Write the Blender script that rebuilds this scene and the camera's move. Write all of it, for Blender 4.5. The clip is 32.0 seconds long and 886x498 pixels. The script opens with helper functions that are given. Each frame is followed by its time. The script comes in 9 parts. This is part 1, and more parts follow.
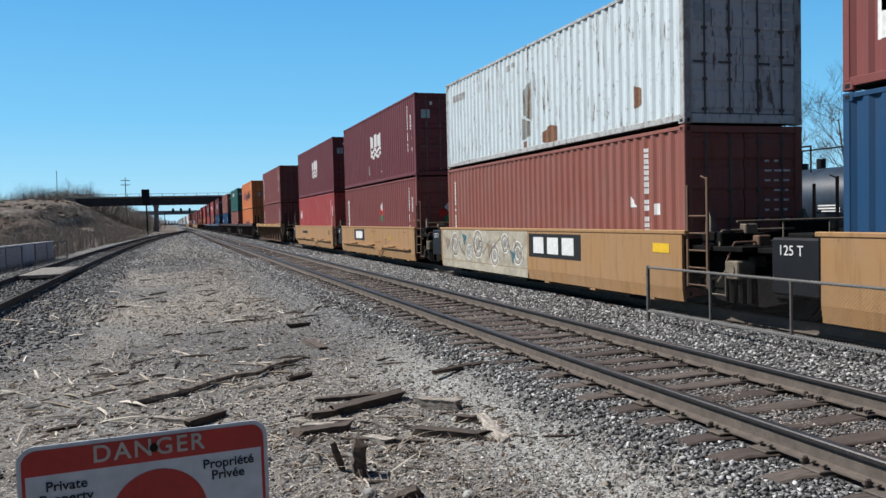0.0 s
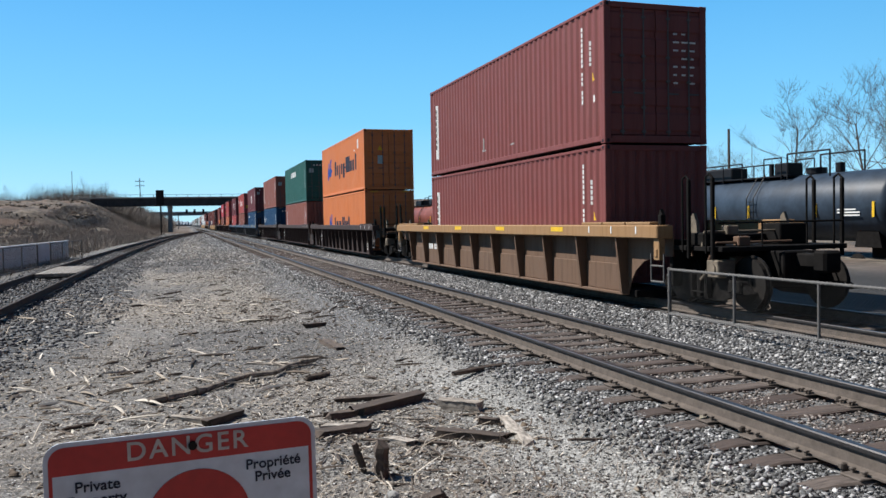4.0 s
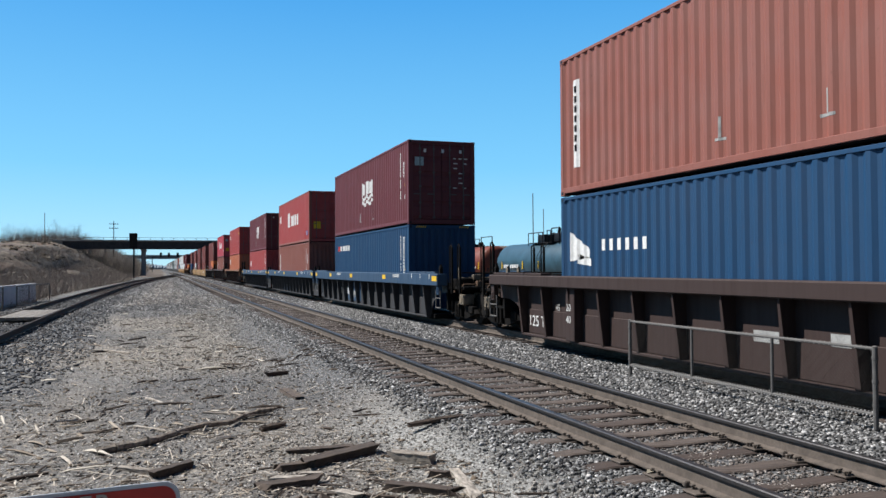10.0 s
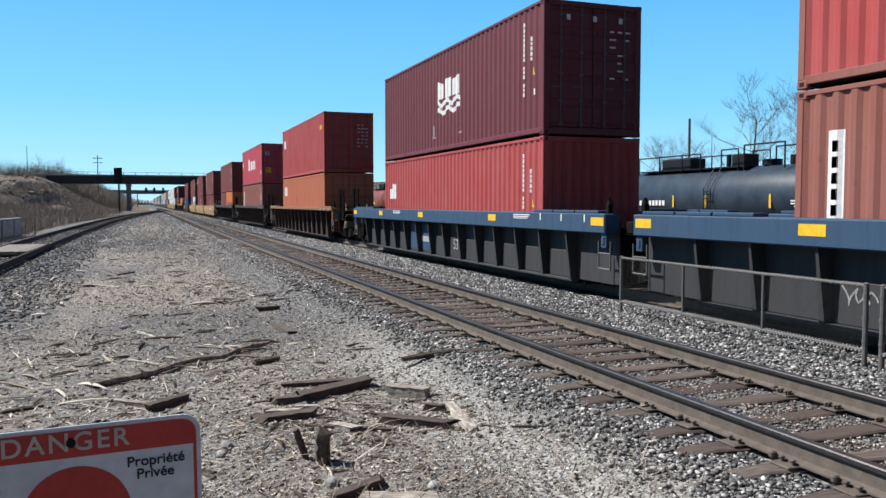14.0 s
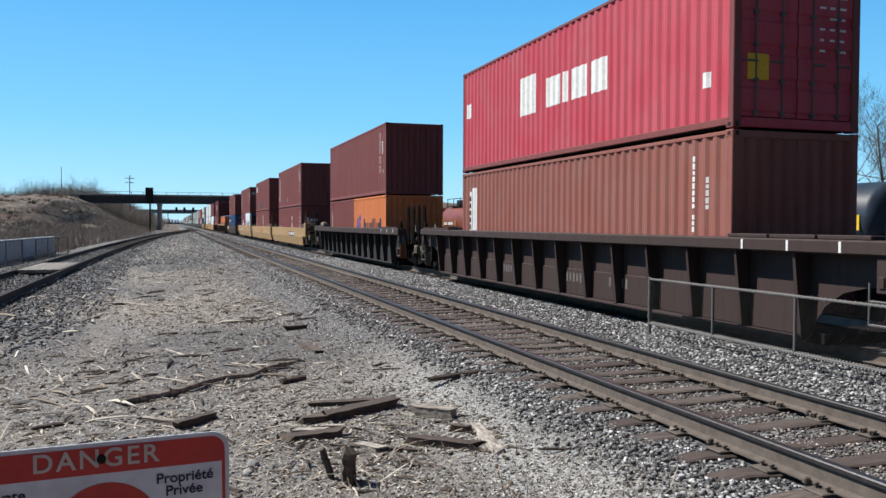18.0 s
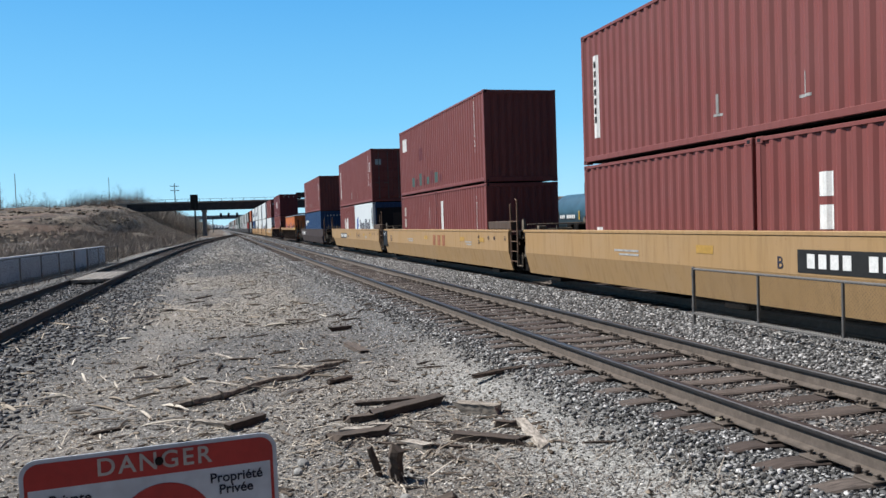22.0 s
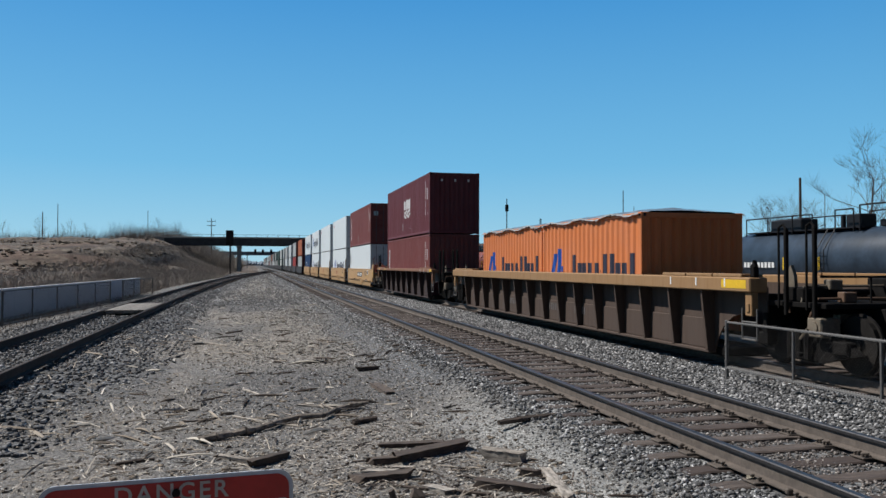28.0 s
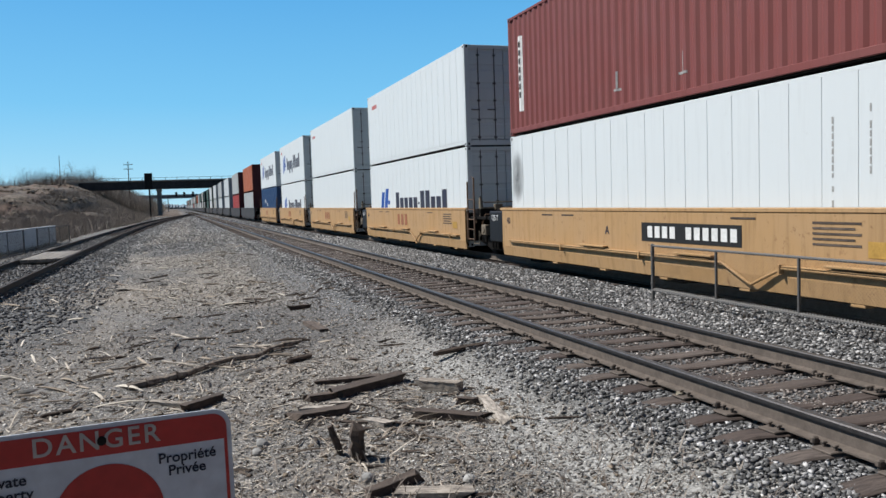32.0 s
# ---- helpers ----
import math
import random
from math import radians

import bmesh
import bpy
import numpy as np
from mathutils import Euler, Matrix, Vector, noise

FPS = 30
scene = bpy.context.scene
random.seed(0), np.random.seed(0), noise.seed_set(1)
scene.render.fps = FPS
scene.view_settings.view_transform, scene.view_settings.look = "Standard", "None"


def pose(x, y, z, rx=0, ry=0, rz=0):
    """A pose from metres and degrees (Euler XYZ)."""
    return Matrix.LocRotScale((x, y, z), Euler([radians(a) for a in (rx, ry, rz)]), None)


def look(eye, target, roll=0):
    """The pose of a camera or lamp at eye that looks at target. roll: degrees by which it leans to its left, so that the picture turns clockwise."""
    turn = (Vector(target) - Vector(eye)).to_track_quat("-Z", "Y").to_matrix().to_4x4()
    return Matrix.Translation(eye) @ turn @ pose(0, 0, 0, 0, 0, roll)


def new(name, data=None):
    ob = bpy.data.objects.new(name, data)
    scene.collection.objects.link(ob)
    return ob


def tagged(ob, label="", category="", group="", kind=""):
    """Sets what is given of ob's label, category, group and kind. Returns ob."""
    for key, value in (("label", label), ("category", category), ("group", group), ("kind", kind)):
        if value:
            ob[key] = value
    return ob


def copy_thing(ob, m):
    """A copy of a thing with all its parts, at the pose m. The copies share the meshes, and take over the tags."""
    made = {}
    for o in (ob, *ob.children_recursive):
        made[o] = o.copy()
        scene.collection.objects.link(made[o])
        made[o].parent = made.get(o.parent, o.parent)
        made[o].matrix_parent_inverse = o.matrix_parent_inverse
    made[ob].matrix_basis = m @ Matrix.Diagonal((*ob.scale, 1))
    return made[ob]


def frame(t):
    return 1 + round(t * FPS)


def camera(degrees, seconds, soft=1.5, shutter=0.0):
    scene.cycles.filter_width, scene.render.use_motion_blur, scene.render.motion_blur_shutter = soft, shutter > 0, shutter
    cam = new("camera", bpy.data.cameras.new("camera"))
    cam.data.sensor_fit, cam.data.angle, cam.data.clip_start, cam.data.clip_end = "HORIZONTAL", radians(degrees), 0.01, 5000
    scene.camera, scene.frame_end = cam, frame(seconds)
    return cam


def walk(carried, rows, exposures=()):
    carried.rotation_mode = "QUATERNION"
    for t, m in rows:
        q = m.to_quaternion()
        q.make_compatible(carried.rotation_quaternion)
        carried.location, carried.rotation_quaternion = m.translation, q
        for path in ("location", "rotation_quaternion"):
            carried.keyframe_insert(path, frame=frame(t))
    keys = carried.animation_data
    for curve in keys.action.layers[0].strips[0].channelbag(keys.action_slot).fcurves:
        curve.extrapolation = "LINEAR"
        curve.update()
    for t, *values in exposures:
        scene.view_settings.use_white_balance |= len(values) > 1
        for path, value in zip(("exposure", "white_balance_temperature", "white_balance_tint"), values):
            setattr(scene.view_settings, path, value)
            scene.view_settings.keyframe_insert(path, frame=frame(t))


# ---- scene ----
cam = camera(57.31, 32.0)
PATH = [
    (0, (-0.004, -0.036, 1.618), (0.63, 1.86, 1.54), -1.4),
    (0.5, (-0.003, 0.013, 1.606), (0.667, 1.896, 1.53), -1.5),
    (1, (-0.015, 0.025, 1.604), (0.68, 1.898, 1.512), -1.3),
    (1.5, (-0.04, 0.036, 1.601), (0.671, 1.905, 1.538), -2.1),
    (2, (-0.058, 0.047, 1.599), (0.639, 1.919, 1.504), -2.2),
    (2.5, (-0.071, 0.03, 1.598), (0.565, 1.925, 1.516), -2.2),
    (4.5, (-0.045, 0.164, 1.568), (0.561, 2.069, 1.499), -1.0),
    (5, (-0.027, 0.107, 1.588), (0.533, 2.026, 1.521), -1.9),
    (5.5, (0.017, 0.053, 1.607), (0.545, 1.981, 1.568), -1.2),
    (6, (0.063, 0.058, 1.609), (0.629, 1.977, 1.591), -0.6),
    (6.5, (0.089, 0.012, 1.617), (0.64, 1.935, 1.62), 0.6),
    (7, (0.105, -0.026, 1.629), (0.704, 1.883, 1.636), 1.1),
    (7.5, (0.104, 0.001, 1.621), (0.77, 1.887, 1.653), 0.1),
    (8, (0.104, 0.012, 1.618), (0.792, 1.89, 1.644), 0.3),
    (8.5, (0.115, -0.01, 1.627), (0.795, 1.87, 1.639), -0.2),
    (9, (0.131, -0.004, 1.625), (0.803, 1.879, 1.643), -0.3),
    (9.5, (0.135, -0.008, 1.624), (0.799, 1.879, 1.646), -0.3),
    (10, (0.13, -0.002, 1.621), (0.792, 1.885, 1.665), -0.3),
    (10.5, (0.115, -0.022, 1.62), (0.767, 1.869, 1.637), -0.6),
    (11, (0.111, -0.011, 1.618), (0.748, 1.885, 1.604), -0.4),
    (11.5, (0.105, 0.024, 1.612), (0.739, 1.92, 1.578), -0.3),
    (12, (0.099, 0.029, 1.609), (0.74, 1.922, 1.552), 0.1),
    (12.5, (0.082, 0.032, 1.616), (0.748, 1.915, 1.522), 0.2),
    (13, (0.081, 0.047, 1.612), (0.773, 1.92, 1.496), 0.0),
    (13.5, (0.079, 0.07, 1.605), (0.781, 1.939, 1.483), 0.1),
    (14, (0.079, 0.095, 1.602), (0.769, 1.969, 1.49), -0.0),
    (14.5, (0.073, 0.176, 1.589), (0.744, 2.057, 1.491), -0.4),
    (16.5, (0.058, 0.064, 1.604), (0.685, 1.961, 1.496), 0.1),
    (17, (0.063, 0.069, 1.604), (0.677, 1.97, 1.501), 0.3),
    (17.5, (0.066, 0.056, 1.612), (0.674, 1.958, 1.509), 0.2),
    (18, (0.075, 0.1, 1.599), (0.704, 1.998, 1.537), 0.2),
    (18.5, (0.077, 0.08, 1.603), (0.715, 1.975, 1.527), -0.3),
    (19, (0.077, 0.073, 1.606), (0.648, 1.988, 1.539), -1.3),
    (19.5, (0.081, 0.05, 1.612), (0.625, 1.973, 1.538), -1.7),
    (20, (0.078, 0.025, 1.616), (0.7, 1.925, 1.552), -1.7),
    (20.5, (0.078, 0.026, 1.617), (0.661, 1.938, 1.545), -2.2),
    (21, (0.078, 0.018, 1.619), (0.62, 1.942, 1.567), -1.7),
    (21.5, (0.078, 0.014, 1.618), (0.611, 1.941, 1.55), -2.3),
    (22, (0.078, 0.02, 1.619), (0.608, 1.948, 1.55), -1.9),
    (22.5, (0.078, 0.01, 1.62), (0.602, 1.939, 1.553), -1.8),
    (23, (0.08, 0.016, 1.62), (0.606, 1.945, 1.55), -1.7),
    (23.5, (0.093, 0.017, 1.616), (0.632, 1.942, 1.547), -1.5),
    (24, (0.099, 0.016, 1.614), (0.646, 1.938, 1.539), -1.2),
    (24.5, (0.1, 0.015, 1.615), (0.652, 1.937, 1.585), -0.1),
    (25, (0.106, -0.022, 1.625), (0.704, 1.887, 1.636), 0.7),
    (25.5, (0.107, -0.043, 1.63), (0.802, 1.832, 1.598), 0.9),
    (27.5, (0.092, 0.075, 1.599), (0.635, 1.999, 1.649), 1.4),
    (28, (0.09, 0.016, 1.615), (0.546, 1.963, 1.654), 0.1),
    (28.5, (0.091, 0.024, 1.613), (0.581, 1.962, 1.632), -0.1),
    (29, (0.092, 0.031, 1.611), (0.584, 1.969, 1.615), -0.1),
    (29.5, (0.091, 0.034, 1.609), (0.579, 1.973, 1.605), -0.5),
    (30, (0.091, 0.066, 1.601), (0.609, 1.998, 1.597), -0.5),
    (30.5, (0.092, 0.09, 1.597), (0.706, 1.994, 1.562), 0.9),
    (31, (0.094, 0.172, 1.571), (0.751, 2.059, 1.489), -1.8),
    (31.5, (0.095, 0.152, 1.575), (0.782, 2.025, 1.444), -2.1),
    (32, (0.092, 0.127, 1.582), (0.715, 2.024, 1.459), -1.9),
]
EXPOSURES = [(0, 0.16), (1, 0.10), (2, 0.34), (5, 0.34), (6, 0.15), (9, 0.27), (10, 0.28), (11, 0.18), (12, 0.3), (13, 0.42), (17, 0.34), (20, 0.29), (21, 0.19), (22, 0.27), (23, 0.21), (25, 0.10), (28, -0.12), (29, -0.14), (30, 0.04), (31, 0.14), (32, 0.10)]
walk(cam, [(t, look(eye, target, roll)) for t, eye, target, roll in PATH], EXPOSURES)

# ---- world and light ----
SUN_TO = Vector((-0.56, 0.36, 0.75)).normalized()
world = bpy.data.worlds.new("sky")
scene.world = world
world.use_nodes = True
_wn = world.node_tree
_sky = _wn.nodes.new("ShaderNodeTexSky")
_sky.sky_type = "NISHITA"
_sky.sun_disc = False
_sky.sun_elevation = math.asin(SUN_TO.z)
_sky.sun_rotation = math.atan2(SUN_TO.x, SUN_TO.y)
_sky.altitude, _sky.air_density, _sky.dust_density, _sky.ozone_density = 80, 1.0, 0.0, 4.0
# clear spring air: pale cyan low down, deep blue higher up, laid over the sky model
_way = _wn.nodes.new("ShaderNodeTexCoord")
_xyz = _wn.nodes.new("ShaderNodeSeparateXYZ")
_wn.links.new(_way.outputs["Generated"], _xyz.inputs[0])
_tone = _wn.nodes.new("ShaderNodeValToRGB")
_els = _tone.color_ramp.elements
_els.new(0.12), _els.new(0.3)
for _el, (_p, _c) in zip(_els, ((0.0, (0.36, 0.70, 0.90)), (0.12, (0.165, 0.535, 0.865)), (0.34, (0.042, 0.318, 0.745)), (0.72, (0.010, 0.050, 0.15)))):
    _el.position, _el.color = _p, (*_c, 1)
_wn.links.new(_xyz.outputs["Z"], _tone.inputs["Fac"])
_dim = _wn.nodes.new("ShaderNodeMix")
_dim.data_type, _dim.blend_type = "RGBA", "MULTIPLY"
_dim.inputs[0].default_value = 1.0
_dim.inputs[7].default_value = (0.10, 0.10, 0.10, 1)
_wn.links.new(_sky.outputs["Color"], _dim.inputs[6])
_both = _wn.nodes.new("ShaderNodeMix")
_both.data_type = "RGBA"
_both.inputs[0].default_value = 0.86
_wn.links.new(_dim.outputs[2], _both.inputs[6])
# the sky is brighter on the sun's side and deeper away from it
_away = _wn.nodes.new("ShaderNodeMapRange")
_away.inputs["From Min"].default_value, _away.inputs["From Max"].default_value = -0.9, 0.75
_away.inputs["To Min"].default_value, _away.inputs["To Max"].default_value = 0.13, 1.0
_wn.links.new(_xyz.outputs["Y"], _away.inputs["Value"])
_deep = _wn.nodes.new("ShaderNodeVectorMath")
_deep.operation = "SCALE"
_wn.links.new(_tone.outputs["Color"], _deep.inputs[0])
_wn.links.new(_away.outputs["Result"], _deep.inputs["Scale"])
_wn.links.new(_deep.outputs[0], _both.inputs[7])
_wn.links.new(_both.outputs[2], _wn.nodes["Background"].inputs["Color"])
_wn.nodes["Background"].inputs["Strength"].default_value = 1.0
_sun = bpy.data.lights.new("sun", "SUN")
_sun.energy, _sun.angle, _sun.color = 5.7, radians(0.55), (1.0, 0.965, 0.92)
_sun_ob = new("sun", _sun)
_sun_ob.matrix_world = look(SUN_TO * 60, (0, 0, 0))
scene.view_settings.exposure = 0.0


# ---- materials ----
def _mat(name):
    m = bpy.data.materials.new(name)
    m.use_nodes = True
    return m, m.node_tree, m.node_tree.nodes["Principled BSDF"]


def _node(nt, kind, **sets):
    n = nt.nodes.new(kind)
    for k, v in sets.items():
        n.inputs[k.replace("_", " ")].default_value = v
    return n


def _ramp(nt, source, stops):
    r = nt.nodes.new("ShaderNodeValToRGB")
    e = r.color_ramp.elements
    while len(e) < len(stops):
        e.new(0.5)
    for el, (p, c) in zip(e, stops):
        el.position, el.color = p, (*c, 1) if len(c) == 3 else (c[0], c[0], c[0], 1)
    nt.links.new(source, r.inputs["Fac"])
    return r.outputs["Color"]


def _noise(nt, vec, scale, detail=4.0, rough=0.55):
    n = _node(nt, "ShaderNodeTexNoise", Scale=scale, Detail=detail, Roughness=rough)
    nt.links.new(vec, n.inputs["Vector"])
    return n.outputs["Fac"]


def _mix(nt, fac, a, b, blend="MIX"):
    m = nt.nodes.new("ShaderNodeMix")
    m.data_type, m.blend_type = "RGBA", blend
    for sock, v in ((m.inputs[0], fac), (m.inputs[6], a), (m.inputs[7], b)):
        if isinstance(v, (int, float)):
            sock.default_value = v
        elif isinstance(v, tuple):
            sock.default_value = (*v, 1)
        else:
            nt.links.new(v, sock)
    return m.outputs[2]


def _coords(nt, scale=(1, 1, 1), space="Object"):
    c = nt.nodes.new("ShaderNodeTexCoord")
    mp = _node(nt, "ShaderNodeMapping", Scale=scale)
    oi = nt.nodes.new("ShaderNodeObjectInfo")
    sh = nt.nodes.new("ShaderNodeVectorMath")
    sh.operation = "ADD"
    nt.links.new(c.outputs[space], sh.inputs[0])
    vm = nt.nodes.new("ShaderNodeVectorMath")
    vm.operation = "SCALE"
    vm.inputs[0].default_value = (37, 19, 7)
    nt.links.new(oi.outputs["Random"], vm.inputs["Scale"])
    nt.links.new(vm.outputs[0], sh.inputs[1])
    nt.links.new(sh.outputs[0], mp.inputs["Vector"])
    return mp.outputs["Vector"], oi.outputs["Random"]


def _bump(nt, bsdf, height, strength=0.2, dist=0.01):
    b = _node(nt, "ShaderNodeBump", Strength=strength, Distance=dist)
    nt.links.new(height, b.inputs["Height"])
    nt.links.new(b.outputs["Normal"], bsdf.inputs["Normal"])


def paint(name, color, rust=0.35, rough=0.45, fade=0.25, grime=0.5, amount=0.62, drips=0.0):
    """Weathered paint on steel: faded patches, vertical dirt streaks, rust spots."""
    m, nt, b = _mat(name)
    vec, rnd = _coords(nt)
    streak, _ = _coords(nt, (2.2, 2.2, 0.22))
    n1 = _noise(nt, vec, 1.1, 5)
    n2 = _noise(nt, streak, 3.2, 5, 0.65)
    n3 = _noise(nt, vec, 7.0, 6, 0.7)
    pale = tuple(min(1, c * 0.75 + 0.09 * min(1, max(color) * 3)) for c in color)
    dark = tuple(c * 0.55 for c in color)
    col = _mix(nt, _ramp(nt, n1, [(0.35, (0,)), (0.75, (fade,))]), color, pale)
    col = _mix(nt, _ramp(nt, n2, [(0.5, (0,)), (0.78, (grime,))]), col, dark)
    spots = _ramp(nt, n3, [(amount, (0,)), (amount + 0.08, (rust,))])
    edge = _ramp(nt, n1, [(0.45, (0.25,)), (0.7, (1,))])
    rustfac = _mix(nt, 1.0, spots, edge, "MULTIPLY")
    col = _mix(nt, rustfac, col, (0.10, 0.035, 0.016))
    if drips:
        long, _ = _coords(nt, (3.4, 3.4, 0.42))
        n4 = _noise(nt, long, 2.6, 6, 0.72)
        col = _mix(nt, _ramp(nt, n4, [(0.585, (0,)), (0.63, (drips,))]), col, (0.115, 0.062, 0.036))
        col = _mix(nt, _ramp(nt, n4, [(0.33, (0.75 * drips,)), (0.40, (0,))]), col, (0.16, 0.165, 0.15))
    nt.links.new(col, b.inputs["Base Color"])
    r = _ramp(nt, n2, [(0.3, (rough,)), (0.8, (min(1, rough + 0.25),))])
    nt.links.new(r, b.inputs["Roughness"])
    b.inputs["Specular IOR Level"].default_value = 0.3
    _bump(nt, b, n3, 0.12, 0.004)
    return m


def plain(name, color, rough=0.6, metal=0.0, var=0.25, scale=6.0, bump=0.1, dist=0.004, gloss=None):
    m, nt, b = _mat(name)
    vec, rnd = _coords(nt)
    n = _noise(nt, vec, scale, 5)
    n2 = _noise(nt, vec, scale * 5, 4)
    lo = tuple(c * (1 - var) for c in color)
    hi = tuple(min(1, c * (1 + var)) for c in color)
    col = _mix(nt, _ramp(nt, n, [(0.3, (0,)), (0.7, (1,))]), lo, hi)
    col = _mix(nt, _ramp(nt, n2, [(0.35, (0.35,)), (0.65, (0,))]), col, tuple(c * 0.55 for c in color))
    nt.links.new(col, b.inputs["Base Color"])
    b.inputs["Roughness"].default_value, b.inputs["Metallic"].default_value = rough, metal
    b.inputs["Specular IOR Level"].default_value = gloss if gloss is not None else 0.25 if rough > 0.45 else 0.5
    _bump(nt, b, n2, bump, dist)
    return m


def island(name, stops, rough=0.85, scale=30, bump=0.3):
    """Loose pieces whose shade varies from piece to piece."""
    m, nt, b = _mat(name)
    g = nt.nodes.new("ShaderNodeNewGeometry")
    vec, _ = _coords(nt)
    n = _noise(nt, vec, scale, 4)
    col = _ramp(nt, g.outputs["Random Per Island"], stops)
    col = _mix(nt, _ramp(nt, n, [(0.35, (0.4,)), (0.65, (0,))]), col, tuple(c * 0.5 for c in stops[len(stops) // 2][1]))
    nt.links.new(col, b.inputs["Base Color"])
    b.inputs["Roughness"].default_value = rough
    b.inputs["Specular IOR Level"].default_value = 0.3
    _bump(nt, b, n, bump, 0.004)
    return m


def timber(name, stops, scale=(14, 14, 1.2), rough=0.9):
    """Weathered wood with a long grain; each piece has its own tone."""
    m, nt, b = _mat(name)
    vec, rnd = _coords(nt, scale)
    fine = _noise(nt, vec, 3.0, 6, 0.7)
    base = _ramp(nt, rnd, stops)
    col = _mix(nt, _ramp(nt, fine, [(0.38, (0.75,)), (0.6, (0,))]), base, (0.028, 0.021, 0.017))
    nt.links.new(col, b.inputs["Base Color"])
    b.inputs["Roughness"].default_value = rough
    _bump(nt, b, fine, 0.5, 0.008)
    return m


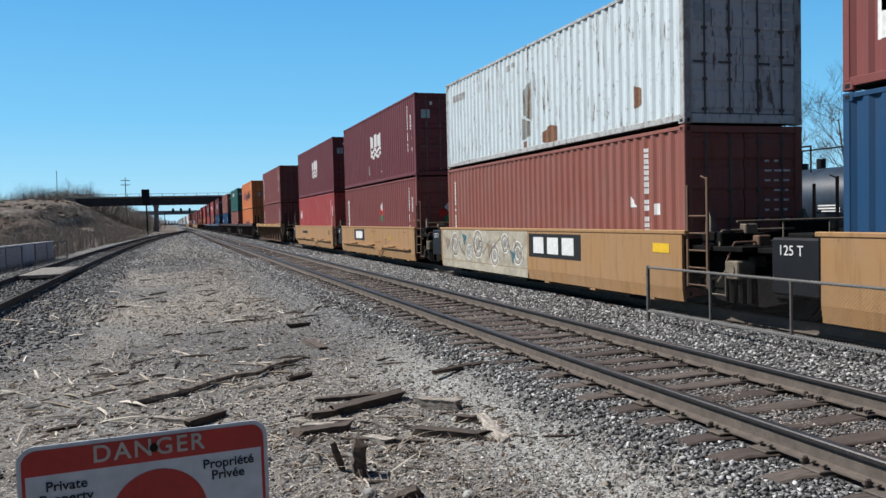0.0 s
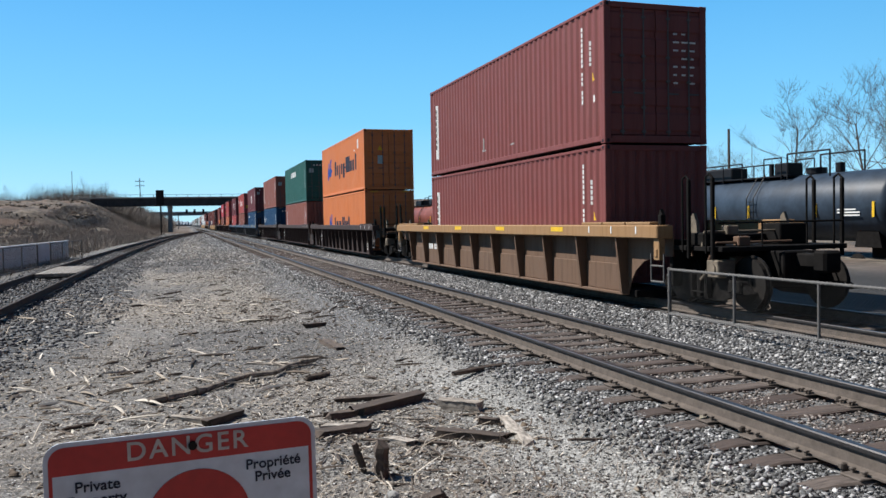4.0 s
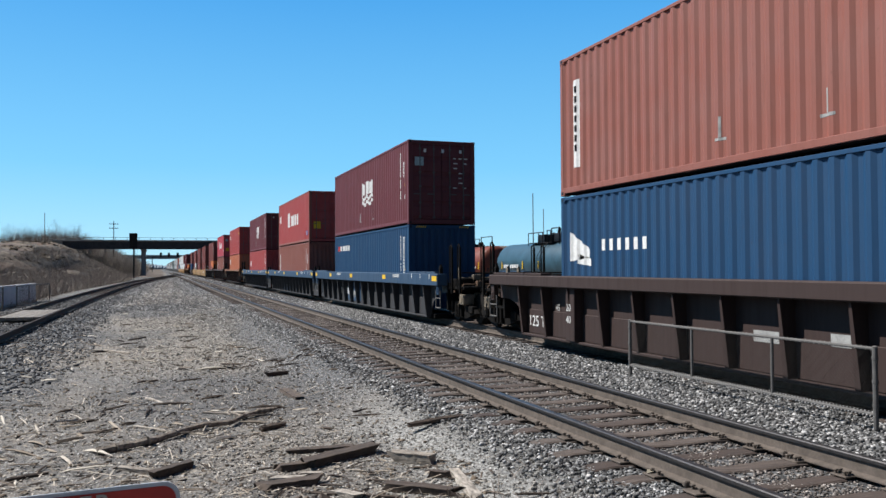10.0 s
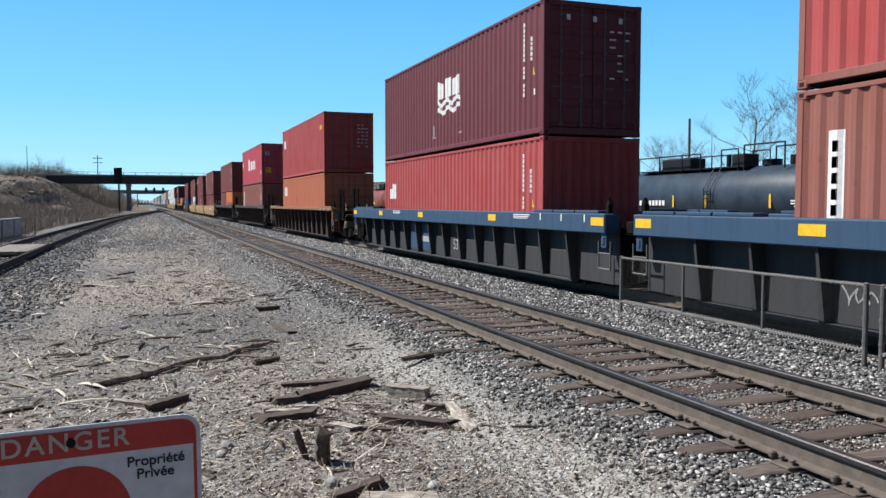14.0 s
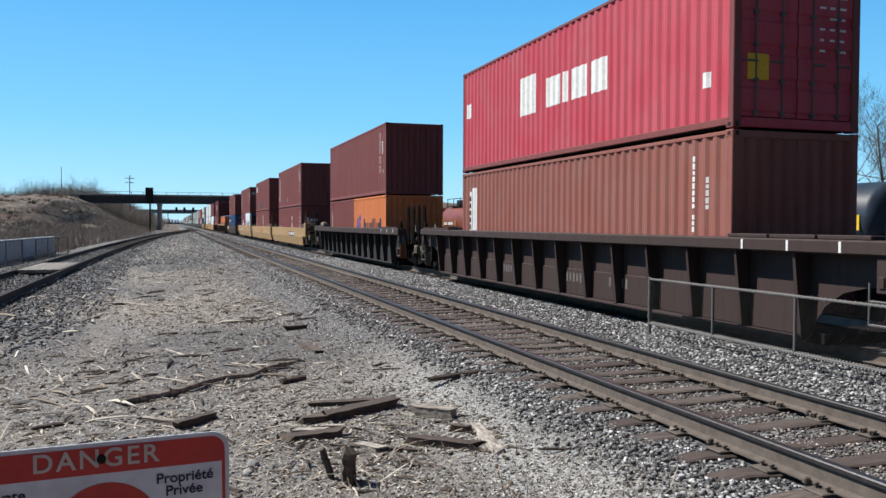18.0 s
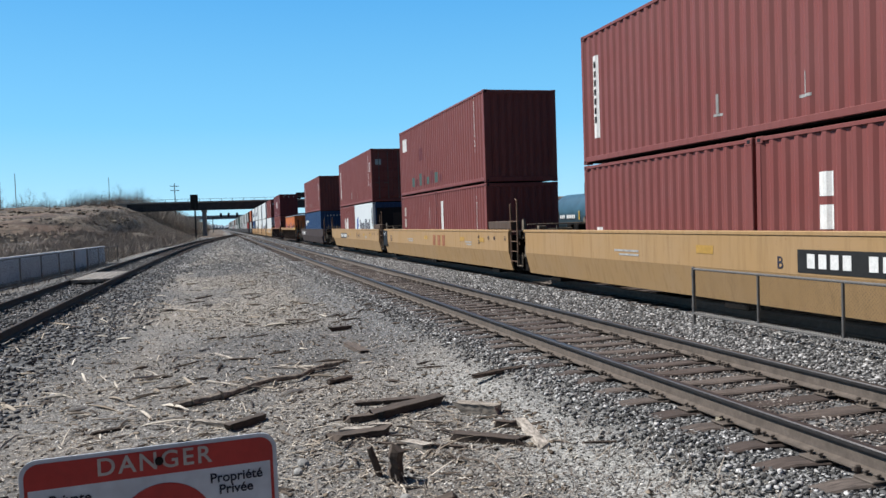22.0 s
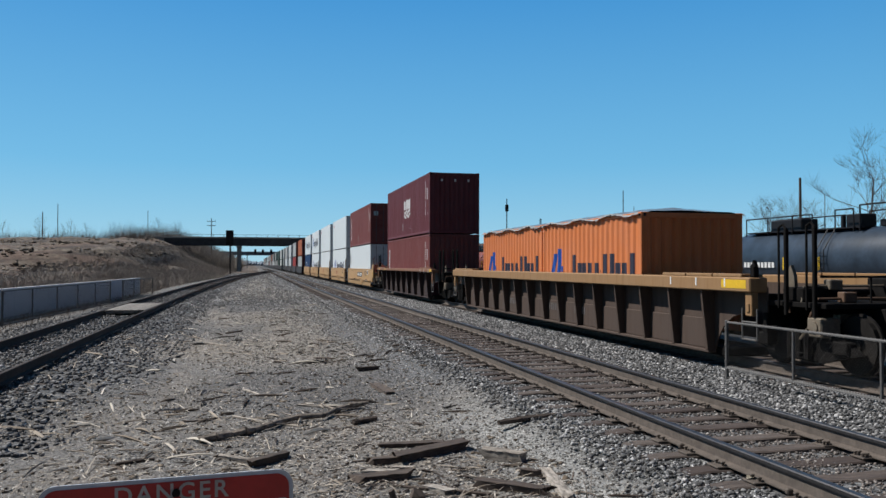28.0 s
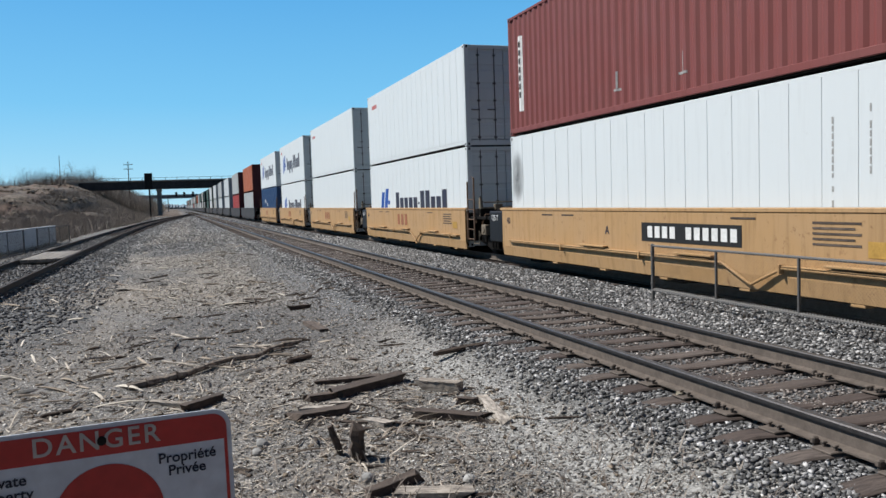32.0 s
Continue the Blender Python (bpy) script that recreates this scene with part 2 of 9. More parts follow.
M = dict(
    maroon=paint("maroon_paint", (0.135, 0.030, 0.036), 0.3),
    brown=paint("red_brown_paint", (0.190, 0.052, 0.046), 0.45),
    rust=paint("faded_rust_red_paint", (0.250, 0.085, 0.062), 0.5, fade=0.45),
    darkbrown=paint("shaded_maroon_paint", (0.115, 0.028, 0.030), 0.35),
    red=paint("red_paint", (0.37, 0.055, 0.052), 0.4, fade=0.4),
    pink=paint("faded_red_paint", (0.46, 0.050, 0.075), 0.35, fade=0.5),
    orange=paint("orange_paint", (0.62, 0.188, 0.056), 0.4, fade=0.35, grime=0.45),
    rustorange=paint("rusty_orange_paint", (0.44, 0.135, 0.066), 0.5),
    green=paint("dark_green_paint", (0.020, 0.105, 0.088), 0.3, fade=0.4),
    blue=paint("blue_paint", (0.010, 0.052, 0.125), 0.35, fade=0.2),
    navy=paint("dark_blue_paint", (0.020, 0.060, 0.150), 0.3),
    white=paint("white_paint", (0.60, 0.64, 0.65), 0.12, fade=0.0, grime=0.16),
    oldwhite=paint("stained_white_paint", (0.56, 0.63, 0.65), 0.9, fade=0.0, grime=0.55, amount=0.585, drips=0.85),
    rustwhite=paint("rusting_white_frame_paint", (0.42, 0.43, 0.42), 1.0, fade=0.0, grime=0.7, amount=0.50, drips=0.9),
    scuff=paint("scraped_grey_metal", (0.27, 0.275, 0.245), 0.8, fade=0.3, grime=0.7, amount=0.53, drips=0.9),
    rust_stain=paint("flaking_rust", (0.21, 0.105, 0.062), 0.9, 0.8, 0.5, 0.8, 0.5),
    grey=paint("pale_grey_paint", (0.44, 0.46, 0.46), 0.3, grime=0.3),
    darkgreen=paint("grey_green_paint", (0.07, 0.12, 0.11), 0.3),
    car_yellow=paint("dirty_yellow_paint", (0.335, 0.188, 0.080), 0.6, 0.6, 0.35, 0.7, 0.60),
    car_buff=paint("dirty_buff_yellow_paint", (0.40, 0.243, 0.108), 0.8, 0.6, 0.4, 0.75, 0.585),
    car_redbrown=paint("worn_red_brown_chord_paint", (0.21, 0.100, 0.056), 0.6, 0.6, 0.3, 0.6),
    car_tan=paint("faded_yellow_paint", (0.345, 0.215, 0.096), 0.45, 0.6, 0.35, 0.55),
    car_brown=paint("dark_brown_car_paint", (0.042, 0.026, 0.023), 0.4, 0.6, 0.2, 0.5),
    car_black=paint("black_car_paint", (0.028, 0.025, 0.025), 0.35, 0.6, 0.2, 0.5),
    car_grey=paint("grey_black_car_paint", (0.040, 0.040, 0.043), 0.25, 0.6, 0.25, 0.5),
    car_blue=paint("worn_blue_car_paint", (0.027, 0.063, 0.118), 0.3, 0.55, 0.35, 0.5),
    car_rust=paint("rusty_brown_car_paint", (0.075, 0.051, 0.039), 0.6, 0.7, 0.25, 0.5),
    car_orange=paint("worn_orange_car_paint", (0.29, 0.165, 0.072), 0.6, 0.6, 0.3, 0.6),
    car_worn=paint("worn_rusty_yellow_paint", (0.135, 0.080, 0.050), 0.9, 0.65, 0.4, 0.85),
    undergear=plain("black_undergear_steel", (0.011, 0.010, 0.0095), 0.85, 0.0, 0.4, 5, gloss=0.08),
    wheel_steel=plain("dark_wheel_steel", (0.018, 0.016, 0.0145), 0.75, 0.0, 0.3, 8, gloss=0.12),
    wire_dark=plain("weathered_chain_wire", (0.060, 0.058, 0.055), 0.8, 0.0, 0.2, 12, gloss=0.1),
    mark_green=plain("green_placard", (0.015, 0.26, 0.13), 0.5, 0, 0.1, 9, 0.03),
    rail_side=plain("rusty_rail_steel", (0.128, 0.106, 0.090), 0.85, 0.1, 0.25, 9, 0.2),
    # rusted rail, coloured darker for the siding rails' sunless sides
    rail_dark=plain("rusted_shaded_rail_steel", (0.055, 0.042, 0.035), 0.85, 0.1, 0.25, 9, 0.2),
    dusty=plain("dusty_grey_steel", (0.17, 0.14, 0.105), 0.75, 0, 0.35, 4, 0.2),
    rail_head=plain("polished_rail_steel", (0.085, 0.080, 0.080), 0.42, 0.7, 0.2, 20),
    tie=timber("old_creosoted_tie_wood", [(0.0, (0.058, 0.040, 0.033)), (0.5, (0.092, 0.068, 0.057)), (1.0, (0.140, 0.112, 0.095))], (1.2, 16, 16)),
    oldwood=timber("dark_rotten_wood", [(0.0, (0.060, 0.042, 0.032)), (1.0, (0.135, 0.102, 0.080))], (10, 2, 10)),
    palewood=timber("pale_split_wood", [(0.0, (0.34, 0.295, 0.245)), (1.0, (0.52, 0.465, 0.40))], (10, 2, 10)),
    branchwood=timber("barkless_branch_wood", [(0.0, (0.24, 0.20, 0.165)), (1.0, (0.30, 0.255, 0.21))], (6, 2, 6)),
    greywood=timber("grey_weathered_planks", [(0.0, (0.25, 0.22, 0.19)), (1.0, (0.34, 0.31, 0.27))], (2, 12, 12)),
    wire_wrap=plain("bright_tie_wire", (0.30, 0.295, 0.29), 0.7, 0.1, 0.3, 20),
    galv=plain("galvanised_steel", (0.135, 0.13, 0.125), 0.7, 0.2, 0.15, 12),
    concrete=plain("weathered_concrete", (0.34, 0.335, 0.32), 0.9, 0, 0.2, 2.0, 0.2),
    panel=plain("pale_grey_wall_panel", (0.52, 0.53, 0.545), 0.8, 0, 0.07, 1.2),
    girder=plain("dark_bridge_steel", (0.070, 0.072, 0.080), 0.7, 0.1, 0.25, 1.0),
    # steel of the far bridge with distance haze put into its colour
    far_steel=plain("haze_tinted_far_steel", (0.16, 0.20, 0.25), 0.9, 0, 0.15, 0.2),
    black=plain("black_enamel", (0.012, 0.012, 0.014), 0.5, 0, 0.2, 6),
    tank=plain("glossy_black_tank_paint", (0.030, 0.045, 0.066), 0.46, 0, 0.35, 1.2, 0.05),
    tank_blue=plain("blue_grey_tank_paint", (0.030, 0.075, 0.105), 0.45, 0, 0.3, 1.2, 0.05),
    tank_rust=plain("brown_tank_paint", (0.20, 0.055, 0.035), 0.5, 0, 0.3, 1.2),
    mark_white=plain("white_marking_paint", (0.74, 0.74, 0.72), 0.6, 0, 0.12, 9, 0.03),
    mark_faint=plain("faded_stencil_paint", (0.13, 0.12, 0.115), 0.8, 0, 0.4, 9, 0.05),
    mark_grey=plain("worn_grey_marking", (0.34, 0.34, 0.33), 0.7, 0, 0.3, 9, 0.03),
    mark_blue=plain("blue_marking", (0.012, 0.075, 0.34), 0.5, 0, 0.15, 9, 0.03),
    mark_ink=plain("dark_blue_lettering", (0.030, 0.033, 0.055), 0.6, 0, 0.2, 9, 0.03),
    mark_black=plain("black_marking", (0.02, 0.02, 0.02), 0.6, 0, 0.2, 9, 0.03),
    mark_yellow=plain("yellow_marking", (0.75, 0.47, 0.03), 0.5, 0, 0.1, 9, 0.03),
    mark_dull=plain("dull_yellow_repaint", (0.42, 0.25, 0.06), 0.6, 0, 0.2, 6, 0.03),
    mark_fade=plain("faded_red_stencil", (0.30, 0.12, 0.062), 0.7, 0, 0.3, 9, 0.03),
    mark_red=plain("red_marking", (0.48, 0.035, 0.03), 0.6, 0, 0.2, 9, 0.03),
    mark_teal=plain("pale_teal_plate", (0.38, 0.48, 0.50), 0.5, 0, 0.2, 9, 0.03),
    spray_teal=plain("teal_spray_paint", (0.05, 0.16, 0.21), 0.6, 0, 0.2, 9, 0.03),
    spray_tan=plain("tan_spray_paint", (0.27, 0.20, 0.13), 0.6, 0, 0.2, 9, 0.03),
    graffiti=plain("pale_graffiti_paint", (0.40, 0.36, 0.28), 0.6, 0, 0.3, 3, 0.03),
    sign_red=plain("sign_red_enamel", (0.46, 0.022, 0.020), 0.4, 0, 0.1, 8, 0.02),
    sign_white=plain("sign_white_enamel", (0.60, 0.63, 0.68), 0.4, 0, 0.06, 5, 0.02),
    sign_fade=plain("faded_sign_lettering", (0.50, 0.45, 0.41), 0.5, 0, 0.12, 12, 0.02),
    sign_ink=plain("sign_dark_lettering", (0.022, 0.026, 0.045), 0.5, 0, 0.1, 8, 0.02),
    brake_red=plain("faded_red_brake_paint", (0.45, 0.10, 0.08), 0.6, 0, 0.25, 8),
    foil=plain("silver_tarpaulin", (0.22, 0.27, 0.30), 0.4, 0.3, 0.35, 5, 0.8, 0.03),
    bark=plain("grey_brown_bark", (0.10, 0.080, 0.068), 0.95, 0, 0.3, 5, 0.3),
    stone_grey=island("grey_ballast_stone", [(0.0, (0.045, 0.044, 0.043)), (0.3, (0.105, 0.105, 0.106)), (0.62, (0.20, 0.199, 0.197)), (0.84, (0.38, 0.375, 0.37)), (1.0, (0.70, 0.69, 0.68))]),
    stone_dark=island("dark_slag_ballast", [(0.0, (0.040, 0.041, 0.044)), (0.4, (0.090, 0.091, 0.095)), (0.8, (0.18, 0.18, 0.183)), (1.0, (0.40, 0.395, 0.385))]),
    stone_brown=island("rusty_ballast_stone", [(0.0, (0.05, 0.042, 0.037)), (0.45, (0.13, 0.110, 0.098)), (0.8, (0.28, 0.248, 0.225)), (1.0, (0.58, 0.54, 0.50))]),
    chip_pale=island("pale_stone_chips", [(0.0, (0.035, 0.032, 0.029)), (0.35, (0.12, 0.110, 0.098)), (0.7, (0.30, 0.280, 0.252)), (0.9, (0.50, 0.475, 0.44)), (1.0, (0.84, 0.81, 0.76))]),
    chip_white=island("pale_limestone_grit", [(0.0, (0.06, 0.058, 0.052)), (0.4, (0.20, 0.198, 0.185)), (0.8, (0.44, 0.435, 0.41)), (1.0, (0.80, 0.79, 0.76))]),
    crumb=island("soil_crumbs", [(0.0, (0.040, 0.032, 0.026)), (0.45, (0.13, 0.110, 0.090)), (0.85, (0.29, 0.26, 0.22)), (1.0, (0.52, 0.48, 0.42))]),
    clod=island("brown_earth_clods", [(0.0, (0.05, 0.036, 0.026)), (0.5, (0.13, 0.098, 0.070)), (1.0, (0.30, 0.25, 0.19))]),
    sliver_pale=island("bleached_slivers", [(0.0, (0.22, 0.175, 0.13)), (0.5, (0.44, 0.38, 0.31)), (1.0, (0.74, 0.69, 0.60))]),
    sliver_dark=island("rotten_slivers", [(0.0, (0.030, 0.022, 0.018)), (0.5, (0.075, 0.056, 0.044)), (1.0, (0.17, 0.135, 0.105))]),
    brush=island("pale_dry_brush", [(0.0, (0.12, 0.098, 0.083)), (0.5, (0.23, 0.197, 0.168)), (1.0, (0.39, 0.345, 0.295))]),
    straw=island("dry_straw", [(0.0, (0.17, 0.135, 0.10)), (0.5, (0.42, 0.355, 0.28)), (1.0, (0.78, 0.71, 0.61))]),
    twigs=island("dry_brush_twigs", [(0.0, (0.055, 0.040, 0.030)), (0.5, (0.115, 0.085, 0.063)), (1.0, (0.21, 0.165, 0.12))]),
)


# ---- mesh helpers ----
class Shape:
    """Collects vertices and faces of one mesh."""

    def __init__(self):
        self.v, self.f = [], []

    def add(self, verts, faces):
        n = len(self.v)
        self.v += [tuple(p) for p in verts]
        self.f += [tuple(i + n for i in q) for q in faces]
        return self

    def box(self, x0, x1, y0, y1, z0, z1):
        v = [(x, y, z) for x in (x0, x1) for y in (y0, y1) for z in (z0, z1)]
        return self.add(v, [(0, 1, 3, 2), (4, 6, 7, 5), (0, 4, 5, 1), (2, 3, 7, 6), (0, 2, 6, 4), (1, 5, 7, 3)])

    def cbox(self, x0, x1, y0, y1, z0, z1, c=0.01):
        """A box with chamfered edges."""
        mid = [(x0 + x1) / 2, (y0 + y1) / 2, (z0 + z1) / 2]
        half = [abs(x1 - x0) / 2, abs(y1 - y0) / 2, abs(z1 - z0) / 2]
        c = min(c, min(half) * 0.8)
        at, v = {}, []
        signs = [(a, b, d) for a in (-1, 1) for b in (-1, 1) for d in (-1, 1)]
        for s in signs:
            for ax in range(3):
                at[s, ax] = len(v)
                v.append([mid[k] + s[k] * (half[k] - (0 if k == ax else c)) for k in range(3)])
        faces = []
        for ax in range(3):
            o = [k for k in range(3) if k != ax]
            for sg in (-1, 1):
                q = []
                for a, b in ((-1, -1), (1, -1), (1, 1), (-1, 1)):
                    s = [0, 0, 0]
                    s[ax], s[o[0]], s[o[1]] = sg, a, b
                    q.append(at[tuple(s), ax])
                faces.append(q)
            for a in (-1, 1):
                for b in (-1, 1):
                    q = []
                    for end, kind in ((-1, o[0]), (1, o[0]), (1, o[1]), (-1, o[1])):
                        s = [0, 0, 0]
                        s[ax], s[o[0]], s[o[1]] = end, a, b
                        q.append(at[tuple(s), kind])
                    faces.append(q)
        faces += [[at[s, 0], at[s, 1], at[s, 2]] for s in signs]
        out = []
        for q in faces:
            p = [Vector(v[i]) for i in q]
            nrm = (p[1] - p[0]).cross(p[2] - p[0])
            cen = sum(p, Vector()) / len(p) - Vector(mid)
            out.append(tuple(q) if nrm.dot(cen) > 0 else tuple(reversed(q)))
        return self.add(v, out)

    def tube(self, p, q, r, n=6, r2=None, caps=True):
        p, q = Vector(p), Vector(q)
        d = (q - p).normalized()
        a = d.orthogonal().normalized()
        b = d.cross(a)
        r2 = r if r2 is None else r2
        ring = [(math.cos(2 * math.pi * k / n), math.sin(2 * math.pi * k / n)) for k in range(n)]
        v = [p + r * (a * c + b * s) for c, s in ring] + [q + r2 * (a * c + b * s) for c, s in ring]
        f = [(k, (k + 1) % n, n + (k + 1) % n, n + k) for k in range(n)]
        if caps:
            f += [tuple(range(n - 1, -1, -1)), tuple(range(n, 2 * n))]
        return self.add(v, f)

    def along(self, pts, y0, y1):
        """A closed outline in x and z, drawn out along y."""
        n = len(pts)
        v = [(x, y0, z) for x, z in pts] + [(x, y1, z) for x, z in pts]
        f = [(k, (k + 1) % n, n + (k + 1) % n, n + k) for k in range(n)]
        return self.add(v, f + [tuple(range(n - 1, -1, -1)), tuple(range(n, 2 * n))])

    def across(self, pts, x0, x1):
        """A closed outline in y and z, drawn out along x."""
        n = len(pts)
        v = [(x0, y, z) for y, z in pts] + [(x1, y, z) for y, z in pts]
        f = [(k, n + k, n + (k + 1) % n, (k + 1) % n) for k in range(n)]
        return self.add(v, f + [tuple(range(n)), tuple(range(2 * n - 1, n - 1, -1))])

    def mesh(self, name, smooth=False):
        me = bpy.data.meshes.new(name)
        me.from_pydata(self.v, [], self.f)
        if smooth:
            me.polygons.foreach_set("use_smooth", [True] * len(me.polygons))
        return me


MESHES = {}


def kept(key, name, build, smooth=False):
    """A mesh that is built once and shared by all that look alike."""
    if key not in MESHES:
        sh = Shape()
        build(sh)
        me = sh.mesh(name, smooth)
        me.materials.append(None)
        MESHES[key] = me
    return MESHES[key]


def part(name, me, material, parent=None, label="", m=None):
    if isinstance(me, Shape):
        me = me.mesh(name)
    if not me.materials:
        me.materials.append(None)
    ob = new(name, me)
    ob.material_slots[0].link = "OBJECT"
    ob.material_slots[0].material = M[material] if isinstance(material, str) else material
    if parent is not None:
        ob.parent = parent
    if m is not None:
        ob.matrix_basis = m
    if label:
        tagged(ob, label)
    return ob


def thing(name, label, category, group="", m=None, kind=""):
    ob = new(name)
    ob.empty_display_size = 0.2
    if m is not None:
        ob.matrix_basis = m
    return tagged(ob, label, category, group, kind)


def letters(name, text, size, material, parent, m, depth=0.001, align="LEFT", bold=0.0, wide=1.0):
    """Readable writing with the built-in font, as a mesh."""
    cu = bpy.data.curves.new(name, "FONT")
    cu.body, cu.size, cu.extrude, cu.align_x = text, size, depth, align
    cu.offset, cu.space_character = bold * size, wide
    ob = bpy.data.objects.new(name, cu)
    me = bpy.data.meshes.new_from_object(ob)
    bpy.data.objects.remove(ob)
    bpy.data.curves.remove(cu)
    me.materials.clear()
    ob = part(name, me, material, parent, m=m)
    if name == "stencil_text":
        ob["kind"] = "stuff"
    return ob


def fbm(x, y, seed=0):
    """Cheap smooth noise on arrays, about -1 to 1."""
    rs = np.random.RandomState(seed)
    out = np.zeros_like(x, dtype=float)
    for _ in range(7):
        a, f, p, q = rs.uniform(0, 6.28), rs.uniform(0.6, 1.6), rs.uniform(0, 6.28), rs.uniform(0, 6.28)
        out += np.sin((x * math.cos(a) + y * math.sin(a)) * f + p + 1.3 * np.sin(f * (x * math.sin(a) - y * math.cos(a)) * 0.7 + q))
    return out / 4.0


# ---- the ground ----
NEAR_X, TRAIN_X, TANK_X = 5.02, 9.37, 27.6


def left_x(y):
    """Centre line of the siding, which swings in to join the near track."""
    u = np.clip((np.asarray(y, float) - 25) / 185, 0, 1)
    return -4.3 + 9.3 * u**2.0


def step(a, b, v):
    u = np.clip((v - a) / (b - a), 0, 1)
    return u * u * (3 - 2 * u)


def ground_z(x, y):
    x, y = np.asarray(x, float), np.asarray(y, float)
    z = np.full(np.broadcast(x, y).shape, -0.34)
    z = z + 0.122 * step(2.6, 3.5, x)
    z = z - 1.03 * step(11.6, 17.0, x) + 0.0 * y
    dl = np.abs(x - left_x(y))
    z = np.maximum(z, np.where(dl < 4, -0.24 - 0.28 * step(1.35, 2.6, dl), -9))
    # the dug-off slope up to the road
    side = step(3.6, 27, -(x + 1.0) - 0.012 * np.maximum(0, 150 - y))
    rise = step(70, 215, y)
    bank = 6.9 * np.minimum(1, 1.25 * side) * rise
    ledge = 1.5 * step(0.25, 0.33, side * rise + 0.05 * fbm(x * 0.16, y * 0.09, 11)) * (1 - step(0.6, 1.0, rise))
    bank = bank + ledge * step(8, 16, -x)
    # the road bank beyond the tracks on the other side
    east = 9.3 * step(30, 52, x) * step(196, 226, y) * (1 - step(250, 275, y))
    west = (8.7 - 1.2 * step(40, 90, -x)) * step(8, 26, -x) * step(196, 222, y) * (1 - step(420, 480, y))
    return np.maximum(np.maximum(z, np.maximum(bank * (1 - step(420, 480, y)), west) - 0.34), east - 1.5)


def surface_z(x, y):
    """The trodden soil's own unevenness on top of the large forms."""
    x, y = np.asarray(x, float), np.asarray(y, float)
    near = step(60, 25, y)
    rough = 0.018 * fbm(x * 2.1, y * 2.1, 3) + 0.010 * fbm(x * 6.3, y * 6.3, 4)
    soil = step(3.2, 2.4, x) * step(-2.4, -1.6, x - left_x(y) - 3.9)
    return ground_z(x, y) + rough * (0.35 + 0.65 * soil) * near


def blob(x, y, cx, cy, rx, ry, seed):
    """A soft-edged patch with a ragged outline, 0 to 1."""
    d = np.hypot((x - cx) / rx, (y - cy) / ry) + 0.22 * fbm(x * 1.1, y * 0.7, seed) + 0.10 * fbm(x * 3.7, y * 2.6, seed + 1)
    return step(1.25, 0.75, d)


def dark_patch(x, y):
    """Bare dark cinder soil in loose patches."""
    d = np.maximum.reduce([blob(x, y, 0.8, 13.0, 1.9, 2.4, 91), blob(x, y, -2.5, 14.6, 1.2, 2.6, 93), blob(x, y, 0.2, 41, 1.6, 7, 95)])
    loose = 0.5 * step(0.25, 0.75, fbm(x * 0.62, y * 0.36, 91) + 0.25 * fbm(x * 2.3, y * 1.6, 92))
    return np.maximum(0.92 * d, loose) * step(3.2, 2.2, x) * step(3.6, 5.0, y)


def path_tone(x, y):
    """The trodden sandy strip down the middle."""
    xc = np.interp(y, [12, 18, 30, 37, 60, 190], [0.2, 0.3, 0.2, -0.3, 0.1, 2.3])
    half = np.interp(y, [15, 18, 30, 60, 190], [1.2, 1.6, 1.9, 1.2, 0.6])
    d = np.abs(x - xc) / half + 0.28 * fbm(x * 0.9, y * 0.35, 75) + 0.16 * fbm(x * 2.9, y * 1.3, 76)
    return step(1.3, 0.7, d) * step(14.5, 18.5, y + 1.2 * fbm(x * 0.8, y * 0.5, 77)) * (1 - dark_patch(x, y))


def _stretch(lo, hi, fine, end, grow=1.16):
    v, st = list(np.arange(lo, hi, fine)), fine
    while v[-1] < end:
        st *= grow
        v.append(v[-1] + st)
    return v


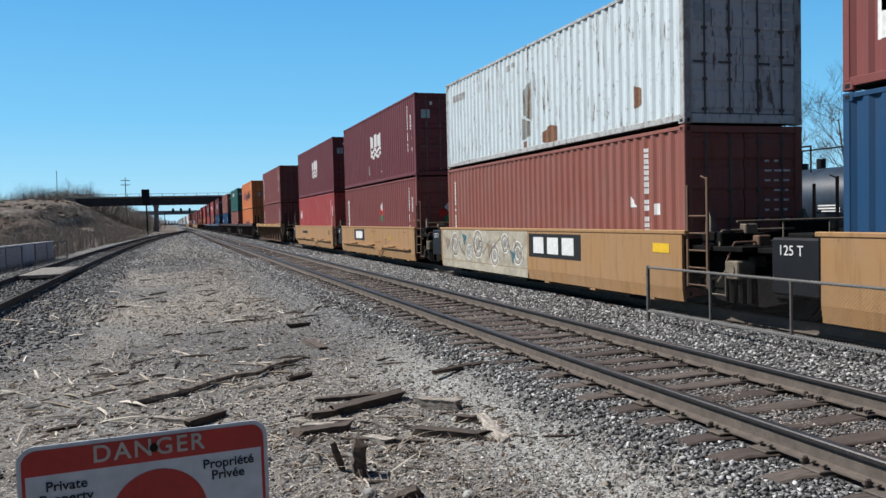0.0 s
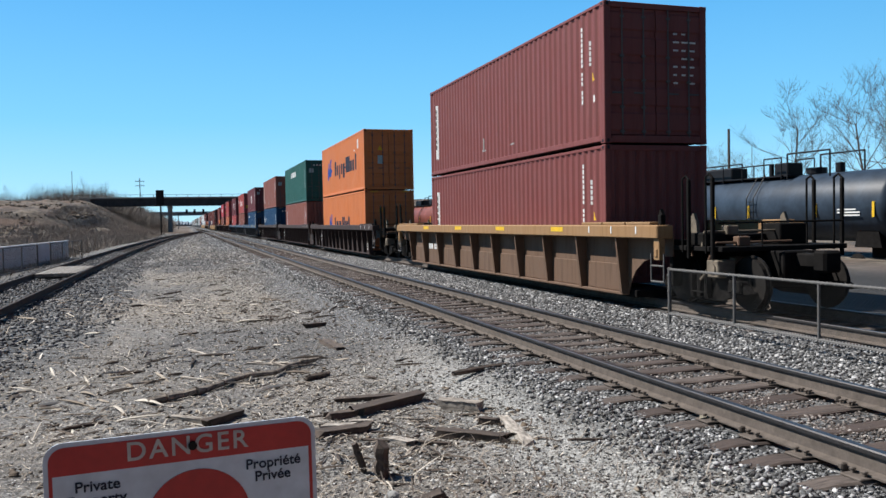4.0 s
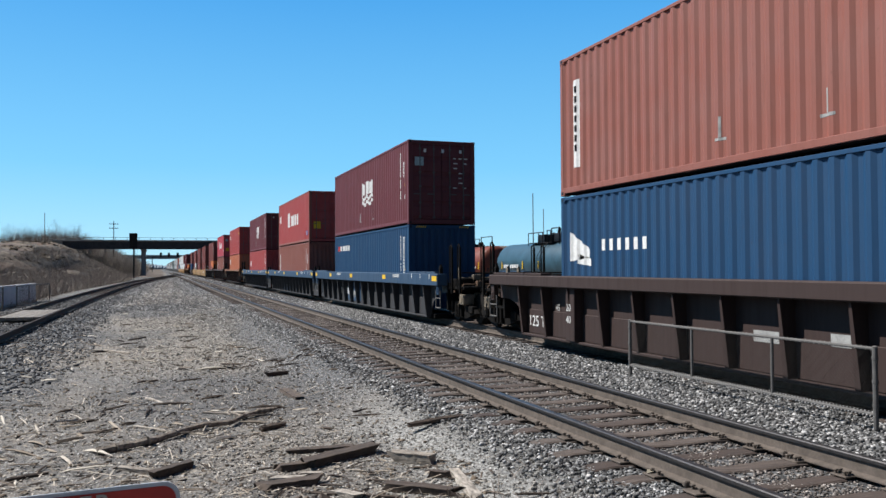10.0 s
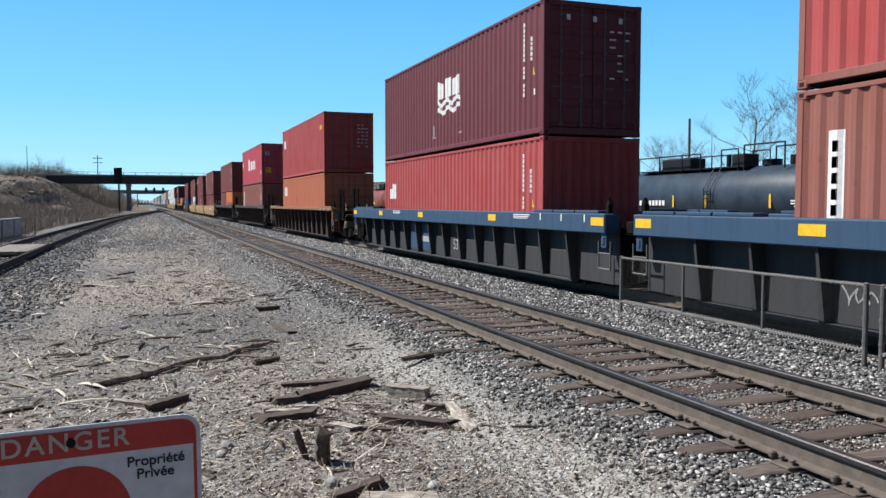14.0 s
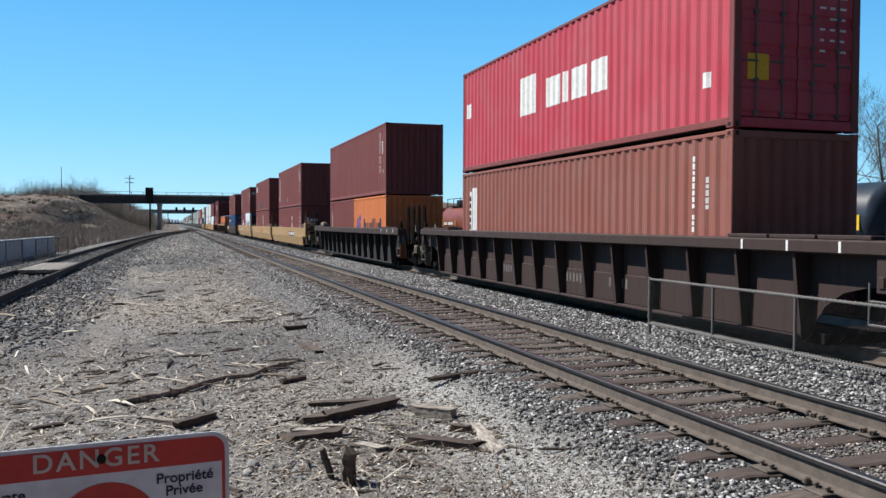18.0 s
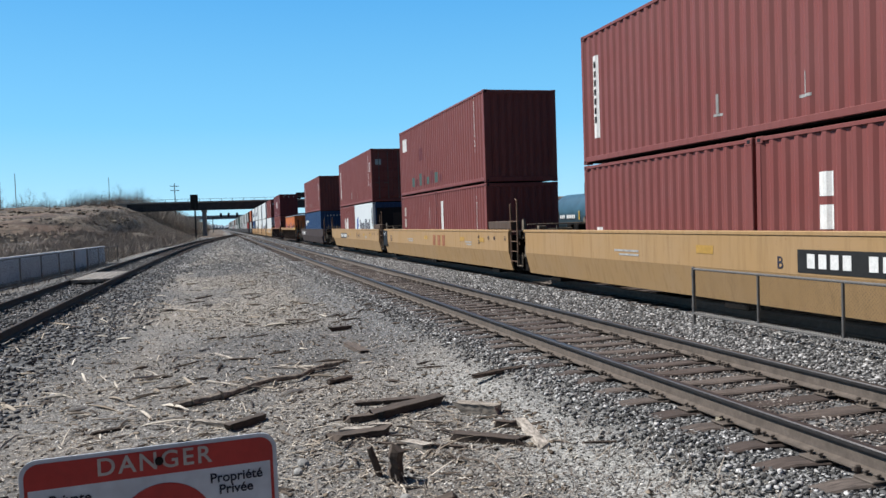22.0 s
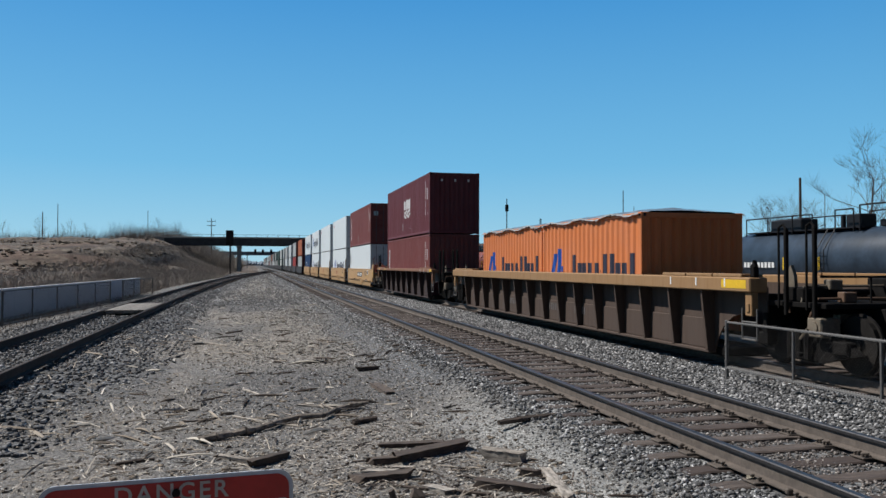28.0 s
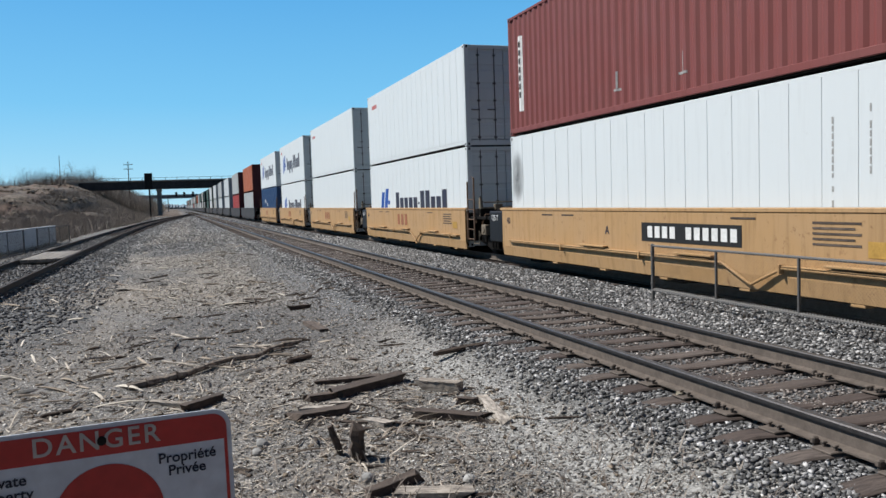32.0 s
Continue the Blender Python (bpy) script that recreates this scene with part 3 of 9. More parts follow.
def build_ground():
    right = _stretch(-7.0, 9.0, 0.11, 3500, 1.12)
    left, st, x = [], 0.11, -7.0
    while x > -3500:
        st *= 1.055 if x > -60 else 1.2
        x -= st
        left.append(x)
    xs = np.array(left[::-1] + right)
    back, st, y = [], 0.3, 2.0
    while y > -600:
        st *= 1.3
        y -= st
        back.append(y)
    ys = np.array(back[::-1] + _stretch(2.0, 30.0, 0.13, 300, 1.016) )
    tail, st = [], 5.0
    y = ys[-1]
    while y < 4200:
        st *= 1.2
        y += st
        tail.append(y)
    ys = np.r_[ys, tail]
    X, Y = np.meshgrid(xs, ys)
    Z = surface_z(X, Y)
    slope = step(2.0, 4.0, Z + 0.3) * step(95, 120, Y) + step(0.4, 1.2, Z + 0.3)
    Z = Z + np.clip(slope, 0, 1) * (0.34 * fbm(X * 0.45, Y * 0.30, 8) + 0.20 * fbm(X * 1.3, Y * 0.8, 9) + 0.20 * np.sin(Z * 3.4 + 1.5 * fbm(X * 0.2, Y * 0.12, 10)) * step(-12, -18, X)) * step(260, 215, Y)
    ny, nx = X.shape
    me = bpy.data.meshes.new("ground")
    idx = np.arange(nx * ny).reshape(ny, nx)
    quads = np.stack([idx[:-1, :-1], idx[:-1, 1:], idx[1:, 1:], idx[1:, :-1]], -1).reshape(-1, 4)
    me.from_pydata(np.stack([X, Y, Z], -1).reshape(-1, 3).tolist(), [], quads.tolist())
    me.polygons.foreach_set("use_smooth", [True] * len(me.polygons))
    dl = np.abs(X - left_x(Y))
    ballast = np.maximum(step(2.9, 3.7, X + 0.25 * fbm(X * 0.9, Y * 0.9, 21)) * step(19, 15, X), step(2.9, 1.6, dl + 0.45 * fbm(X * 0.8, Y * 0.5, 22)))
    ballast = ballast * step(0.6, 0.2, Z)
    grass = np.clip(step(0.3, 1.2, Z) + step(-2.6, -4.2, X - left_x(Y)) + step(19, 26, X) + step(300, 420, Y), 0, 1) * (1 - ballast)
    pale = np.maximum(step(2.0, 2.9, X + 0.3 * fbm(X * 1.1, Y * 1.1, 71)) * step(11.8, 8.5, Y + 0.8 * fbm(X, Y, 72)) * 0.9, 0.0)
    cinder = step(2.0, 2.9, X + 0.35 * fbm(X * 0.7, Y * 0.4, 73)) * step(10.5, 13.5, Y + 0.8 * fbm(X, Y, 74))
    # "yard" masks the shade painted on the ground under and beyond the train
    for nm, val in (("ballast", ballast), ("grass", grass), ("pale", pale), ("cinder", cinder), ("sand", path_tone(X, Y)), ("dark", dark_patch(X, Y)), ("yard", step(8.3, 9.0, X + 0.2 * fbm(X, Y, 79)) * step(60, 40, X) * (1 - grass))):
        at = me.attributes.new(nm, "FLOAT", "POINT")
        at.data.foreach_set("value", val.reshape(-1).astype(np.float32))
    m, nt, b = _mat("ground_soil_and_ballast")
    c = nt.nodes.new("ShaderNodeTexCoord")
    vec = c.outputs["Object"]

    def attr(nm):
        a = nt.nodes.new("ShaderNodeAttribute")
        a.attribute_name = nm
        return a.outputs["Fac"]

    big, mid, fine, grit = _noise(nt, vec, 0.42, 4), _noise(nt, vec, 3.2, 6, 0.7), _noise(nt, vec, 22.0, 6, 0.75), _noise(nt, vec, 75.0, 4, 0.75)
    soil = _ramp(nt, mid, [(0.34, (0.062, 0.053, 0.045)), (0.5, (0.155, 0.135, 0.114)), (0.66, (0.285, 0.254, 0.218))])
    gravel = _ramp(nt, fine, [(0.40, (0.034, 0.033, 0.032)), (0.5, (0.11, 0.107, 0.102)), (0.60, (0.27, 0.262, 0.25))])
    soil = _mix(nt, _ramp(nt, big, [(0.44, (0.15,)), (0.54, (0.9,))]), soil, gravel)
    soil = _mix(nt, _ramp(nt, grit, [(0.54, (0,)), (0.64, (0.8,))]), soil, (0.50, 0.475, 0.435))
    soil = _mix(nt, _ramp(nt, grit, [(0.36, (0.8,)), (0.46, (0,))]), soil, (0.035, 0.031, 0.028))
    patch = _noise(nt, vec, 0.75, 3, 0.5)
    soil = _mix(nt, _ramp(nt, patch, [(0.50, (0,)), (0.60, (0.62,))]), soil, _ramp(nt, fine, [(0.42, (0.038, 0.035, 0.033)), (0.55, (0.10, 0.093, 0.086)), (0.66, (0.22, 0.205, 0.19))]))
    clump = nt.nodes.new("ShaderNodeTexVoronoi")
    clump.inputs["Scale"].default_value = 11.0
    nt.links.new(vec, clump.inputs["Vector"])
    lump = _noise(nt, vec, 9.0, 5, 0.7)
    soil = _mix(nt, _ramp(nt, lump, [(0.40, (0.55,)), (0.48, (0,))]), soil, (0.040, 0.034, 0.029))
    soil = _mix(nt, _ramp(nt, lump, [(0.54, (0,)), (0.64, (0.5,))]), soil, (0.33, 0.295, 0.245))
    sand = _ramp(nt, fine, [(0.36, (0.090, 0.078, 0.064)), (0.5, (0.215, 0.190, 0.158)), (0.64, (0.40, 0.365, 0.315))])
    sand = _mix(nt, _ramp(nt, lump, [(0.38, (0.6,)), (0.48, (0,))]), sand, (0.085, 0.074, 0.063))
    soil = _mix(nt, attr("sand"), soil, sand)
    cin = _ramp(nt, fine, [(0.40, (0.045, 0.046, 0.049)), (0.52, (0.125, 0.127, 0.130)), (0.64, (0.28, 0.28, 0.28))])
    cin = _mix(nt, _ramp(nt, clump.outputs["Color"], [(0.25, (0.6,)), (0.5, (0,))]), cin, (0.050, 0.050, 0.052))
    soil = _mix(nt, attr("cinder"), soil, cin)
    soil = _mix(nt, attr("dark"), soil, _ramp(nt, fine, [(0.40, (0.045, 0.043, 0.042)), (0.55, (0.110, 0.105, 0.101)), (0.68, (0.25, 0.238, 0.225))]))
    for size, share, tone in ((60.0, 0.80, (0.52, 0.50, 0.46)), (26.0, 0.88, (0.42, 0.40, 0.37)), (110.0, 0.72, (0.36, 0.33, 0.29))):
        sp = nt.nodes.new("ShaderNodeTexVoronoi")
        sp.inputs["Scale"].default_value = size
        nt.links.new(vec, sp.inputs["Vector"])
        some = _ramp(nt, sp.outputs["Color"], [(share, (0,)), (share + 0.01, (1,))])
        core = _ramp(nt, sp.outputs["Distance"], [(0.28, (1,)), (0.42, (0,))])
        soil = _mix(nt, _mix(nt, 1.0, some, core, "MULTIPLY"), soil, tone)
    soil = _mix(nt, attr("pale"), soil, _ramp(nt, fine, [(0.38, (0.13, 0.128, 0.118)), (0.5, (0.31, 0.305, 0.288)), (0.62, (0.50, 0.495, 0.47))]))
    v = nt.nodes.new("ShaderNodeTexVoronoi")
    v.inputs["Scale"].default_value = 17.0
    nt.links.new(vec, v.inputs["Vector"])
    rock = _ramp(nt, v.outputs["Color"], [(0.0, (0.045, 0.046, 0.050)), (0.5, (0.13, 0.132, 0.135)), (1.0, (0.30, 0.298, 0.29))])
    # gaps between stones coloured near black for the shade in them
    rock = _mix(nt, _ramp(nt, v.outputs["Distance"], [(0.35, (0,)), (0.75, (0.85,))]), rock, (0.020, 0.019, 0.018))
    turf = _ramp(nt, _noise(nt, vec, 0.9, 8, 0.75), [(0.40, (0.030, 0.022, 0.017)), (0.5, (0.090, 0.070, 0.051)), (0.60, (0.20, 0.165, 0.125))])
    earth = _ramp(nt, _noise(nt, vec, 0.16, 4), [(0.48, (0,)), (0.60, (0.6,))])
    turf = _mix(nt, earth, turf, (0.115, 0.062, 0.042))
    beds = nt.nodes.new("ShaderNodeMapping")
    beds.inputs["Scale"].default_value = (0.10, 0.06, 1.5)
    nt.links.new(vec, beds.inputs["Vector"])
    bed = _noise(nt, beds.outputs["Vector"], 1.0, 5, 0.6)
    turf = _mix(nt, _ramp(nt, bed, [(0.36, (0.75,)), (0.46, (0,))]), turf, (0.030, 0.021, 0.016))
    turf = _mix(nt, _ramp(nt, bed, [(0.56, (0,)), (0.64, (0.5,))]), turf, (0.20, 0.165, 0.125))
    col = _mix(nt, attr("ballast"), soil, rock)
    # shade under and behind the train, put in as near-black ground colour
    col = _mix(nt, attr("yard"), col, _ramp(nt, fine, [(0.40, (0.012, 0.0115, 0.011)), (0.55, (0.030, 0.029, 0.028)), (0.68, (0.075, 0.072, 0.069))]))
    col = _mix(nt, attr("grass"), col, turf)
    nt.links.new(col, b.inputs["Base Color"])
    b.inputs["Roughness"].default_value = 0.95
    h = _mix(nt, 0.5, fine, v.outputs["Distance"])
    h = _mix(nt, 0.35, h, mid)
    _bump(nt, b, h, 1.0, 0.045)
    me.materials.append(m)
    tagged(new("ground", me), "dry trackside soil with gravel and grey ballast, shade painted around the train", "ground", kind="structure")


build_ground()


# ---- tracks ----
RAIL = [(-0.070, -0.172), (0.070, -0.172), (0.070, -0.160), (0.012, -0.142), (0.009, -0.045), (0.035, -0.036), (0.036, -0.009), (0.028, 0.0), (-0.028, 0.0), (-0.036, -0.009), (-0.035, -0.036), (-0.009, -0.045), (-0.012, -0.142), (-0.070, -0.160)]


def rail_mesh(xc, y_list, side):
    """A rail that follows the centre line: body below, worn head on top."""
    body, head = Shape(), Shape()
    n = len(RAIL)
    ring = [(float(xc(y)) + side * 0.7525, y) for y in y_list]
    v, f = [], []
    for x, y in ring:
        v += [(x + a, y, c) for a, c in RAIL]
    for k in range(len(ring) - 1):
        for i in range(n):
            if i in (5, 6, 7, 8, 9):
                continue
            j = (i + 1) % n
            f.append((k * n + i, k * n + j, (k + 1) * n + j, (k + 1) * n + i))
    body.add(v, f)
    top = [(0.035, -0.036), (0.036, -0.009), (0.028, 0.0), (-0.028, 0.0), (-0.036, -0.009), (-0.035, -0.036)]
    v, f = [], []
    for x, y in ring:
        v += [(x + a, y, c) for a, c in top]
    for k in range(len(ring) - 1):
        for i in range(5):
            f.append((k * 6 + i, k * 6 + i + 1, (k + 1) * 6 + i + 1, (k + 1) * 6 + i))
    head.add(v, f)
    return body, head


def tie_shape(s, w=0.23, half=1.30, h=0.16):
    """A tie with a slightly sagging, split and worn top."""
    n = 10
    v = []
    for k in range(n + 1):
        x = -half + 2 * half * k / n
        d = 0.006 * math.sin(k * 2.1) - (0.018 if k in (0, n) else 0)
        e = 0.008 * math.sin(k * 1.7 + 1)
        v += [(x, -w / 2 + e, -h), (x, -w / 2 + e, d - 0.012), (x, -w / 2 + 0.02 + e, d), (x, w / 2 - 0.02 - e, d - 0.004), (x, w / 2 - e, d - 0.016), (x, w / 2 - e, -h)]
    f = []
    for k in range(n):
        for i in range(5):
            f.append((k * 6 + i, (k + 1) * 6 + i, (k + 1) * 6 + i + 1, k * 6 + i + 1))
    f += [(0, 1, 2, 3, 4, 5), tuple(n * 6 + i for i in (5, 4, 3, 2, 1, 0))]
    s.add(v, f)


def plate_shape(s):
    """Steel tie plate with two spikes on each side of the rail."""
    s.cbox(-0.17, 0.17, -0.09, 0.09, 0.0, 0.018, 0.006)
    for x in (-0.095, 0.095, -0.14):
        for y in (-0.05, 0.05):
            s.cbox(x - 0.012, x + 0.012, y - 0.012, y + 0.012, 0.0, 0.045, 0.004)
            s.cbox(x - 0.018, x + 0.020, y - 0.018, y + 0.018, 0.040, 0.056, 0.005)


def anchor_shape(s):
    """Spring anchor clipped under the rail foot."""
    s.cbox(-0.10, 0.10, -0.016, 0.016, -0.195, -0.155, 0.006)
    s.cbox(0.06, 0.115, -0.022, 0.022, -0.175, -0.125, 0.010)


def track(name, xc, z, y0, y1, label, pieces, detail, seed, dy=0.535):
    rnd = random.Random(seed)
    tr = thing(name, label, "railway track", kind="structure", m=pose(0, 0, z))
    ys = list(np.arange(y0, min(y1, 320), 6.0)) + list(np.arange(320, y1 + 1, 60.0)) if y1 > 320 else list(np.arange(y0, y1 + 1, 6.0))
    for side in (-1, 1):
        body, head = rail_mesh(xc, ys, side)
        r = part("rail", body, "rail_dark" if name == "track_siding" else "rail_side", tr)
        part("rail_head", head, "rail_head" if z == 0 and name != "track_siding" else "rail_dark", r, "worn steel running surface")
    tie = kept("tie", "tie", tie_shape)
    plate = kept("plate", "tie_plate", plate_shape)
    anchor = kept("anchor", "rail_anchor", anchor_shape)
    far = Shape()
    y = pieces[0]
    while y < min(y1, 330):
        x = float(xc(y))
        turn = math.degrees(math.atan2(float(xc(y + 1)) - x, 1.0))
        if y < pieces[1]:
            o = part("tie", tie, "tie", tr, m=pose(x + rnd.uniform(-0.05, 0.05), y, (-0.232 if name == "track_siding" else -0.185) + rnd.uniform(-0.012, 0.004), rnd.uniform(-1.5, 1.5), rnd.uniform(-0.4, 0.4), -turn + rnd.uniform(-1.6, 1.6)))
            o.scale = (rnd.uniform(0.95, 1.05), rnd.uniform(0.85, 1.12), 1)
            if y < detail:
                for sd in (-1, 1):
                    part("tie_plate", plate, "rail_side", tr, m=pose(x + sd * 0.7525, y, -0.187, 0, 0, 0 if sd > 0 else 180))
                    if rnd.random() < 0.45:
                        part("rail_anchor", anchor, "rail_side", tr, m=pose(x + sd * 0.7525, y + 0.145, 0, 0, 0, 180))
        else:
            far.box(x - 1.28, x + 1.28, y - 0.11, y + 0.11, -0.34, -0.187 + rnd.uniform(-0.01, 0.01))
        y += dy + rnd.uniform(-0.035, 0.035)
    if far.v:
        part("far_ties", far, "tie", tr)["kind"] = "stuff"
    return tr


track("track_near", lambda y: NEAR_X + 0 * y, 0, -30, 1500, "worn steel rails on old wooden ties in ballast", (1.8, 64), 26, 1)
track("track_train", lambda y: TRAIN_X + 0 * y, 0, -30, 1500, "steel rails on ties under the passing train", (4, 34), 0, 2)
track("track_siding", left_x, 0.0, -20, 205, "rusty siding curving in to the main track", (8, 60), 0, 3)
track("track_yard", lambda y: TANK_X + 0 * y, -1.05, -40, 420, "yard track with standing tank cars", (6, 9), 0, 4)

# plank crossing between the siding's rails
_pc = thing("plank_crossing", "grey weathered plank crossing panel between siding rails", "crossing", kind="structure", m=pose(0, 0, 0))
for k in range(5):
    part("plank", kept("xplank", "plank", lambda s: s.cbox(-0.125, 0.125, -2.6, 2.6, -0.13, -0.005, 0.012)), "greywood", _pc, m=pose(float(left_x(33)) - 0.54 + k * 0.27, 33.2, 0, 0, 0, -0.7))


# ---- loose stones, chips and straw ----
def scatter(name, label, category, material, pts, size, flat=0.75, seed=5, boxy=True):
    """Many small faceted pieces in one mesh."""
    rs = np.random.RandomState(seed)
    n = len(pts)
    cube = np.array([(a, b, c) for a in (-1, 1) for b in (-1, 1) for c in (-1, 1)], float)
    v = cube[None] * (1 + rs.uniform(-0.75, 0.35, (n, 8, 3)))
    v *= (size[:, None] * np.stack([rs.uniform(0.8, 1.4, n), rs.uniform(0.6, 1.0, n), rs.uniform(0.5, 0.9, n) * flat], -1))[:, None, :]
    a, b = rs.uniform(0, 6.28, n), rs.uniform(-0.6, 0.6, n)
    ca, sa, cb, sb = np.cos(a), np.sin(a), np.cos(b), np.sin(b)
    x, y, z = v[..., 0], v[..., 1], v[..., 2]
    y, z = y * cb[:, None] - z * sb[:, None], y * sb[:, None] + z * cb[:, None]
    x, y = x * ca[:, None] - y * sa[:, None], x * sa[:, None] + y * ca[:, None]
    v = np.stack([x, y, z], -1) + pts[:, None, :]
    faces = np.array([(0, 1, 3, 2), (4, 6, 7, 5), (0, 4, 5, 1), (2, 3, 7, 6), (0, 2, 6, 4), (1, 5, 7, 3)])
    f = (faces[None] + 8 * np.arange(n)[:, None, None]).reshape(-1)
    me = bpy.data.meshes.new(name)
    me.vertices.add(8 * n)
    me.vertices.foreach_set("co", v.reshape(-1).astype(np.float32))
    me.loops.add(24 * n)
    me.loops.foreach_set("vertex_index", f.astype(np.int32))
    me.polygons.add(6 * n)
    me.polygons.foreach_set("loop_start", np.arange(0, 24 * n, 4, dtype=np.int32))
    me.update(calc_edges=True)
    me.validate()
    ob = part(name, me, material)
    return tagged(ob, label, category, kind="stuff")


def spread(n, x0, x1, y0, y1, seed, power=1.7):
    rs = np.random.RandomState(seed)
    return rs.uniform(x0, x1, n), y0 + (y1 - y0) * rs.uniform(0, 1, n) ** power, rs


x, y, rs = spread(84000, 2.9, 8.3, 3.0, 42, 31)
gauge = np.abs(x - NEAR_X) < 0.70
sz = rs.uniform(0.008, 0.022, len(x)) * (0.9 + 0.02 * y) * np.where(np.abs(x - NEAR_X) < 1.25, 0.8, 1.0)
zz = surface_z(x, y) + 0.004 + np.where(np.abs(x - NEAR_X) < 1.3, 0.004, 0.012)
keep = ~gauge & ~(np.abs(np.abs(x - NEAR_X) - 0.7525) < 0.09) & ~((x < 3.75) & (rs.uniform(0, 1, len(x)) < (3.75 - x) / 0.7))
scatter("ballast_stones", "loose grey crushed ballast stones beside the rails", "gravel", "stone_grey", np.stack([x, y, zz], -1)[keep], sz[keep], 0.9, 32)
scatter("ballast_between_rails", "brown dusty small ballast between the rails", "gravel", "stone_brown", np.stack([x, y, zz], -1)[gauge], sz[gauge] * 0.9, 0.8, 33)
x, y, rs = spread(21000, -7.0, -0.6, 9, 60, 34, 1.5)
sel = np.abs(x - left_x(y)) < 2.2 + 0.7 * fbm(x * 0.7, y * 0.5, 61) + rs.uniform(-0.5, 0.7, len(x))
sel &= ~((np.abs(x - left_x(y)) < 0.7) & (np.abs(y - 33.2) < 2.7))
scatter("siding_ballast", "dark grey ballast stones along the siding", "gravel", "stone_dark", np.stack([x, y, surface_z(x, y) + 0.012 + 0.035 * (np.abs(x - left_x(y)) < 0.68)], -1)[sel], rs.uniform(0.018, 0.038, len(x))[sel], 0.9, 35)
x, y, rs = spread(72000, -4.2, 4.2, 2.4, 60, 36, 2.0)
sel = (np.abs(x - NEAR_X) > 1.35) & (x > left_x(y) + 1.9) & (fbm(x * 0.8, y * 0.8, 41) + 0.45 * (x - 1.0) + rs.uniform(-0.9, 0.9, len(x)) > -0.75) & (dark_patch(x, y) < rs.uniform(0.1, 1.0, len(x)))
scatter("gravel_chips", "pale gravel chips on trodden soil", "gravel", "chip_pale", np.stack([x, y, surface_z(x, y) + 0.004], -1)[sel], (rs.uniform(0.005, 0.015, len(x)) * (0.85 + 0.026 * y))[sel], 0.7, 37)


def grains(name, label, material, n, x0, x1, y0, y1, size, seed, keep):
    """Countless small angular grains as four-sided chips; they grow coarser with distance."""
    rs = np.random.RandomState(seed)
    x, y = rs.uniform(x0, x1, n), 1.0 / rs.uniform(1.0 / y1, 1.0 / y0, n)
    sel = keep(x, y, rs.uniform(0, 1, n))
    x, y = x[sel], y[sel]
    n = len(x)
    r = size * (0.35 + 0.065 * y) * (0.5 + 1.5 * rs.uniform(0, 1, n) ** 2.5)
    a = rs.uniform(0, 6.28, (n, 1)) + np.array([[0.0, 2.1, 4.2]]) + rs.uniform(-0.5, 0.5, (n, 3))
    base = np.stack([np.cos(a), np.sin(a), rs.uniform(-0.35, 0.25, (n, 3))], -1) * r[:, None, None] * rs.uniform(0.7, 1.3, (n, 3, 1))
    top = np.stack([rs.uniform(-0.3, 0.3, n), rs.uniform(-0.3, 0.3, n), rs.uniform(0.35, 0.95, n)], -1) * r[:, None]
    v = np.concatenate([base, top[:, None, :]], 1) + np.stack([x, y, surface_z(x, y)], -1)[:, None, :]
    f = (np.array([[0, 1, 3], [1, 2, 3], [2, 0, 3]])[None] + 4 * np.arange(n)[:, None, None]).reshape(-1)
    me = bpy.data.meshes.new(name)
    me.vertices.add(4 * n)
    me.vertices.foreach_set("co", v.reshape(-1).astype(np.float32))
    me.loops.add(9 * n)
    me.loops.foreach_set("vertex_index", f.astype(np.int32))
    me.polygons.add(3 * n)
    me.polygons.foreach_set("loop_start", np.arange(0, 9 * n, 3, dtype=np.int32))
    me.update(calc_edges=True)
    me.validate()
    return tagged(part(name, me, material), label, "gravel", kind="stuff")


def open_soil(x, y):
    return (x > left_x(y) + 1.7) & (np.abs(x - NEAR_X) > 1.32)


grains("grey_grains", "sharp grey gravel grains strewn over the ground", "stone_grey", 120000, -4.2, 3.9, 5.0, 75, 0.0075, 301, lambda x, y, u: open_soil(x, y) & (u > 0.25 + 0.6 * path_tone(x, y) + 0.45 * dark_patch(x, y) - 0.25 * (x > 2.4)))
grains("pale_grains", "bleached chips and grit on the sandy strip", "chip_white", 60000, -3.6, 3.6, 4.0, 75, 0.0060, 302, lambda x, y, u: open_soil(x, y) & (u > 0.72 - 0.35 * path_tone(x, y) - 0.4 * (x > 2.2) * (y < 11)))
grains("soil_crumbs", "crumbled brown soil and bark crumbs", "crumb", 42000, -3.4, 2.9, 3.2, 14, 0.0125, 304, lambda x, y, u: open_soil(x, y) & (u > 0.35 + 0.5 * (x > 2.3)))
grains("cinder_grains", "dark cinder grains on bare patches", "stone_dark", 50000, -4.0, 3.4, 5.0, 60, 0.0075, 303, lambda x, y, u: open_soil(x, y) & (u < 0.15 + 0.8 * dark_patch(x, y)))
x, y, rs = spread(16000, -4.5, 8.0, 40, 190, 38, 1.4)
sel = (np.abs(x - NEAR_X) > 1.35) & (np.abs(x - left_x(y)) > 1.3) | (np.abs(x - NEAR_X) < 0.6)
scatter("far_gravel", "mixed grey gravel along the far tracks", "gravel", "stone_grey", np.stack([x, y, surface_z(x, y) + 0.01], -1)[sel], (rs.uniform(0.02, 0.05, len(x)) * (0.8 + 0.006 * y))[sel], 0.7, 39)


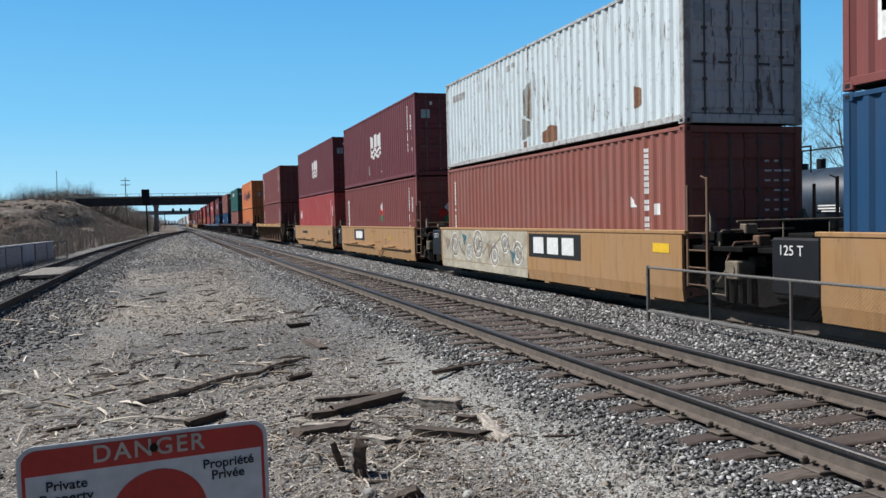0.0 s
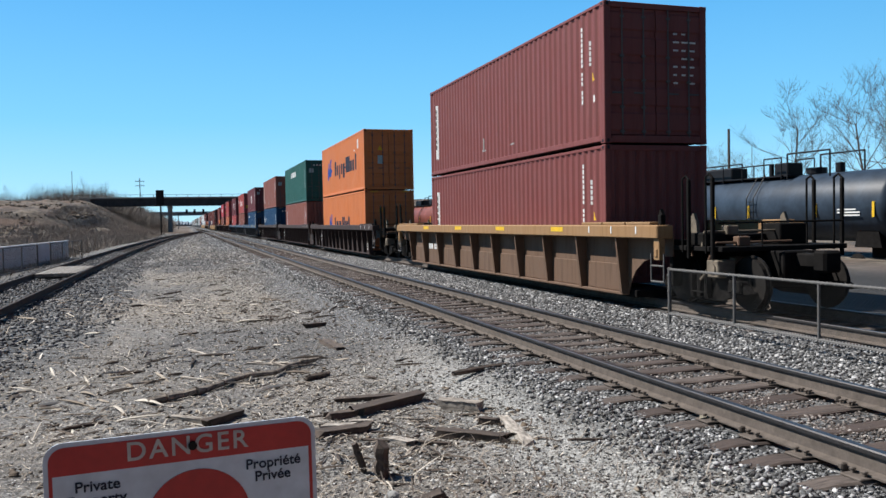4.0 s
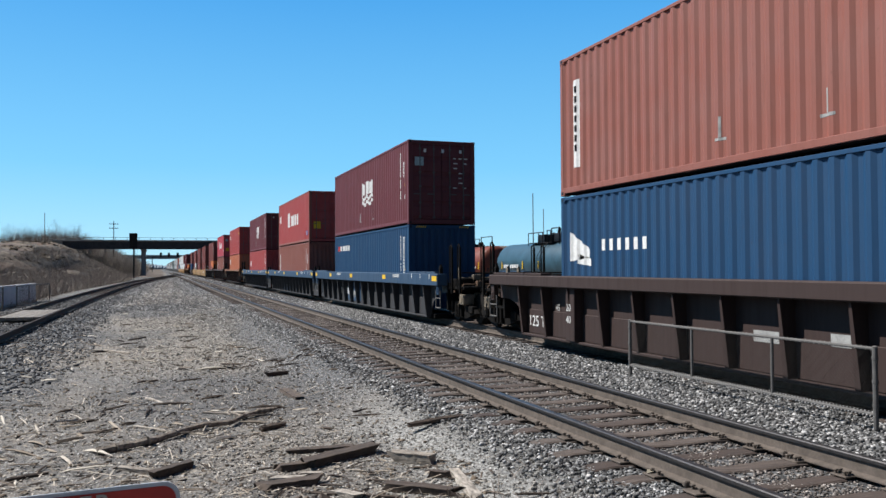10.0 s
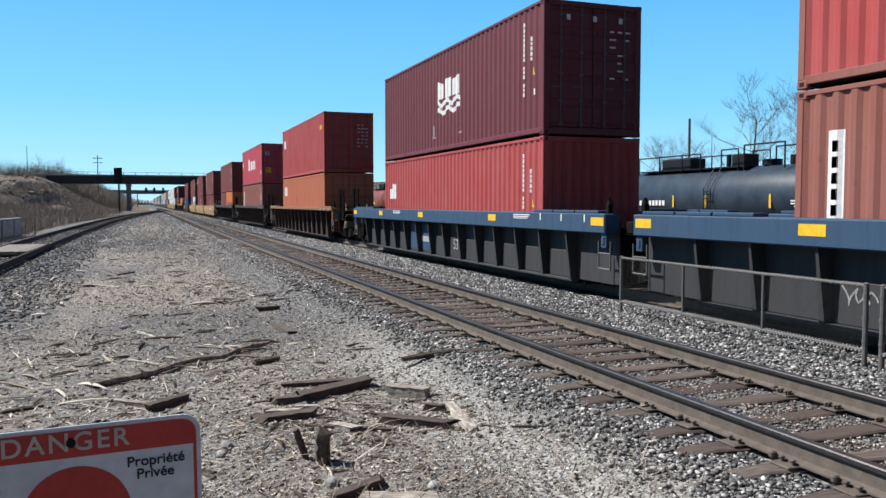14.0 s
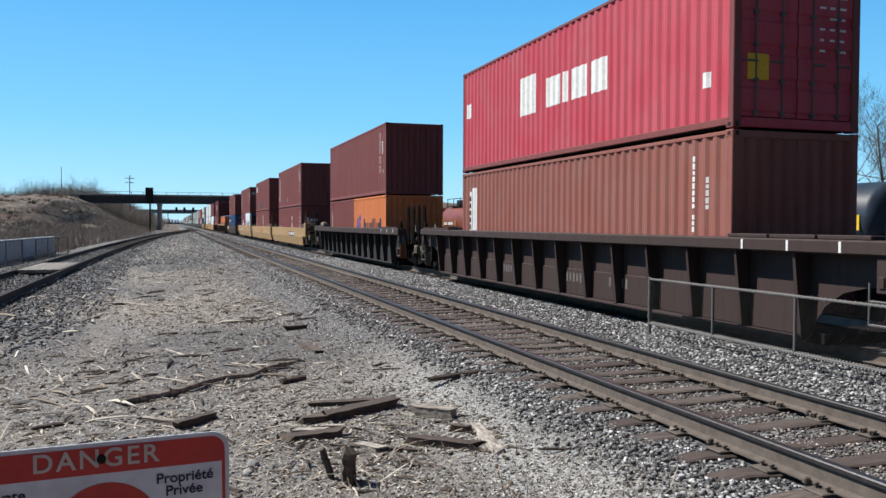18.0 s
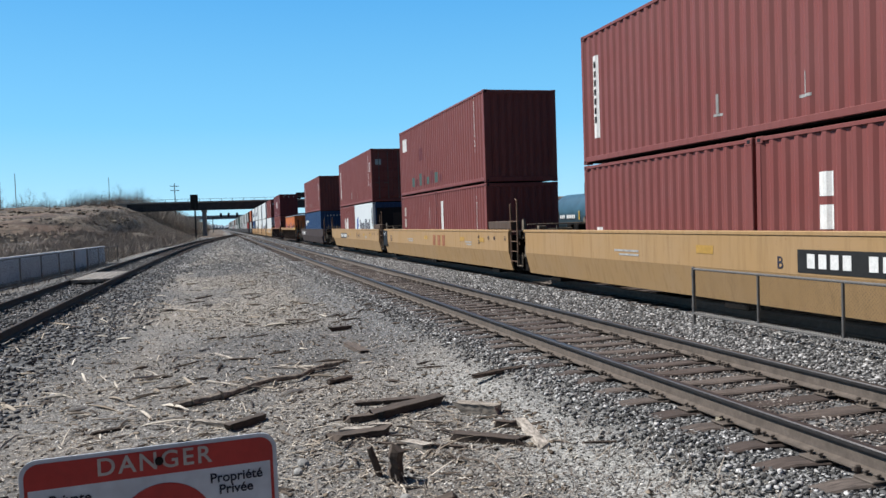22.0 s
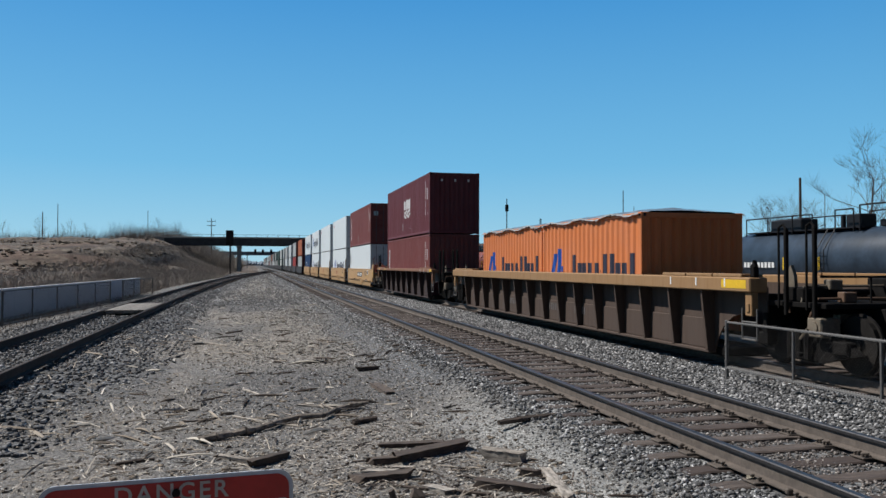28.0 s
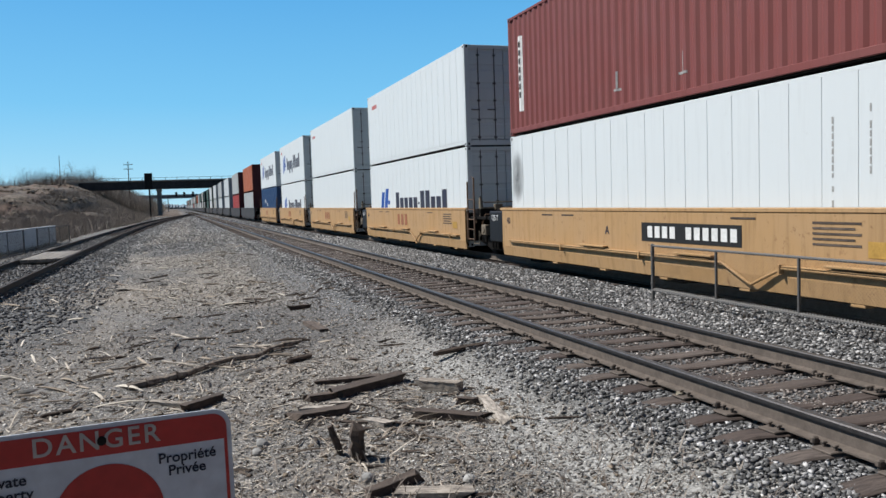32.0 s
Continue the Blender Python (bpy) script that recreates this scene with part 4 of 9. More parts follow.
x, y, rs = spread(5200, -60, -9, 95, 222, 81, 1.0)
sel = (ground_z(x, y) > 0.8) & (x < -10)
scatter("bank_clods", "clods and stones on the dug-off bank", "earth", "clod", np.stack([x, y, ground_z(x, y)], -1)[sel], (0.10 + 0.38 * rs.uniform(0, 1, len(x)) ** 3)[sel], 0.6, 82)


def straw(name, label, material, n, x0, x1, y0, y1, length, seed, lift, power=1.8, patch=None):
    """Thin dry stems lying and standing in all directions."""
    x, y, rs = spread(n, x0, x1, y0, y1, seed, power)
    if patch is not None:
        sel = patch(x, y) + rs.uniform(-0.6, 0.6, n) > 0
        x, y = x[sel], y[sel]
        n = len(x)
    a, el = rs.uniform(0, 6.28, n), rs.uniform(0, lift, n)
    ln = length * rs.uniform(0.35, 1.0, n)
    d = np.stack([np.cos(a) * np.cos(el), np.sin(a) * np.cos(el), np.sin(el)], -1) * ln[:, None]
    p = np.stack([x, y, surface_z(x, y) + 0.010], -1)
    w = np.stack([-np.sin(a), np.cos(a), np.zeros(n)], -1) * ((0.0012 + 0.00030 * y) * rs.uniform(0.6, 2.0, n))[:, None]
    up = np.zeros((n, 3))
    up[:, 2] = 0.003
    bend = d * 0.55 + np.stack([np.zeros(n), np.zeros(n), ln * rs.uniform(-0.08, 0.12, n)], -1)
    v = np.stack([p - w, p + w, p + bend + w, p + bend - w, p + d + w * 0.4, p + d - w * 0.4], 1)
    base = 6 * np.arange(n)[:, None]
    q = np.concatenate([base + np.array([[0, 1, 2, 3]]), base + np.array([[3, 2, 4, 5]])], 1).reshape(-1, 4)
    me = bpy.data.meshes.new(name)
    me.from_pydata(v.reshape(-1, 3).tolist(), [], q.tolist())
    return tagged(part(name, me, material), label, "dry grass", kind="stuff")


straw("straw_litter", "pale dry straw and bark litter on the soil", "straw", 19000, -4.4, 3.4, 2.3, 22, 0.115, 51, 0.22, 1.7, lambda x, y: 0.7 * fbm(x * 0.7, y * 0.5, 52) + 0.15 - 0.9 * dark_patch(x, y) - 0.42 * np.maximum(0, x - 0.5) - 0.06 * np.maximum(0, y - 10))
straw("dry_weeds", "tangle of dry brown weeds by the stumps", "brush", 3600, -0.6, 3.4, 3.0, 6.8, 0.20, 53, 0.9, 1.0, lambda x, y: 0.5 - 0.6 * np.abs(y - 4.9) + 0.35 * fbm(x * 1.4, y * 1.4, 54))


x, y, rs = spread(26000, -4.2, 3.4, 4.0, 50, 95, 1.9)
sel = (dark_patch(x, y) > rs.uniform(0, 0.9, len(x))) & (x > left_x(y) + 1.9)
scatter("dark_grit", "dark grey grit on bare soil patches", "gravel", "stone_dark", np.stack([x, y, surface_z(x, y) + 0.003], -1)[sel], (rs.uniform(0.005, 0.015, len(x)) * (0.85 + 0.026 * y))[sel], 0.7, 96)
x, y, rs = spread(13000, 0.9, 4.1, 2.5, 9.5, 97, 1.3)
sel = (x + 0.35 * fbm(x * 1.1, y * 1.1, 71) > 1.5 + rs.uniform(-0.4, 0.7, len(x))) & (x < 4.0)
scatter("pale_grit", "pale crushed limestone grit by the track", "gravel", "chip_white", np.stack([x, y, surface_z(x, y) + 0.003], -1)[sel], rs.uniform(0.004, 0.010, len(x))[sel], 0.8, 98)
straw("twig_litter", "bleached twigs and bark strips strewn over the soil", "straw", 900, -4.2, 3.0, 4.2, 24, 0.75, 55, 0.12, 1.5, lambda x, y: 0.5 * fbm(x * 0.6, y * 0.4, 56) - 0.15 * np.maximum(0, x - 1.2))
x, y, rs = spread(2600, -4.2, 3.0, 3.2, 20, 57, 1.7)
scatter("bark_scraps", "brown and pale bark scraps on the soil", "bark", "clod", np.stack([x, y, surface_z(x, y) + 0.008], -1), rs.uniform(0.008, 0.030, len(x)), 0.35, 58)


# ---- wood lying about ----
def splinters(name, label, material, n, spots, length, thick, seed, flat=0.5):
    """Broken slivers and bark strips lying every way round the given spots (x, y, spread)."""
    rr = random.Random(seed)
    s = Shape()
    for k in range(n):
        cx, cy, sp = rr.choice(spots)
        px, py = rr.gauss(cx, sp), rr.gauss(cy, sp * 0.8)
        if not (-4.2 < px < 3.6 and py > 3.2):
            continue
        L, w = length * rr.uniform(0.25, 1.0) ** 1.4, thick * rr.uniform(0.5, 1.4)
        a, el = rr.uniform(0, 6.28), rr.uniform(-0.05, 0.16)
        d = Vector((math.cos(a) * math.cos(el), math.sin(a) * math.cos(el), math.sin(el)))
        e, up = Vector((-math.sin(a), math.cos(a), rr.uniform(-0.3, 0.3))).normalized(), Vector((0, 0, 1))
        p = Vector((px, py, float(surface_z(px, py)) + w * flat * 0.5))
        bow = up * L * rr.uniform(-0.02, 0.06)
        v = []
        for u, q in ((0.0, 0.35), (0.35, 1.0), (0.7, 0.85), (1.0, 0.2)):
            c = p + d * (L * (u - 0.5)) + bow * (1 - (2 * u - 1) ** 2)
            v += [c - e * w * q, c + up * w * flat * q, c + e * w * q, c - up * w * flat * q]
        f = [(4 * i + j, 4 * i + (j + 1) % 4, 4 * i + 4 + (j + 1) % 4, 4 * i + 4 + j) for i in range(3) for j in range(4)]
        s.add(v, f + [(3, 2, 1, 0), (12, 13, 14, 15)])
    return tagged(part(name, s, material), label, "wood debris", kind="stuff")


HEAP = [(1.9, 7.6, 0.55), (1.5, 6.4, 0.5), (2.4, 6.9, 0.45), (1.0, 7.3, 0.4), (0.9, 5.4, 0.7), (1.2, 10.3, 0.6), (0.0, 8.5, 0.5), (-1.2, 8.6, 0.7)]
splinters("wood_splinters", "pale split slivers round the broken timbers", "sliver_pale", 190, HEAP, 0.36, 0.009, 401)
splinters("bark_strips", "dark rotten slivers and bark round the timbers", "sliver_dark", 300, HEAP, 0.38, 0.015, 402)
splinters("bleached_sticks", "bleached sticks strewn along the open ground", "sliver_pale", 190, [(-0.5, 11, 1.5), (0.2, 20, 2.0), (0.6, 28, 2.2), (-1.8, 17, 1.5), (0.3, 38, 3.0), (-2.0, 10, 1.0)], 0.75, 0.019, 403, 0.9)
splinters("dark_sticks", "dark twigs strewn along the open ground", "sliver_dark", 150, [(-0.3, 12, 1.6), (0.4, 21, 2.2), (0.4, 31, 2.6), (2.4, 17, 1.2)], 0.7, 0.020, 404, 0.9)


def log_shape(seed, length, r, squared):
    """A split, worn piece of timber along y."""
    rnd = random.Random(seed)
    sh, n, k = Shape(), 8, 6
    v, f = [], []
    for i in range(n + 1):
        y = length * (i / n - 0.5)
        jx, jz = rnd.uniform(-0.12, 0.12) * r, rnd.uniform(-0.12, 0.12) * r
        for j in range(k if not squared else 8):
            kk = k if not squared else 8
            a = 2 * math.pi * (j + 0.5) / kk
            if squared:
                cx, cz = max(-1, min(1, 1.25 * math.cos(a))) * r, max(-1, min(1, 1.25 * math.sin(a))) * r * squared
            else:
                cx, cz = math.cos(a) * r, math.sin(a) * r
            s = rnd.uniform(0.86, 1.1) * (0.8 if i in (0, n) else 1)
            if squared:
                cx, cz = (1 if math.cos(a) > 0 else -1) * r * (1.0 if j % 2 else 0.93), (1 if math.sin(a) > 0 else -1) * r * squared * (0.9 if j % 2 else 1.0)
                s = 1 + rnd.uniform(-0.07, 0.05)
                v.append((cx * s + 0.3 * jx, y + (rnd.uniform(-1.3, 1.3) * r if i in (0, n) else 0), cz * s + 0.3 * jz))
                continue
            v.append((cx * s + jx, y + (rnd.uniform(-0.5, 0.5) * r if i in (0, n) else 0), cz * s + jz))
    kk = k if not squared else 8
    for i in range(n):
        for j in range(kk):
            f.append((i * kk + j, i * kk + (j + 1) % kk, (i + 1) * kk + (j + 1) % kk, (i + 1) * kk + j))
    f += [tuple(range(kk - 1, -1, -1)), tuple(n * kk + j for j in range(kk))]
    return sh.add(v, f)


def lay(name, label, category, material, a, b, r, squared, seed, tilt=0, up=0.0):
    (x0, y0), (x1, y1) = a, b
    L = math.hypot(x1 - x0, y1 - y0)
    xm, ym = (x0 + x1) / 2, (y0 + y1) / 2
    hz = r * (squared if squared else 1)
    ob = part(name, log_shape(seed, L, r, squared), material, m=pose(xm, ym, float(surface_z(xm, ym)) + hz * 0.8 + up, tilt, 0, math.degrees(math.atan2(-(x1 - x0), y1 - y0))))
    tagged(ob, label, category)
    return ob


for nm, lb, ct, mt, a, b, r, sq in (
    ("broken_tie", "rotten dark tie timber lying on the soil", "timber", "oldwood", (1.46, 7.94), (2.32, 8.44), 0.085, 0.5),
    ("broken_tie", "thin dark timber slab lying on the soil", "timber", "oldwood", (1.45, 8.61), (2.06, 8.59), 0.06, 0.4),
    ("wood_block", "pale split wood block with a dark end", "timber", "palewood", (2.40, 7.98), (2.70, 7.70), 0.07, 0.8),
    ("plank", "dark weathered plank lying on the soil", "timber", "oldwood", (2.02, 7.01), (2.56, 6.56), 0.065, 0.6),
    ("split_board", "pale splintered board lying on the soil", "timber", "palewood", (2.78, 7.25), (2.66, 6.40), 0.052, 0.4),
    ("broken_tie", "rotten dark timber with ragged ends", "timber", "oldwood", (1.03, 7.31), (1.5, 7.39), 0.075, 0.45),
    ("wood_scrap", "pale bark scrap on the soil", "timber", "palewood", (1.43, 7.70), (1.58, 7.66), 0.035, 0.6),
    ("wood_scrap", "grey board scrap half buried in weeds", "timber", "palewood", (1.58, 6.94), (1.74, 6.74), 0.05, 0.5),
    ("broken_tie", "dark timber end among dry weeds", "timber", "oldwood", (1.18, 5.15), (1.55, 5.36), 0.045, 0.8),
    ("log", "grey-brown log lying by the ballast", "timber", "oldwood", (2.87, 9.04), (3.68, 9.34), 0.036, 0),
    ("wood_scrap", "dark wood chunk on the gravel", "timber", "oldwood", (2.03, 13.05), (2.12, 12.1), 0.08, 0.4),
    ("wood_scrap", "short dark wood chunk on the gravel", "timber", "oldwood", (2.0, 14.9), (2.36, 15.0), 0.05, 0.8),
    ("stick", "bleached bare stick on the soil", "stick", "palewood", (-0.05, 13.1), (0.22, 12.44), 0.018, 0),
    ("stick", "bleached bare stick on the soil", "stick", "palewood", (-1.08, 20.9), (-0.5, 19.9), 0.03, 0),
    ("stick", "bleached bare stick on the soil", "stick", "palewood", (-0.16, 10.86), (0.28, 10.3), 0.016, 0),
    ("wood_scrap", "white peeled wood chip on the soil", "timber", "palewood", (-0.22, 8.56), (0.06, 8.32), 0.04, 0.5),
    ("broken_tie", "short dark timber on the soil", "timber", "oldwood", (0.09, 8.14), (0.43, 8.46), 0.05, 0.8),
    ("stick", "dark stick lying on litter", "stick", "oldwood", (-1.2, 8.45), (-0.86, 8.6), 0.022, 0),
    ("log", "short dark broken branch on the soil", "timber", "oldwood", (1.3, 10.0), (1.62, 10.2), 0.04, 0),
    ("stick", "thin dark twig on the gravel", "stick", "oldwood", (2.9, 6.14), (3.38, 5.99), 0.012, 0),
    ("stick", "dark twig on the soil", "stick", "oldwood", (-0.63, 23.5), (-0.2, 24.4), 0.025, 0),
    ("stick", "dark twig on the soil", "stick", "oldwood", (-0.2, 14.8), (0.12, 14.95), 0.02, 0),
    ("stick", "bleached twig on the soil", "stick", "palewood", (-0.9, 10.5), (-0.45, 10.7), 0.014, 0),
    ("stick", "bleached twig on the soil", "stick", "palewood", (0.7, 11.4), (1.2, 11.0), 0.014, 0),
    ("split_board", "pale split slab lying in the weeds", "timber", "palewood", (1.42, 5.12), (1.80, 4.98), 0.07, 0.35),
    ("wood_scrap", "white peeled wood sliver beside dark timber", "timber", "palewood", (1.10, 7.62), (1.40, 7.56), 0.045, 0.5),
    ("wood_scrap", "short black timber stub among splinters", "timber", "oldwood", (2.52, 7.26), (2.68, 7.14), 0.035, 1.0),
    ("stick", "thin dark straight stick by the grit", "stick", "oldwood", (1.30, 7.05), (2.05, 6.62), 0.020, 0),
    ("broken_tie", "small dark block under a split tie", "timber", "oldwood", (1.25, 7.98), (1.52, 8.02), 0.05, 0.7),
):
    lay(nm, lb, ct, mt, a, b, r, sq, int(a[0] * 100 + b[1] * 1000))

# long crooked branch
_br = Shape()
_pts = [(-0.48, 9.28), (-0.30, 9.33), (-0.13, 9.49), (0.02, 9.50), (0.10, 9.64), (0.31, 9.88), (0.42, 10.15), (0.64, 10.3), (0.98, 10.44), (1.15, 10.75), (1.38, 10.97)]
_zs = [-0.305, -0.285, -0.30, -0.27, -0.29, -0.28, -0.30, -0.285, -0.30, -0.29, -0.28]
for k in range(len(_pts) - 1):
    (xa, ya), (xb, yb) = _pts[k], _pts[k + 1]
    _br.tube((xa, ya, _zs[k]), (xb, yb, _zs[k + 1]), 0.046 - 0.0018 * k + 0.006 * (k % 2), 7, 0.044 - 0.0018 * k)
for k, dx, dy in ((2, -0.25, 0.22), (5, 0.35, 0.05), (7, -0.2, 0.45), (9, 0.4, 0.12), (9, 0.1, 0.4)):
    (xa, ya) = _pts[k]
    _br.tube((xa, ya, _zs[k]), (xa + dx, ya + dy, _zs[k] - 0.01), 0.016, 6, 0.006)
_br.tube((1.36, 10.95, -0.28), (1.62, 11.0, -0.255), 0.05, 7, 0.02)
_br.tube((1.15, 10.76, -0.29), (1.0, 11.05, -0.27), 0.024, 6, 0.010)
tagged(part("fallen_branch", _br, "branchwood"), "long crooked fallen branch lying on the soil", "branch")
for nm, x, y, h, r, lean in (("tree_stump", 1.30, 6.0, 0.26, 0.058, 2), ("tree_stump", 1.16, 6.15, 0.24, 0.03, -18)):
    st = log_shape(int(x * 777), h, r, 0)
    tagged(part(nm, st, "oldwood", m=pose(x, y, -0.34 + h / 2, 90, lean, 0)), "sawn-off dark stump of a small tree", "stump")
for x, y, r in ((1.25, 5.5, 0.055), (0.66, 6.66, 0.05), (0.60, 6.45, 0.04), (3.75, 9.5, 0.045), (1.9, 5.2, 0.05)):
    sh = Shape()
    random.seed(int(x * 100))
    bmx = bmesh.new()
    bmesh.ops.create_icosphere(bmx, subdivisions=2, radius=r)
    for vv in bmx.verts:
        vv.co *= 1 + 0.22 * noise.noise(vv.co * (1.1 / r) + Vector((x, y, 0)))
        vv.co.z *= 0.75
    me = bpy.data.meshes.new("stone")
    bmx.to_mesh(me)
    bmx.free()
    tagged(part("stone", me, "concrete", m=pose(x, y, float(ground_z(x, y)) + r * 0.4)), "pale rounded stone on the soil", "stone")
_lf = Shape().add([(0, 0, 0), (0.05, 0.03, 0.02), (0.11, 0.0, 0.01), (0.05, -0.035, 0.015)], [(0, 1, 2, 3)])
tagged(part("leaf", _lf, "graffiti", m=pose(4.10, 6.05, -0.165, 0, 0, 20)), "pale yellow leaf by the rail foot", "leaf")


# ---- fence between the tracks ----
def chain_mesh(y0, y1, z0, z1, pitch=0.037, r=0.0010):
    """Woven diamond wire, drawn as crossing strands."""
    s = Shape()
    h = z1 - z0
    k = y0 - h
    while k < y1:
        for sg in (1, -1):
            a, b = (k, z0), (k + h, z1)
            if sg < 0:
                a, b = (k, z1), (k + h, z0)
            ya, za, yb, zb = a[0], a[1], b[0], b[1]
            if ya < y0:
                za += (y0 - ya) * (1 if sg > 0 else -1)
                ya = y0
            if yb > y1:
                zb -= (yb - y1) * (1 if sg > 0 else -1)
                yb = y1
            if yb - ya > 0.01:
                s.tube((0.002 * sg, ya, za), (0.002 * sg, yb, zb), r, 3, caps=False)
        k += pitch * 1.414
    return s


def fence_section(name, label, x, ys, z0, z1, r=0.024, m=None, ends=True):
    f = thing(name, label, "fence", m=m or pose(x, 0, 0))
    for k, y in enumerate(ys):
        rr = r * (1.25 if k in (0, len(ys) - 1) else 0.9)
        last = k in (0, len(ys) - 1)
        s = Shape().tube((0, y, z0 - (0.16 if last else 0.0)), (0, y, z1 + (0.02 if last else -0.01)), rr, 10)
        if last:
            s.tube((0, y, z1 + 0.02), (0, y, z1 + 0.035), rr * 1.15, 10, rr * 0.5)
            for z in (z0 + 0.10, (z0 + z1) / 2, z1 - 0.10):
                s.tube((0, y, z - 0.015), (0, y, z + 0.015), rr * 1.22, 10)
        part("post", s, "galv", f)
    s, wrap = Shape().tube((0, ys[0], z1), (0, ys[-1], z1), r * 0.8, 10), Shape()
    if r < 0.026:
        y = min(ys) + 0.03
        while y < max(ys):
            wrap.tube((-0.022, y, z1 - 0.016), (0.022, y + 0.02, z1 + 0.021), 0.004, 4)
            y += 0.075
    part("top_rail", s, "galv", f)
    s = Shape().tube((0, ys[0], z0), (0, ys[-1], z0), r * 0.85, 10)
    y = min(ys[0], ys[-1])
    while y < max(ys[0], ys[-1]):
        wrap.tube((-0.03, y, z0 - 0.022), (0.03, y + 0.02, z0 + 0.026), 0.009, 4)
        y += 0.05
    part("bottom_rail", s, "galv", f)
    if r < 0.026:
        part("tie_wire", wrap, "wire_wrap", f, "bright tie wire wound round the rails")["kind"] = "stuff"
    part("chain_link", chain_mesh(min(ys), max(ys), z0, z1), "wire_dark", f, "grey woven chain-link wire")
    return f


FENCE_X = 7.52
fence_section("chain_link_fence", "low galvanised chain-link fence between two tracks", FENCE_X, [6.82, 8.40, 10.05, 11.70], -0.02, 0.70)
fence_section("chain_link_fence", "low galvanised chain-link fence panel between two tracks", FENCE_X, [1.6, 3.3, 5.0, 6.60], -0.02, 0.70)


# ---- the train: containers ----
W = 2.438
PITCH = 0.278


def profile(y0, y1, depth=0.034):
    """Breakpoints (y, inset) of a trapezoid-pressed steel wall."""
    pts, y = [], y0
    n = round((y1 - y0) / PITCH)
    p = (y1 - y0) / n
    for k in range(n):
        pts += [(y, 0.0), (y + 0.26 * p, 0.0), (y + 0.5 * p, depth), (y + 0.76 * p, depth)]
        y += p
    pts.append((y1, 0.0))
    return pts


def inset_at(pts, y):
    return float(np.interp(y, [p[0] for p in pts], [p[1] for p in pts]))


def side_shape(L, H, flat):
    def build(s):
        z0, z1 = 0.15, H - 0.07
        if flat:
            n = max(2, round(L / 0.61))
            pts = [(0.10, 0.0)]
            for k in range(1, n):
                y = 0.10 + (L - 0.2) * k / n
                pts += [(y - 0.010, 0.0), (y - 0.004, 0.007), (y + 0.004, 0.007), (y + 0.010, 0.0)]
            pts.append((L - 0.10, 0.0))
            x = -W / 2 + 0.004
        else:
            pts, x = profile(0.13, L - 0.13), -W / 2 + 0.012
        n = len(pts)
        v = [(x + d, y, z) for z in (z0, z1) for y, d in pts] + [(x + 0.07, pts[0][0], z0), (x + 0.07, pts[-1][0], z0), (x + 0.07, pts[-1][0], z1), (x + 0.07, pts[0][0], z1)]
        f = [(k + 1, k, n + k, n + k + 1) for k in range(n - 1)]
        b = 2 * n
        f += [(b, b + 1, b + 2, b + 3)]
        s.add(v, f)
    return build


def front_wall_shape(H):
    def build(s):
        pts = []
        n = 9
        p = (W - 0.30) / n
        x = -W / 2 + 0.15
        for k in range(n):
            pts += [(x, 0.0), (x + 0.3 * p, 0.0), (x + 0.5 * p, 0.045), (x + 0.8 * p, 0.045)]
            x += p
        pts.append((W / 2 - 0.15, 0.0))
        n = len(pts)
        v = [(xx, 0.018 + d, z) for z in (0.17, H - 0.11) for xx, d in pts]
        s.add(v, [(k, k + 1, n + k + 1, n + k) for k in range(n - 1)])
    return build


def door_shape(H):
    """One door leaf with shallow pressed panels; spans x 0 to 1.06."""
    def build(s):
        z0, z1, n = 0.19, H - 0.13, 5
        hz = (z1 - z0) / n
        pts = [(0.10, z0), (0.05, z0)]
        for k in range(n):
            a, b = z0 + hz * k, z0 + hz * (k + 1)
            pts += [(0.05, a + 0.06), (0.030, a + 0.10), (0.030, b - 0.10), (0.05, b - 0.06)]
        pts += [(0.05, z1), (0.10, z1)]
        s.across(pts, 0.0, 1.06)
    return build


def rod_shape(H):
    def build(s):
        s.tube((0, 0.012, 0.13), (0, 0.012, H - 0.08), 0.017, 6)
        for z in (0.25, 0.75, H * 0.45, H * 0.62, H - 0.3):
            s.cbox(-0.045, 0.045, -0.006, 0.045, z - 0.025, z + 0.025, 0.005)
        s.cbox(-0.03, 0.24, -0.012, 0.004, 1.02, 1.055, 0.006)
    return build


def casting_shape(s):
    s.cbox(-0.081, 0.081, -0.089, 0.089, -0.059, 0.059, 0.012)


def rail_beam(L, H, top):
    def build(s):
        z0, z1 = (H - 0.075, H - 0.012) if top else (0.055, 0.165)
        s.cbox(-0.03, 0.03, 0.12, L - 0.12, z0, z1, 0.006)
        if not top:
            for y in (L * 0.36, L * 0.42, L * 0.58, L * 0.64):
                s.box(-0.004, 0.034, y - 0.13, y + 0.13, 0.05, 0.10)
    return build


def roof_shape(L, H):
    def build(s):
        n = round(L / 0.4)
        for k in range(n):
            y = 0.1 + (L - 0.2) * k / n
            s.box(-W / 2 + 0.05, W / 2 - 0.05, y + 0.04, y + (L - 0.2) / n - 0.04, H - 0.045, H - 0.018)
        s.box(-W / 2 + 0.03, W / 2 - 0.03, 0.05, L - 0.05, H - 0.06, H - 0.035)
    return build


